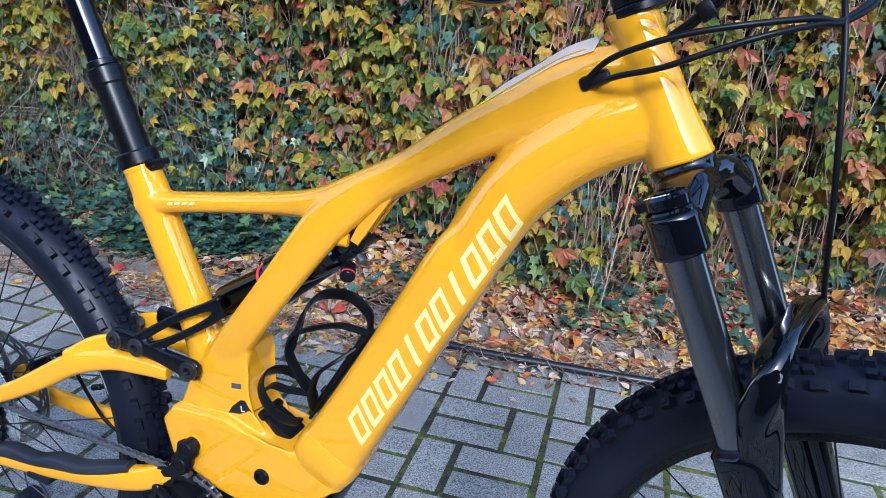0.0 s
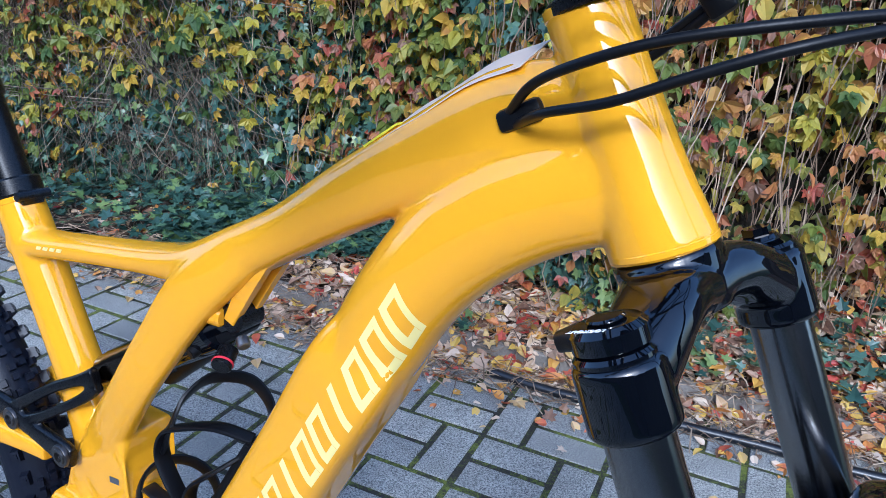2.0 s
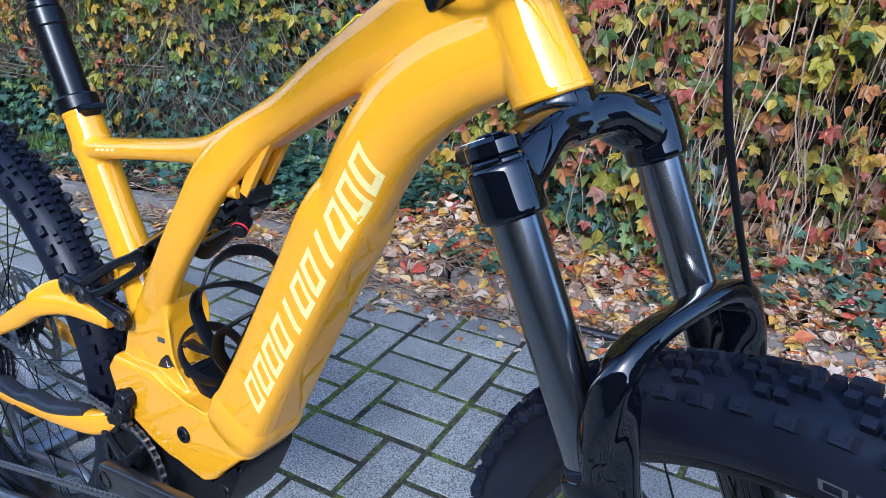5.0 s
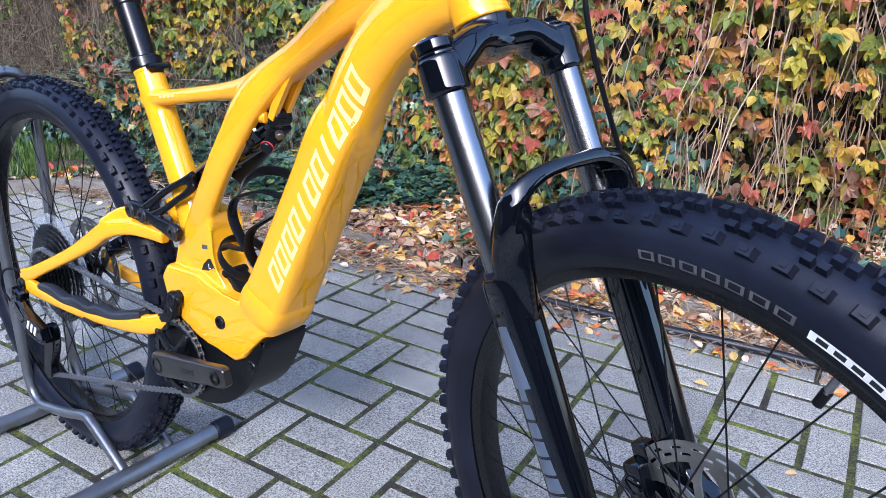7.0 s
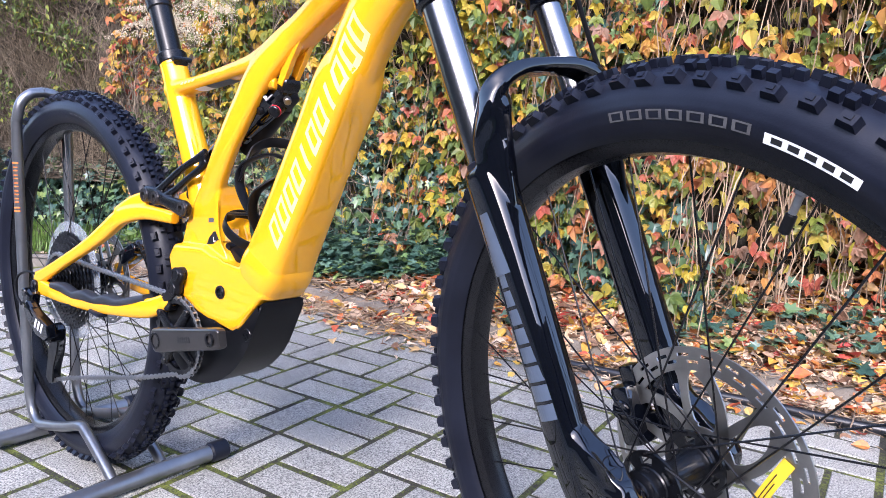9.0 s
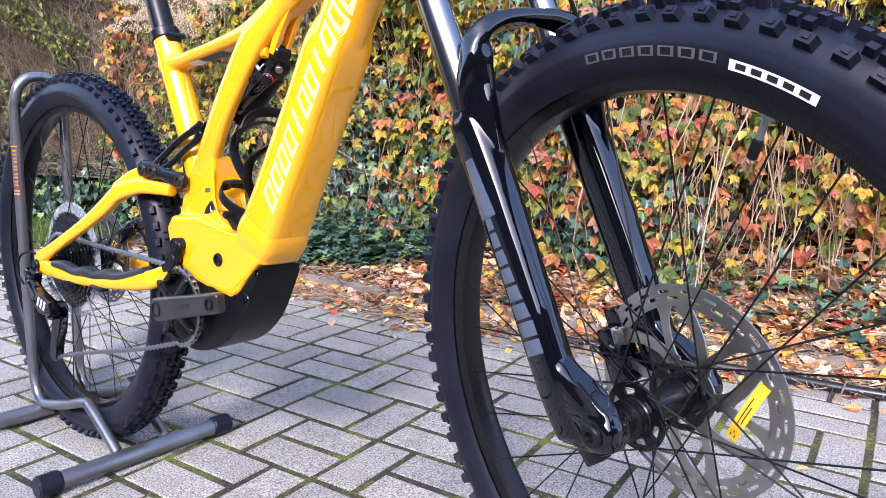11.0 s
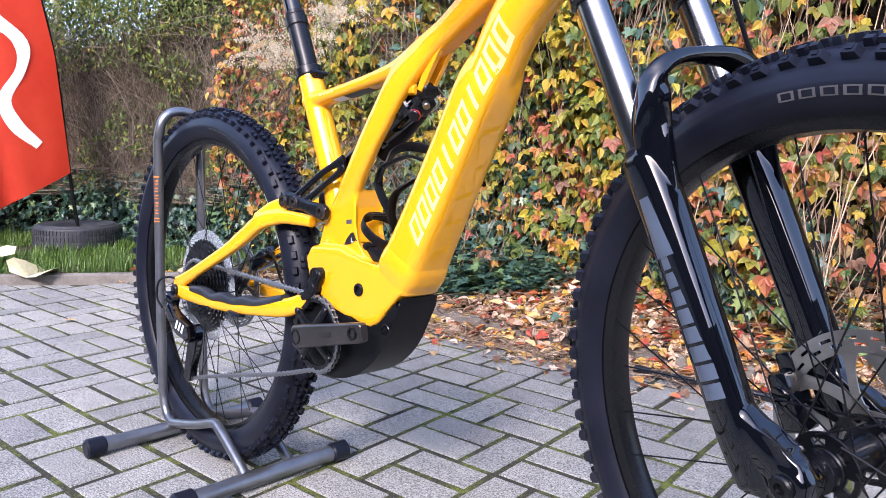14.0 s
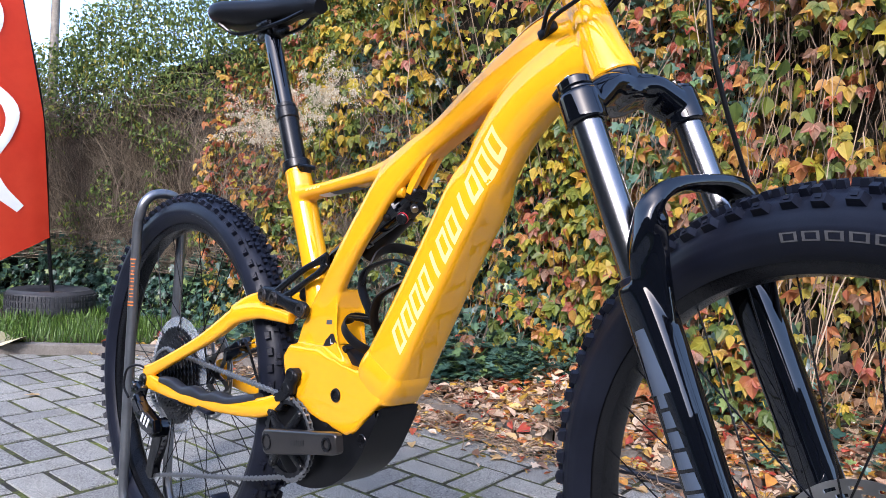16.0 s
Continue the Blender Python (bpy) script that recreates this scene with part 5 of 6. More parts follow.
# size triangle and small decals on the seat cluster
laid("size_mark", [[(0.048, 0.5205), (0.0845, 0.5265), (0.0775, 0.5345), (0.0535, 0.5310)], [(0.0535, 0.5310), (0.0775, 0.5345), (0.0715, 0.5435), (0.0655, 0.5425)]], DARKDECAL, "small black mountain-shaped size mark")
laid("size_letter", [[(0.0655, 0.5265), (0.0672, 0.5268), (0.0668, 0.5345), (0.0652, 0.5342)], [(0.0672, 0.5268), (0.0715, 0.5275), (0.0715, 0.5292), (0.0672, 0.5285)]], WHITE, "white size letter")
def under(name, x0, x1, material, label):
    """Thin sticker on the top tube's underside."""
    bm = bmesh.new()
    rows_ = []
    for i in range(7):
        row = []
        for j in range(4):
            x, y = x0 + (x1 - x0) * i / 6, -0.013 + 0.024 * j / 3
            hit, loc, _, _ = MAINFRAME.ray_cast((x, y, 0.70), (0, 0, 1), depsgraph=DG)
            row.append(bm.verts.new((x, y, (loc.z if hit else 0.76) - 0.0005)))
        rows_.append(row)
    for r0, r1 in zip(rows_, rows_[1:]):
        for j in range(3):
            bm.faces.new((r0[j], r0[j + 1], r1[j + 1], r1[j]))
    part(name, bm, material, MAINFRAME, label)


under("tube_label", -0.018, 0.012, WHITE, "white printed label")
under("tube_label", 0.0125, 0.078, DARKDECAL, "black printed label")
laid("frame_label", [[(0.052, 0.5550), (0.066, 0.5570), (0.066, 0.5640), (0.052, 0.5620)]], GREYDECAL, "small grey printed label")
for k in range(4):
    bm = bmesh.new()
    x0 = -0.060 + 0.0105 * k
    prism(bm, [(x0 + 0.012, 0.774 + x0 * 0.16), (x0 + 0.019, 0.775 + x0 * 0.16), (x0 + 0.021, 0.7785 + x0 * 0.16), (x0 + 0.014, 0.7775 + x0 * 0.16)], -0.0200, -0.016)
    part("model_mark", bm, CREAM, MAINFRAME, smooth=False)

# ---- display stand under the rear wheel ----
stand = thing("bike_stand", "grey steel display stand with rubber end caps holding the rear wheel", "bike stand")
for x, y0, y1 in ((-0.228, -0.165, 0.150), (-0.590, -0.200, 0.150)):
    bm = bmesh.new()
    bar(bm, (x, y0, 0.022), (x, y1, 0.022), 0.0165, 24)
    foot = part("foot_bar", bm, STANDGREY, stand)
    for ya, yb in ((y0 + 0.004, y0 - 0.038), (y1 - 0.004, y1 + 0.038)):
        bm = bmesh.new()
        bar(bm, (x, ya, 0.022), (x, yb, 0.022), 0.0212, 24, bev=0.004)
        part("end_cap", bm, RUBBER, foot, "dark rubber end cap")
for s in (-1, 1):
    y = s * 0.050
    bm = bmesh.new()
    wire(bm, [(-0.240, y, 0.030), (-0.290, y, 0.062), (-0.345, y, 0.093), (-0.372, y, 0.098), (-0.45, y, 0.072), (-0.56, y, 0.043), (-0.598, y, 0.046), (-0.620, y, 0.075), (-0.626, y, 0.14), (-0.622, y, 0.40), (-0.612, y, 0.66), (-0.606, s * 0.049, 0.70), (-0.602, s * 0.042, 0.730), (-0.600, s * 0.024, 0.748), (-0.600, 0, 0.753)], 0.0105, 16, 8)
    part("hoop", bm, STANDGREY, stand)
bm = bmesh.new()
turn = Matrix.Rotation(radians(40), 4, 'Z')
def print_at(z, w, hh):
    xm = float(np.interp(z, [0.40, 0.66], [-0.622, -0.612]))
    box(bm, Vector((xm, -0.050, z)) + turn @ Vector((0, -0.0103, 0)), (w, 0.0014, hh), turn)
for k in range(5):
    print_at(0.524 + 0.0165 * k, 0.0085, 0.0022)
    print_at(0.531 + 0.0165 * k, 0.0085, 0.0022)
for z in (0.505, 0.512, 0.606):
    print_at(z, 0.013, 0.0026)
part("stand_mark", bm, ORANGE, stand, "orange print", smooth=False)

# shifter and lever body hanging under the right end of the bar
bm = bmesh.new()
tube(bm, [(0.340, -0.250, 1.046, 0.016, 0.014), (0.368, -0.230, 1.034, 0.023, 0.021), (0.388, -0.209, 1.027, 0.018, 0.016), (0.396, -0.200, 1.026, 0.010, 0.010)], 22)
bar(bm, (0.394, -0.202, 1.026), (0.406, -0.188, 1.026), 0.0095, 18, bev=0.001)
shifter = part("gear_shifter", bm, GLOSS, bike, "black gear shifter below the handlebar")
bm = bmesh.new()
bar(bm, (0.404, -0.190, 1.026), (0.417, -0.170, 1.027), 0.0050, 14, bev=0.001)
wire(bm, [(0.412, -0.178, 1.0265), (0.440, -0.130, 1.026), (0.475, -0.075, 1.036), (0.540, -0.010, 1.060), (0.585, 0.040, 1.075)], 0.0026, 10)
part("shifter_cable", bm, PLASTIC, shifter)
bm = bmesh.new()
bar(bm, (0.395, -0.245, 1.063), (0.452, -0.146, 1.037), 0.0105, 18, 0.0085, 0.002)
body_ = part("lever_body", bm, PLASTIC, bike, "black brake lever body")
bm = bmesh.new()
wire(bm, [(0.450, -0.150, 1.038), (0.480, -0.110, 1.036), (0.530, -0.060, 1.048), (0.580, 0.0, 1.070), (0.610, 0.06, 1.080)], 0.0029, 10)
part("lever_hose", bm, PLASTIC, body_)

# ---- planting: leaves are set out with numpy and joined by kind ----
rng = np.random.default_rng(11)


def leaf_shape(outline, fold=0.25, curl=0.15):
    """A leaf in its own plane, folded along the midrib: verts and faces, length 1 along y."""
    v = [(0.0, 0.0, 0.0)] + [(x, y, fold * abs(x) - curl * y * y) for x, y in outline]
    n = len(outline)
    return np.array(v), [(0, i + 1, (i + 1) % n + 1) for i in range(n)]


IVY_SHAPE = leaf_shape([(0.0, -0.05), (0.22, -0.18), (0.5, -0.02), (0.30, 0.18), (0.48, 0.48), (0.17, 0.45), (0.0, 0.88), (-0.17, 0.45), (-0.48, 0.48), (-0.30, 0.18), (-0.5, -0.02), (-0.22, -0.18)], 0.18, 0.1)
LANCE_SHAPE = leaf_shape([(0.0, -0.02), (0.23, 0.14), (0.35, 0.40), (0.23, 0.70), (0.0, 1.0), (-0.23, 0.70), (-0.35, 0.40), (-0.23, 0.14)], 0.35, 0.25)
def palmate(angles, scale):
    """Leaflets fanned round one stalk point, as one leaf."""
    v, f = [(0.0, 0.0, 0.0)], []
    for a, k in zip(angles, scale):
        c, s_ = math.cos(radians(a)), math.sin(radians(a))
        b0 = len(v)
        o = LANCE_SHAPE[0][1:] * k
        v += [(c * x_ - s_ * y_, s_ * x_ + c * y_, z_) for x_, y_, z_ in o]
        n_ = len(o)
        f += [(0, b0 + i, b0 + (i + 1) % n_) for i in range(n_)]
    return np.array(v), f


PALM_SHAPE = palmate((0, 52, -52, 100, -100), (1.0, 0.9, 0.9, 0.62, 0.62))
TRIPLE_SHAPE = palmate((0, 62, -62), (1.0, 0.86, 0.86))
SMALL_SHAPE = leaf_shape([(0.0, 0.0), (0.26, 0.4), (0.0, 1.0), (-0.26, 0.4)], 0.4, 0.2)


def rotations(n, yaw, pitch, roll):
    cy, sy, cp, sp_, cr, sr = np.cos(yaw), np.sin(yaw), np.cos(pitch), np.sin(pitch), np.cos(roll), np.sin(roll)
    z, o = np.zeros(n), np.ones(n)
    rz = np.stack([np.stack([cy, -sy, z], -1), np.stack([sy, cy, z], -1), np.stack([z, z, o], -1)], 1)
    rx = np.stack([np.stack([o, z, z], -1), np.stack([z, cp, -sp_], -1), np.stack([z, sp_, cp], -1)], 1)
    ry = np.stack([np.stack([cr, z, sr], -1), np.stack([z, o, z], -1), np.stack([-sr, z, cr], -1)], 1)
    return rz @ rx @ ry


def scatter(name, shape, pos, size, yaw, pitch, roll, material, label, category):
    v0, f0 = shape
    n = len(pos)
    R = rotations(n, yaw, pitch, roll)
    v = np.einsum('nij,kj->nki', R, v0) * size[:, None, None] + pos[:, None, :]
    k = len(v0)
    f = (np.array(f0)[None] + (np.arange(n) * k)[:, None, None]).reshape(-1, 3)
    me = bpy.data.meshes.new(name)
    me.from_pydata(v.reshape(-1, 3).tolist(), [], f.tolist())
    me.materials.append(material)
    return tagged(new(name, me), label, category, kind="stuff")


def strands(name, paths, radius, material, label, category):
    """Thin three-sided stems, each along its own polyline."""
    vs, fs = [], []
    for p, r in zip(paths, radius):
        base = len(vs)
        m = len(p)
        for i, q in enumerate(p):
            t = p[min(i + 1, m - 1)] - p[max(i - 1, 0)]
            t = t / (np.linalg.norm(t) + 1e-9)
            u = np.cross(t, (0.3, 0.9, 0.2))
            u /= np.linalg.norm(u) + 1e-9
            w = np.cross(t, u)
            for a in (0.0, 2.094, 4.189):
                vs.append((q + r * (math.cos(a) * u + math.sin(a) * w)).tolist())
        for i in range(m - 1):
            for a in range(3):
                b = (a + 1) % 3
                fs.append((base + 3 * i + a, base + 3 * i + b, base + 3 * i + 3 + b, base + 3 * i + 3 + a))
    me = bpy.data.meshes.new(name)
    me.from_pydata(vs, [], fs)
    me.materials.append(material)
    return tagged(new(name, me), label, category, kind="stuff")


def height_at(x):
    return np.interp(x, [-8.5, -5.0, -4.2, -3.7, -3.2, -2.4, -1.6, -0.9, 0.0, 1.5, 5.0], [1.75, 1.68, 1.72, 1.95, 2.12, 2.25, 2.3, 2.2, 2.2, 2.4, 2.4])


hx, hy = (np.array(a) for a in zip(*HEDGE_LINE))


def hedge_point(x, z, depth):
    """A point of the hedge's bulging face: depth is metres towards the yard."""
    y = np.interp(x, hx, hy)
    bulge = 0.10 * np.sin(x * 2.3 + 1.0) * np.sin(z * 2.9) + 0.06 * np.sin(x * 5.1 + z * 4.0) + 0.10 * np.clip(z - 1.0, 0, 1)
    slope = np.interp(x, [-8.5, -3, -2, -1, 5], [0.48, 0.36, 0.15, 0.0, 0.2])
    y = y - bulge - depth
    return np.stack([x + slope * (bulge + depth), y, z], -1)


# dark sheet behind the leaves: the gaps' shade is put into its colour
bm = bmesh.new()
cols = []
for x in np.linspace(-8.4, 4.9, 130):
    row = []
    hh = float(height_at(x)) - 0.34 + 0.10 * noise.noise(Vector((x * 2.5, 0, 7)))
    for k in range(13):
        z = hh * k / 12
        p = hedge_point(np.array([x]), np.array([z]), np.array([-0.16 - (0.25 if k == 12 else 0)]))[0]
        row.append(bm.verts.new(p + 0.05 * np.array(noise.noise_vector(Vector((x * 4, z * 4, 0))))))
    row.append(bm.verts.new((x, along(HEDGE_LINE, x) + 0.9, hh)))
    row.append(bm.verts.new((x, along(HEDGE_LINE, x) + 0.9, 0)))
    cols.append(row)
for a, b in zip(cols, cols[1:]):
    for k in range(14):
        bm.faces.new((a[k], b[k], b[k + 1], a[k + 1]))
tagged(part("hedge_shade_sheet", bm, HEDGESHADE), "dark brown sheet behind the leaves, coloured as the hedge's inner shade", "hedge", kind="structure")


def field(x, z, s, o):
    return np.array([noise.noise(Vector((a * s + o, b * s, o * 1.7))) for a, b in zip(x, z)])


def spread(n, x0, x1, z0, z1):
    return rng.uniform(x0, x1, n), rng.uniform(z0, z1, n)


# ivy: low and dark, thick towards the rear of the bicycle
x, z = spread(52000, -5.2, 2.6, 0.05, 1.9)
f = field(x, z, 1.6, 3.0)
low = np.interp(x, [-5.2, -4.0, -3.4, -2.8, -2.1, -1.4, -0.95, -0.5, 0.2, 1.0, 2.6], [0.45, 0.45, 0.42, 0.62, 0.55, 0.75, 0.62, 0.34, 0.22, 0.26, 0.3])
up = np.interp(x, [-2.0, -1.5, -1.0, -0.5, 0.0, 2.6], [0.0, 0.9, 0.8, 0.45, 0.4, 0.4])
keep = (z < low + 0.30 * f) & (rng.random(len(x)) < 0.9) | ((f > 0.0) & (z < 1.6) | (f > -0.12) & (x > -1.6) & (x < -0.75) & (z < 1.35)) & (rng.random(len(x)) < up)
x, z = x[keep], z[keep]
n = len(x)
scatter("ivy_leaves", IVY_SHAPE, hedge_point(x, z, rng.uniform(-0.08, 0.09, n)), rng.uniform(0.028, 0.056, n), rng.normal(0.0, 0.8, n) + np.pi, rng.normal(-0.85, 0.45, n), rng.normal(0, 0.5, n), IVY, "dark green ivy covering the foot of the fence", "ivy")

# creeper in autumn colours: hanging chains of leaflets
def chains(count, x0, x1, ztop, zlen, jitter):
    px, pz = [], []
    for _ in range(count):
        a = rng.uniform(x0, x1)
        t = rng.uniform(*ztop)
        l = rng.uniform(*zlen)
        m = max(4, int(l / 0.05))
        zz = t - np.linspace(0, l, m)
        xx = a + np.cumsum(rng.normal(0, jitter, m))
        ok = zz > 0.12
        px.append(xx[ok]), pz.append(zz[ok])
    return np.concatenate(px), np.concatenate(pz)


def share(x, z):
    """How much of the face the creeper covers: thin over the ivy and low down."""
    d = np.interp(x, [-3.0, -1.5, -1.25, -0.8, -0.5, -0.25, 2.6], [0.85, 0.85, 0.30, 0.32, 0.50, 0.70, 0.64])
    d = np.where((x < -0.5) & (z > 1.0), np.maximum(d, 0.55), d)
    lowcut = np.interp(x, [-2.4, -2.2, -1.5, -1.2, -0.3, 0.2, 2.6], [0.3, 0.5, 0.62, 0.3, 0.4, 0.3, 0.3])
    d = np.where((x > -0.25) & (z < 1.05), 0.80 * d, d)
    return np.where(z < lowcut, d * 0.6, d)


def creeper(name, count, x0, x1, ztop, zlen, mat_, label, seed, thr, size=(0.042, 0.088)):
    """Chains of palmate leaves, thick where the patch noise is high."""
    x, z = chains(count, x0, x1, ztop, zlen, 0.014)
    keep = (0.5 * field(x, z, 1.9, seed) + 0.8 * field(x, z, 5.5, seed + 3.0) > thr) & (rng.random(len(x)) < share(x, z))
    x, z = x[keep], z[keep]
    n = len(x)
    pick = rng.random(n)
    for sel, shape in ((pick < 0.3, PALM_SHAPE), ((pick >= 0.3) & (pick < 0.7), TRIPLE_SHAPE), (pick >= 0.7, LANCE_SHAPE)):
        m = int(sel.sum())
        base = hedge_point(x[sel], z[sel], rng.uniform(-0.06, 0.13, m))
        scatter(name, shape, base, rng.uniform(*size, m) * rng.choice([0.6, 0.9, 1.1], m), rng.normal(np.pi, 0.75, m), rng.normal(-1.1, 0.4, m), rng.normal(0, 0.45, m), mat_, label, "creeper")


creeper("creeper_leaves", 1500, -1.3, 2.6, (0.35, 2.35), (0.25, 0.9), CREEPER, "yellow, orange and red creeper leaves hanging in chains", 2.0, 0.02, (0.025, 0.055))
creeper("golden_creeper_leaves", 1700, -1.6, 2.6, (0.4, 2.35), (0.25, 0.8), GOLDEN, "yellow-green creeper leaves hanging in chains", 7.0, 0.07, (0.025, 0.055))
creeper("golden_creeper_leaves", 520, -2.4, -1.3, (0.8, 2.2), (0.3, 0.8), GOLDEN, "yellow-green creeper leaves hanging in chains", 13.0, -0.15, (0.03, 0.06))
creeper("russet_creeper_leaves", 380, -2.95, -2.2, (0.7, 2.0), (0.3, 0.9), CREEPER, "russet creeper leaves on the brown thicket", 4.0, -0.05, (0.026, 0.05))

creeper("golden_creeper_leaves", 360, -0.3, 2.6, (1.3, 2.35), (0.3, 0.6), GOLDEN, "yellow-green creeper leaves hanging in chains", 21.0, -0.1, (0.03, 0.065))
creeper("creeper_leaves", 380, -0.3, 2.6, (1.1, 2.35), (0.3, 0.6), CREEPER, "yellow, orange and red creeper leaves hanging in chains", 31.0, -0.05, (0.03, 0.065))
creeper("russet_creeper_leaves", 300, -2.6, -1.3, (1.2, 2.3), (0.3, 0.7), CREEPER, "russet creeper leaves on the brown thicket", 41.0, -0.05, (0.026, 0.05))

creeper("creeper_leaves", 100, -0.2, 1.1, (0.85, 1.5), (0.2, 0.5), CREEPER, "yellow, orange and red creeper leaves hanging in chains", 51.0, -0.4, (0.03, 0.065))
creeper("golden_creeper_leaves", 60, -0.2, 1.1, (0.85, 1.6), (0.2, 0.5), GOLDEN, "yellow-green creeper leaves hanging in chains", 61.0, -0.4, (0.03, 0.065))

creeper("creeper_leaves", 330, -0.75, 1.3, (0.35, 1.15), (0.2, 0.6), CREEPER, "yellow, orange and red creeper leaves hanging in chains", 71.0, -0.3, (0.026, 0.056))
creeper("golden_creeper_leaves", 200, -1.3, -0.5, (0.95, 1.8), (0.2, 0.5), GOLDEN, "yellow-green creeper leaves hanging in chains", 81.0, -0.2, (0.026, 0.056))

creeper("creeper_leaves", 300, -1.15, -0.35, (0.40, 1.0), (0.15, 0.5), CREEPER, "yellow, orange and red creeper leaves hanging in chains", 91.0, -0.25, (0.030, 0.060))
creeper("golden_creeper_leaves", 330, -1.15, -0.35, (0.45, 1.1), (0.15, 0.5), GOLDEN, "yellow-green creeper leaves hanging in chains", 97.0, -0.25, (0.030, 0.060))

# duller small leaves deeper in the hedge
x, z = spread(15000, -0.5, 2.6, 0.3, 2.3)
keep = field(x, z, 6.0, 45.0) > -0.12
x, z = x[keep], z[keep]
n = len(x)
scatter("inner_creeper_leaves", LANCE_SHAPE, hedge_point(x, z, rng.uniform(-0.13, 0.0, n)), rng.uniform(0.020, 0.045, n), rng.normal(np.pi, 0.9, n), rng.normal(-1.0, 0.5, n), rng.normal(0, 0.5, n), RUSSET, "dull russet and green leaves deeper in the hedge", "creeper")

# green shrub along the top
x, z = spread(115000, -6.5, 2.6, 0.9, 2.4)
f = field(x, z, 1.3, 9.0)
top_ = height_at(x)
keep = (z < top_ + 0.12 * f) & (z > np.interp(x, [-6.5, -3.5, -2.0, -1.0, 0.0], [1.0, 1.10, 1.42, 1.80, 2.0]) + 0.35 * f)
x, z = x[keep], z[keep]
n = len(x)
scatter("shrub_leaves", SMALL_SHAPE, hedge_point(x, z, rng.uniform(-0.12, 0.12, n)), rng.uniform(0.018, 0.038, n), rng.uniform(0, 6.28, n), rng.normal(-0.6, 0.6, n), rng.normal(0, 0.6, n), SHRUB, "small green leaves of the shrub on the fence's top", "shrub")
# thick leafy crown behind the face, with an uneven top line
x, z = spread(90000, -6.5, 2.6, 1.2, 2.6)
f = field(x, z, 4.5, 15.0) + 0.6 * field(x, z, 11.0, 25.0)
top_ = height_at(x) + 0.06 * np.sin(x * 6.1) + 0.05 * np.sin(x * 13.7 + 1.0) + 0.16 * f
keep = (z < top_) & (z > height_at(x) - 0.55) & (f > -0.42)
x, z = x[keep], z[keep]
n = len(x)
scatter("shrub_crown", SMALL_SHAPE, hedge_point(x, z, rng.uniform(-0.55, 0.10, n)), rng.uniform(0.020, 0.042, n), rng.uniform(0, 6.28, n), rng.normal(-0.5, 0.7, n), rng.normal(0, 0.6, n), SHRUB, "leafy green crown of the shrub above the fence", "shrub")
# thin green leaves and russet ones strewn through the brown thicket
x, z = spread(26000, -6.0, -1.9, 0.35, 1.75)
f = field(x, z, 3.1, 19.0) + 0.5 * field(x, z, 9.0, 29.0)
keep = f > np.interp(z, [0.4, 1.0, 1.5], [0.30, 0.34, 0.05])
x, z = x[keep], z[keep]
n = len(x)
scatter("thicket_leaves", SMALL_SHAPE, hedge_point(x, z, rng.uniform(-0.02, 0.14, n)), rng.uniform(0.022, 0.045, n), rng.uniform(0, 6.28, n), rng.normal(-0.7, 0.5, n), rng.normal(0, 0.6, n), SHRUB, "sparse green leaves in the brown thicket", "shrub")

# brown stems: hanging vines, and a dry tangle at the back
paths, rad = [], []
for _ in range(1650):
    a, t = rng.uniform(-1.6, 2.6), rng.uniform(0.4, 2.3)
    if a < -0.4 and rng.random() < 0.6:
        continue
    m = 7
    l = rng.uniform(0.3, 1.1)
    zz = np.maximum(t - np.linspace(0, l, m), 0.1)
    xx = a + np.cumsum(rng.normal(0, 0.025, m))
    paths.append(hedge_point(xx, zz, np.cumsum(rng.normal(0, 0.012, m)) + rng.uniform(-0.06, 0.10)))
    rad.append(rng.uniform(0.0008, 0.0021))
strands("hanging_vines", paths, rad, VINE, "thin beige stems hanging down over the fence", "vines")
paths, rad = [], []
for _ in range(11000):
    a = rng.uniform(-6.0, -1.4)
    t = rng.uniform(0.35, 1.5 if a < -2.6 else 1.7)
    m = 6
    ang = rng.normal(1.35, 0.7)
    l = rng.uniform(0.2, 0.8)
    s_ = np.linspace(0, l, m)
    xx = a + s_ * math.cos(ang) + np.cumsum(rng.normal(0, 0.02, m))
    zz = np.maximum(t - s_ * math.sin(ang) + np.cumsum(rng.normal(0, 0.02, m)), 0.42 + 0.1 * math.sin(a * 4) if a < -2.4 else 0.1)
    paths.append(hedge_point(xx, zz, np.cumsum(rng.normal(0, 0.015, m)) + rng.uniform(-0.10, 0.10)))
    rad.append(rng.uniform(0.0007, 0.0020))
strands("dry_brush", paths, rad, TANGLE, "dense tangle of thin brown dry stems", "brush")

# dry plume of flower heads in front of the thicket
pts = []
for k in range(44):
    side = 1 if k % 2 else -1
    a = np.array([-1.84 + side * 0.17 + rng.normal(0, 0.10), 1.16 + rng.normal(0, 0.05), 1.13 + 0.03 * side + rng.normal(0, 0.06)])
    d = np.array([side * 0.45 + rng.normal(0.0, 0.25), rng.normal(-0.2, 0.3), rng.normal(0.5, 0.2)])
    d = d / np.linalg.norm(d)
    for t in rng.uniform(0, 1, 170) ** 0.8:
        pts.append(a + d * 0.26 * t + np.array([0.0, 0.0, -0.11 * t * t]) + rng.normal(0, 0.004 + 0.016 * (1 - t), 3))
pts = np.array(pts)
n = len(pts)
scatter("dry_flower_plumes", SMALL_SHAPE, pts, rng.uniform(0.006, 0.012, n), rng.uniform(0, 6.28, n), rng.uniform(-1.5, 1.5, n), rng.uniform(-1.5, 1.5, n), PLUME, "pale dry flower plumes of goldenrod", "flowers")

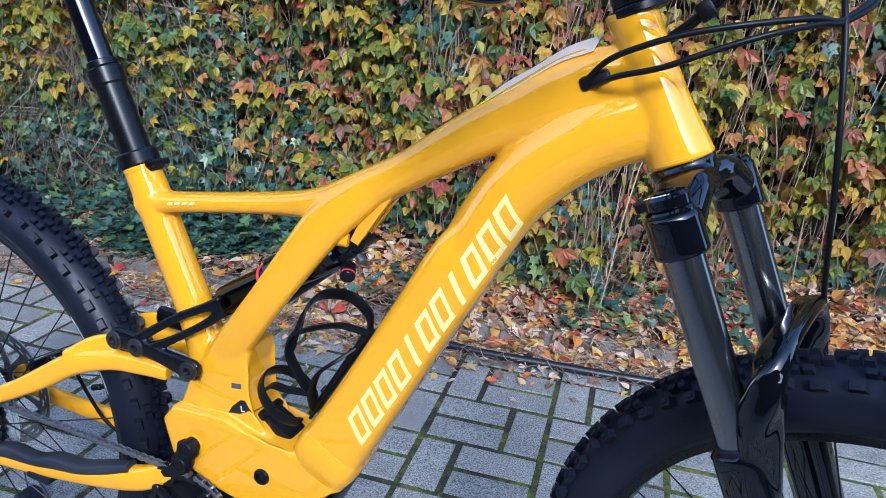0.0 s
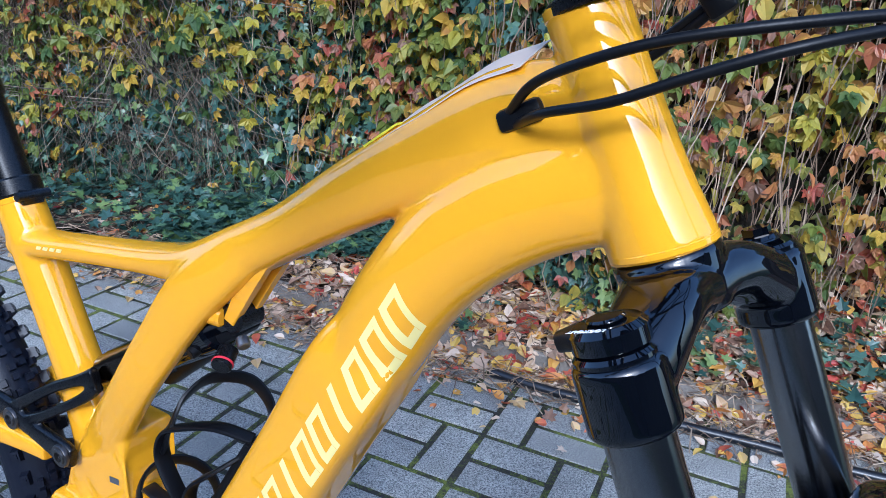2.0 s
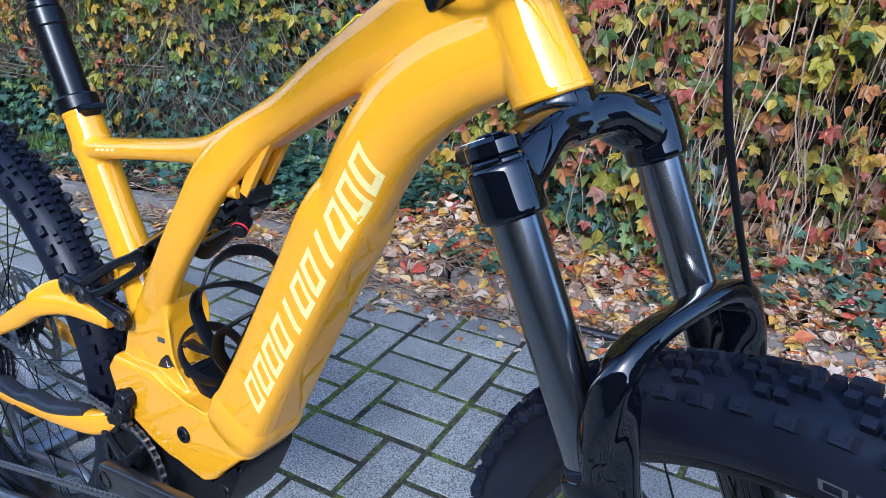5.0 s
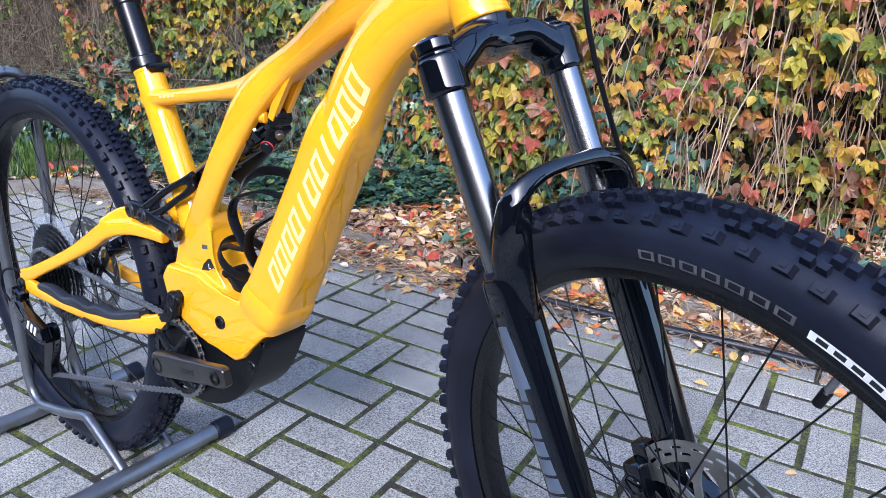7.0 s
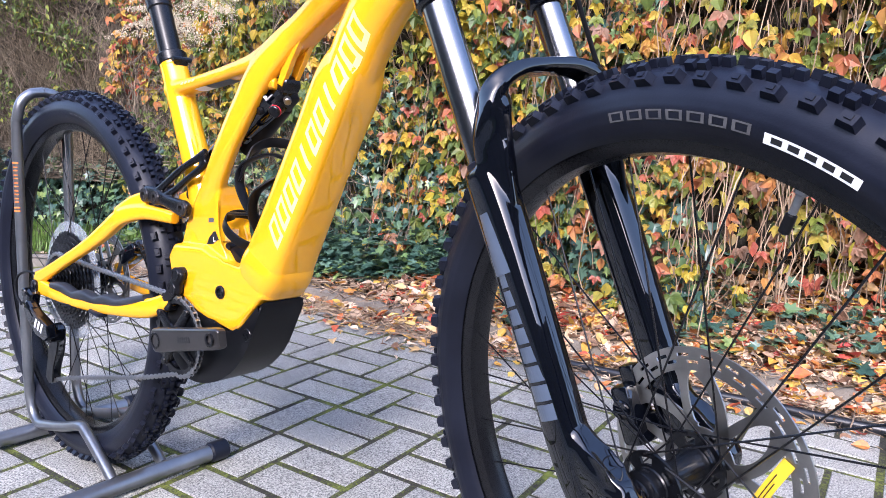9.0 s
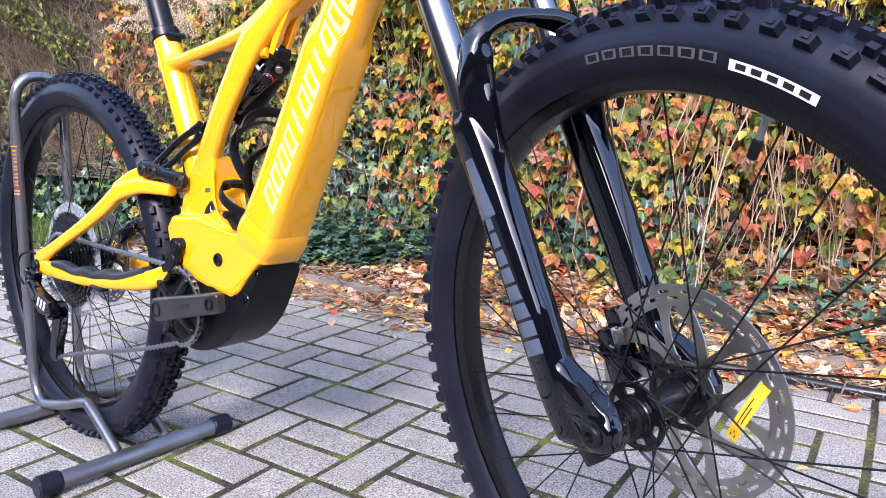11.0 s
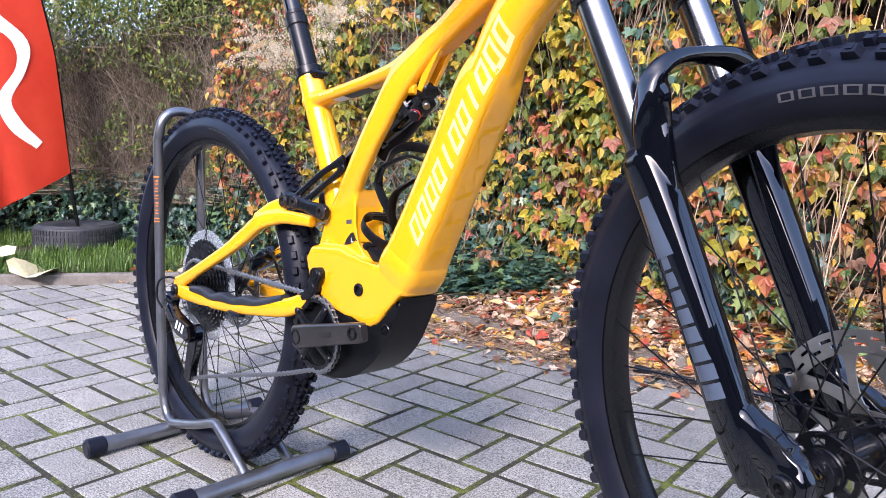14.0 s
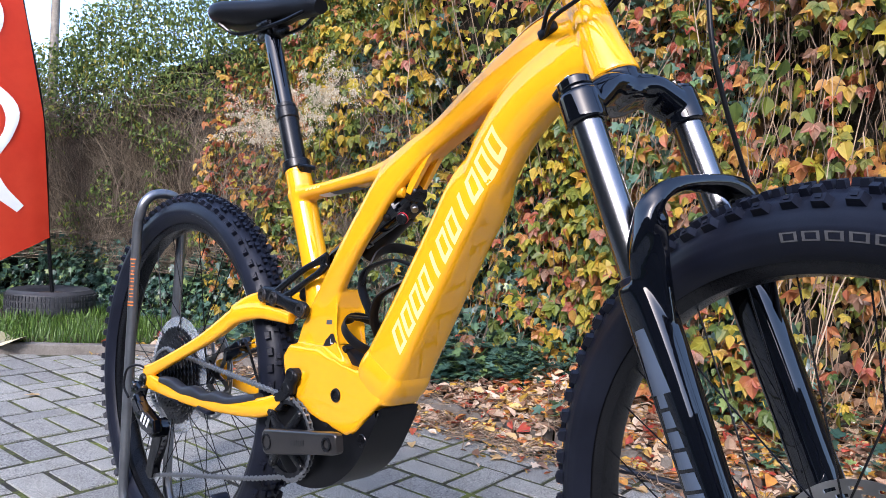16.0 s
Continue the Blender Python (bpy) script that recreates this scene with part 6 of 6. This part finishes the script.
# leaf litter on the bank and over the kerb; the hose lies clear of it
HOSE_LINE = [(-0.14, 1.245), (0.0, 1.252), (0.156, 1.278), (0.356, 1.310), (0.56, 1.350), (0.80, 1.385), (1.2, 1.50), (1.9, 1.68), (2.8, 1.86)]
x = rng.uniform(-2.6, 2.8, 20000)
off = rng.gamma(2.0, 0.12, len(x)) - 0.10
y = np.interp(x, *zip(*KERB_LINE)) + off
dens = np.interp(x, [-2.6, -1.2, -0.7, -0.1, 0.3, 2.8], [0.10, 0.13, 0.70, 1.0, 1.0, 1.0])
keep = (rng.random(len(x)) < dens) & (off < 0.55) & ((np.abs(off - 0.02) > 0.045) | (rng.random(len(x)) < 0.35))
keep &= (x < -0.18) | (np.abs(y - np.interp(x, *zip(*HOSE_LINE))) > 0.034)
x, y, off = x[keep], y[keep], off[keep]
n = len(x)
zb = np.where(off > 0.03, bank_z(x, off), np.where(off > -0.02, 0.05, 0.006)) + rng.uniform(0.0, 0.02, n)
half = rng.random(n) < 0.75
P = np.stack([x, y, zb], -1)
for sel, shape, nm in ((half, LANCE_SHAPE, "fallen_leaf_litter"), (~half, IVY_SHAPE, "fallen_leaf_litter")):
    k = sel.sum()
    scatter(nm, shape, P[sel], rng.uniform(0.022, 0.056, k), rng.uniform(0, 6.28, k), rng.normal(0, 0.45, k), rng.normal(0, 0.45, k), LITTER, "beige, orange and red fallen leaves under the hedge", "leaf litter")
# thin spill of leaves on the paving's edge
x = rng.uniform(-2.2, 1.6, 2300)
off = -np.abs(rng.normal(0, 0.11, len(x))) - 0.01
keep = ((off > -0.09) | (off < -0.20) | (x < -0.2) | (rng.random(len(x)) < 0.35)) & (rng.random(len(x)) < np.interp(x, [-2.2, -1.2, 0.0, 1.6], [0.25, 0.9, 1.0, 0.8]))
x, off = x[keep], off[keep]
y = np.interp(x, *zip(*KERB_LINE)) + off
keep = (x < -0.18) | (np.abs(y - np.interp(x, *zip(*HOSE_LINE))) > 0.034)
x, y = x[keep], y[keep]
n = len(x)
P = np.stack([x, y, rng.uniform(0.004, 0.014, n)], -1)
half = rng.random(n) < 0.85
for sel, shape in ((half, LANCE_SHAPE), (~half, IVY_SHAPE)):
    k = sel.sum()
    scatter("fallen_leaf_litter", shape, P[sel], rng.uniform(0.014, 0.042, k), rng.uniform(0, 6.28, k), rng.normal(0, 0.3, k), rng.normal(0, 0.3, k), LITTER, "beige, orange and red fallen leaves on the edge of the paving", "leaf litter")
# twigs and dead stems on the litter
paths, rad = [], []
for _ in range(2200):
    a = rng.uniform(-2.4, 2.6)
    o = rng.gamma(2.0, 0.11) - 0.20
    b = np.interp(a, *zip(*KERB_LINE)) + o
    th = rng.uniform(0, 3.14)
    l = rng.uniform(0.06, 0.26)
    s_ = np.linspace(-l / 2, l / 2, 5)
    zz = (bank_z(a, o) + 0.005 if o > -0.02 else 0.006) + np.abs(rng.normal(0.008, 0.012, 5))
    paths.append(np.stack([a + s_ * math.cos(th) + rng.normal(0, 0.006, 5), b + s_ * math.sin(th) + rng.normal(0, 0.006, 5), zz], -1))
    rad.append(rng.uniform(0.0008, 0.0022))
strands("dead_twigs", paths, rad, VINE, "dead brown twigs among the fallen leaves", "twigs")
# young ivy creeping over the litter
x = np.concatenate([rng.uniform(-2.4, 2.6, 4200), rng.uniform(-1.5, -0.70, 3400)])
off = rng.uniform(0.0, 0.42, len(x))
y = np.interp(x, *zip(*KERB_LINE)) + off
f = field(x, y, 3.2, 5.0)
keep = (f > np.interp(x, [-0.85, -0.55, 0.5], [-0.22, 0.10, 0.08])) & (rng.random(len(x)) < 0.75)
x, y, off = x[keep], y[keep], off[keep]
n = len(x)
scatter("ground_ivy", IVY_SHAPE, np.stack([x, y, bank_z(x, off) + 0.015 + rng.gamma(1.5, 0.025, n)], -1), rng.uniform(0.026, 0.055, n), rng.uniform(0, 6.28, n), rng.normal(0.1, 0.35, n), rng.normal(0, 0.3, n), IVY, "young ivy creeping over the leaf litter", "ivy")

# grass strip by the far kerb
x = rng.uniform(-4.9, -2.3, 26000)
y = rng.uniform(-0.6, 1.4, len(x))
f = field(x, y, 4.0, 35.0)
keep = (y > np.interp(x, *zip(*KERB_LINE)) + 0.10) & (y < np.interp(x, hx, hy) - 0.05) & (f > -0.28)
x, y = x[keep], y[keep]
n = len(x)
BLADE = (np.array([(-0.05, 0, 0), (0.05, 0, 0), (0.03, 0.6, 0.02), (-0.03, 0.6, 0.02), (0.0, 1.0, 0.10)]), [(0, 1, 2), (0, 2, 3), (3, 2, 4)])
scatter("grass", BLADE, np.stack([x, y, np.full(n, 0.03)], -1), rng.uniform(0.02, 0.085, n), rng.uniform(0, 6.28, n), rng.normal(0.95, 0.4, n), rng.normal(0, 0.2, n), GRASS, "green grass strip behind the far kerb", "grass")

# ---- garden hose along the kerb ----
bm = bmesh.new()
wire(bm, [(a, b, 0.014) for a, b in HOSE_LINE], 0.0132, 16)
tagged(part("garden_hose", bm, HOSE), "black plastic hose lying on the paving along the kerb", "hose")

# ---- far corner: flag in a tyre base ----
base_t = thing("tyre_base", "old car tyre lying flat in the grass as a flag base", "tyre", pose(-3.78, 0.735, 0.035) @ Matrix.Diagonal((0.83, 0.83, 0.86, 1)))
bm = bmesh.new()
prof = [(0.10, 0.0), (0.27, 0.0), (0.29, 0.015), (0.295, 0.05), (0.295, 0.12), (0.288, 0.155), (0.26, 0.175), (0.17, 0.165), (0.10, 0.14)]
revolve(bm, [(r_, z_) for r_, z_ in prof], 72)
for i in range(72):
    a = 2 * math.pi * i / 72
    for zz in (0.04, 0.085, 0.13):
        c = Vector((0.297 * math.cos(a), zz, 0.297 * math.sin(a)))
        box(bm, c, (0.008, 0.030, 0.016), Matrix.Rotation(-a, 4, 'Y'))
bm.transform(Matrix.Rotation(radians(90), 4, 'X'))
part("tyre", bm, surf("dusty_old_rubber", (0.022, 0.023, 0.027), (0.045, 0.046, 0.050), 18.0, 0.6), base_t, smooth=False)
bm = bmesh.new()
bar(bm, (0, 0, 0.01), (0, 0, 0.145), 0.105, 32)
part("tyre_filling", bm, SOIL, base_t)
def flag_point(ye, width, zt, f, u):
    drop = -0.21 * u * max(0.0, 1.0 - 2.2 * f)
    wave = 0.030 * math.sin(u * 6 + f * 2.5) * u + 0.015 * math.sin(u * 12 + f * 6) * u
    return (-3.73 + wave + 0.06 * u, ye - width * u, zt + drop)


flag = thing("beach_flag", "red cloth beach flag with white lettering on a black pole", "flag")
POLE = [(-3.75, 0.735, 0.12), (-3.75, 0.70, 0.46), (-3.75, 0.64, 1.20), (-3.75, 0.53, 1.75), (-3.76, 0.38, 2.4), (-3.80, 0.10, 2.9), (-3.85, -0.20, 3.05)]
bm = bmesh.new()
wire(bm, POLE, 0.011, 12)
part("flag_pole", bm, MATT, flag, "thin black pole")
bm = bmesh.new()
g = []
for i in range(40):
    f = i / 39
    zt = 0.50 + 2.4 * f
    ye = np.interp(zt, [p[2] for p in POLE], [p[1] for p in POLE])
    width = float(np.interp(f, [0.0, 0.12, 0.3, 0.7, 1.0], [0.40, 0.46, 0.50, 0.46, 0.25]))
    row = []
    for j in range(15):
        u = j / 14
        row.append(bm.verts.new(flag_point(ye, width, zt, f, u)))
    g.append(row)
for a, b in zip(g, g[1:]):
    for j in range(14):
        bm.faces.new((a[j], a[j + 1], b[j + 1], b[j]))
bmesh.ops.solidify(bm, geom=list(bm.faces), thickness=0.002)
cloth = part("flag_cloth", bm, FLAGRED, flag, "bright red cloth")
# the flag's print as one plain winding band
bm = bmesh.new()
rows = []
for k in range(15):
    zt = 0.72 + 0.135 * k
    f = (zt - 0.5) / 2.4
    width = float(np.interp(f, [0.0, 0.12, 0.3, 0.7, 1.0], [0.40, 0.46, 0.50, 0.46, 0.25]))
    p = flag_point(float(np.interp(zt, [q[2] for q in POLE], [q[1] for q in POLE])), width, zt, f, (0.34, 0.56, 0.62, 0.40)[k % 4])
    rows.append((p[0] + 0.0045, p[1], p[2], 0.026 + 0.014 * ((k * 5) % 3) / 2, 0.0015))
tube(bm, rows, 8, 4.0, side=(1, 0, 0), per=5)
part("flag_print", bm, WHITE, cloth, "white winding print")

# dark bin and grey cover beyond the flag
bin_ = thing("wheeled_bin", "black plastic wheeled bin half hidden behind the flag", "bin", pose(-4.75, 0.10, 0.0, 0, 0, 25))
bm = bmesh.new()
loft(bm, [[Vector((sx * a, sy * a, z_)) for sx, sy in ((-0.27, -0.27), (0.27, -0.27), (0.27, 0.27), (-0.27, 0.27))] for z_, a in ((0.05, 0.80), (0.95, 1.0))])
bmesh.ops.bevel(bm, geom=list(bm.edges), offset=0.02, segments=2, affect='EDGES')
part("bin_body", bm, PLASTIC, bin_, smooth=False)
bm = bmesh.new()
box(bm, (0, 0, 0.985), (0.60, 0.60, 0.06), None, 0.015)
part("bin_lid", bm, PLASTIC, bin_, smooth=False)
for s in (-1, 1):
    bm = bmesh.new()
    bar(bm, (-0.22, s * 0.20, 0.10), (-0.22, s * 0.26, 0.10), 0.10, 24, bev=0.01)
    part("bin_wheel", bm, RUBBER, bin_)
bm = bmesh.new()
g = []
for i in range(16):
    f = i / 15
    row = []
    for j in range(10):
        u = j / 9
        row.append(bm.verts.new((-4.30 + 0.05 * math.sin(f * 9 + u * 2) - 0.1 * u, 0.02 + 0.34 * f, 0.04 + 0.52 * u * (1 - 0.25 * f))))
    g.append(row)
for a, b in zip(g, g[1:]):
    for j in range(9):
        bm.faces.new((a[j], b[j], b[j + 1], a[j + 1]))
bmesh.ops.solidify(bm, geom=list(bm.faces), thickness=0.004)
tagged(part("grey_tarpaulin", bm, surf("grey_tarpaulin_cloth", (0.16, 0.17, 0.21), (0.24, 0.25, 0.29), 4, 0.7)), "grey tarpaulin draped in folds behind the flag", "tarpaulin")

# ---- pole and roof far behind the hedge ----
pole = thing("utility_pole", "weathered concrete utility pole far behind the hedge", "pole", pose(-16.5, 4.4, 0))
bm = bmesh.new()
bar(bm, (0, 0, 0), (0, 0, 5.9), 0.12, 12, 0.08)
part("mast", bm, KERB, pole)
bm = bmesh.new()
box(bm, (0, 0, 5.6), (0.08, 0.5, 0.06))
part("cross_arm", bm, KERB, pole)
house = thing("distant_house", "pale rendered house with a plain roof edge beyond the hedge", "house", pose(-12.5, 13.5, 0, 0, 0, 40))
RENDER = surf("pale_render", (0.55, 0.50, 0.42), (0.62, 0.57, 0.49), 2.0, 0.9)
bm = bmesh.new()
box(bm, (0, 0, 3.1), (7.0, 6.0, 6.2))
part("house_wall", bm, RENDER, house, smooth=False)
bm = bmesh.new()
prism(bm, [(-3.9, 6.1), (3.9, 6.1), (3.9, 6.35), (0, 8.2), (-3.9, 6.35)], -3.3, 3.3)
part("house_roof", bm, surf("grey_roof_sheet", (0.30, 0.30, 0.30), (0.38, 0.38, 0.38), 2.0, 0.7), house, smooth=False)

# ---- kerb stones ----
kerb = thing("kerb", "low weathered concrete edging stones half buried in leaves", "kerb", kind="structure")
stone = bpy.data.meshes.new("kerb_stone")
sb = bmesh.new()
box(sb, (0, 0, 0), (0.985, 0.055, 0.16), None, 0.006)
sb.to_mesh(stone)
sb.free()
stone.materials.append(KERB)
run_pts = [Vector((x_, along(KERB_LINE, x_), 0)) for x_ in np.linspace(-7.4, 4.9, 500)]
start = run_pts[0]
for p in run_pts[1:]:
    if (p - start).length >= 1.0:
        mid, d = (p + start) / 2, p - start
        o = new("kerb_stone", stone)
        o.parent = kerb
        o.matrix_basis = Matrix.Translation((mid.x, mid.y + 0.02, -0.028 + 0.004 * math.sin(mid.x * 3))) @ Matrix.Rotation(math.atan2(d.y, d.x), 4, 'Z')
        start = p

# ---- paving: bed with moss, stones in courses of two flat and one upright ----
bm = bmesh.new()
edge = [(x_, along(KERB_LINE, x_) + 0.02) for x_ in np.linspace(-6.8, 4.0, 60)]
vs = [bm.verts.new((x_, y_, -0.0035)) for x_, y_ in edge]
vb = [bm.verts.new((x_, -3.5, -0.0035)) for x_, y_ in edge]
for i in range(len(edge) - 1):
    bm.faces.new((vb[i], vb[i + 1], vs[i + 1], vs[i]))
pavement = tagged(part("pavement", bm, JOINT, smooth=False), "grey concrete block paving with mossy joints", "paving", kind="structure")
U, Q, GAP = 0.0985, 0.1032, 0.0150
ORIGIN, TURN_ = Vector((-0.103, 0.7746, 0)), radians(6.75)


def paver_mesh(name, lx, ly):
    me = bpy.data.meshes.new(name)
    sb = bmesh.new()
    h0, h1 = -0.03, 0.0
    c = 0.0032
    rings = [[Vector((sx * (lx / 2 - i_), sy * (ly / 2 - i_), z_)) for sx, sy in ((-1, -1), (1, -1), (1, 1), (-1, 1))] for z_, i_ in ((h0, 0), (h1 - 0.003, 0), (h1 - 0.0008, 0.0012), (h1, c))]
    loft(sb, rings)
    bmesh.ops.recalc_face_normals(sb, faces=sb.faces)
    sb.to_mesh(me)
    sb.free()
    me.materials.append(PAVER)
    return me


FLAT, UPRIGHT = paver_mesh("paver", 2 * U - GAP, Q - GAP), paver_mesh("paver", U - GAP, 2 * Q - GAP)
rg = random.Random(5)
near, far_v, far_f = [], [], []
rot = Matrix.Rotation(TURN_, 4, 'Z')
for course in range(-26, 8):
    shift = 0 if course % 2 == 0 else 1
    for k in range(-24, 14):
        u0 = 3 * k + shift
        q0 = 2 * course
        for cu, cq, me in ((u0 + 0.5, q0 + 1.0, UPRIGHT), (u0 + 2.0, q0 + 0.5, FLAT), (u0 + 2.0, q0 + 1.5, FLAT)):
            c = ORIGIN + rot @ Vector((cu * U, cq * Q, 0))
            if not -6.8 < c.x < 4.0 or c.y > along(KERB_LINE, c.x) - 0.03 or c.y < -3.5:
                continue
            m = Matrix.Translation((c.x + rg.uniform(-0.0015, 0.0015), c.y + rg.uniform(-0.0015, 0.0015), rg.uniform(-0.0025, 0.0015))) @ rot @ Euler((rg.gauss(0, 0.006), rg.gauss(0, 0.006), rg.gauss(0, 0.006))).to_matrix().to_4x4()
            near.append(((c - Vector((-0.15, 0.55, 0))).length, me, m))
near.sort(key=lambda a: a[0])
for d, me, m in near[:300]:
    o = new("paver", me)
    o.parent, o.matrix_basis = pavement, m
for d, me, m in near[300:]:
    b0 = len(far_v)
    far_v += [tuple(m @ v.co) for v in me.vertices]
    far_f += [tuple(b0 + i for i in p.vertices) for p in me.polygons]
me = bpy.data.meshes.new("outer_pavers")
me.from_pydata(far_v, [], far_f)
me.materials.append(PAVER)
o = tagged(new("outer_pavers", me), "", "", kind="stuff")
o.parent = pavement

# ---- single fallen leaves on the paving ----
kinds = []
for nm, shape, s_ in (("fallen_leaf", LANCE_SHAPE, 0.045), ("fallen_leaf", IVY_SHAPE, 0.05), ("fallen_leaf", LANCE_SHAPE, 0.03)):
    me = bpy.data.meshes.new(nm)
    me.from_pydata((shape[0] * s_).tolist(), [], shape[1])
    me.materials.append(LITTER)
    kinds.append(me)
LEAF_COL = surf("dry_leaf_beige", (0.50, 0.44, 0.22), (0.66, 0.60, 0.38), 40, 0.7)
for i in range(70):
    x_ = rg.uniform(-2.2, 1.6)
    y_ = along(KERB_LINE, x_) - abs(rg.gauss(0, 0.16)) - 0.02 if i < 62 else rg.uniform(0.1, 1.0)
    o = tagged(new("fallen_leaf", kinds[i % 3]), "dry fallen leaf lying on the paving", "leaf", "fallen leaves on the paving")
    o.matrix_basis = pose(x_, y_, 0.006, rg.uniform(-12, 12), rg.uniform(-12, 12), rg.uniform(0, 360))
big = bpy.data.meshes.new("fallen_leaf")
BIG_SHAPE = leaf_shape([(0.0, -0.05), (0.30, -0.14), (0.52, 0.10), (0.50, 0.36), (0.36, 0.52), (0.20, 0.72), (0.0, 0.86), (-0.22, 0.70), (-0.40, 0.50), (-0.52, 0.30), (-0.50, 0.06), (-0.28, -0.15)], 0.30, 0.35)
big.from_pydata((BIG_SHAPE[0] * 0.22 * np.array([1, 1, 1.6])).tolist(), [], BIG_SHAPE[1])
big.materials.append(LEAF_COL)
for x_, y_, z_, r_ in ((-2.78, 0.20, 0.045, 40), (-3.15, 0.16, 0.10, 120)):
    o = tagged(new("fallen_leaf", big), "large pale dry leaf lying by the far kerb", "leaf")
    o.matrix_basis = pose(x_, y_, z_, 18, 10, r_)
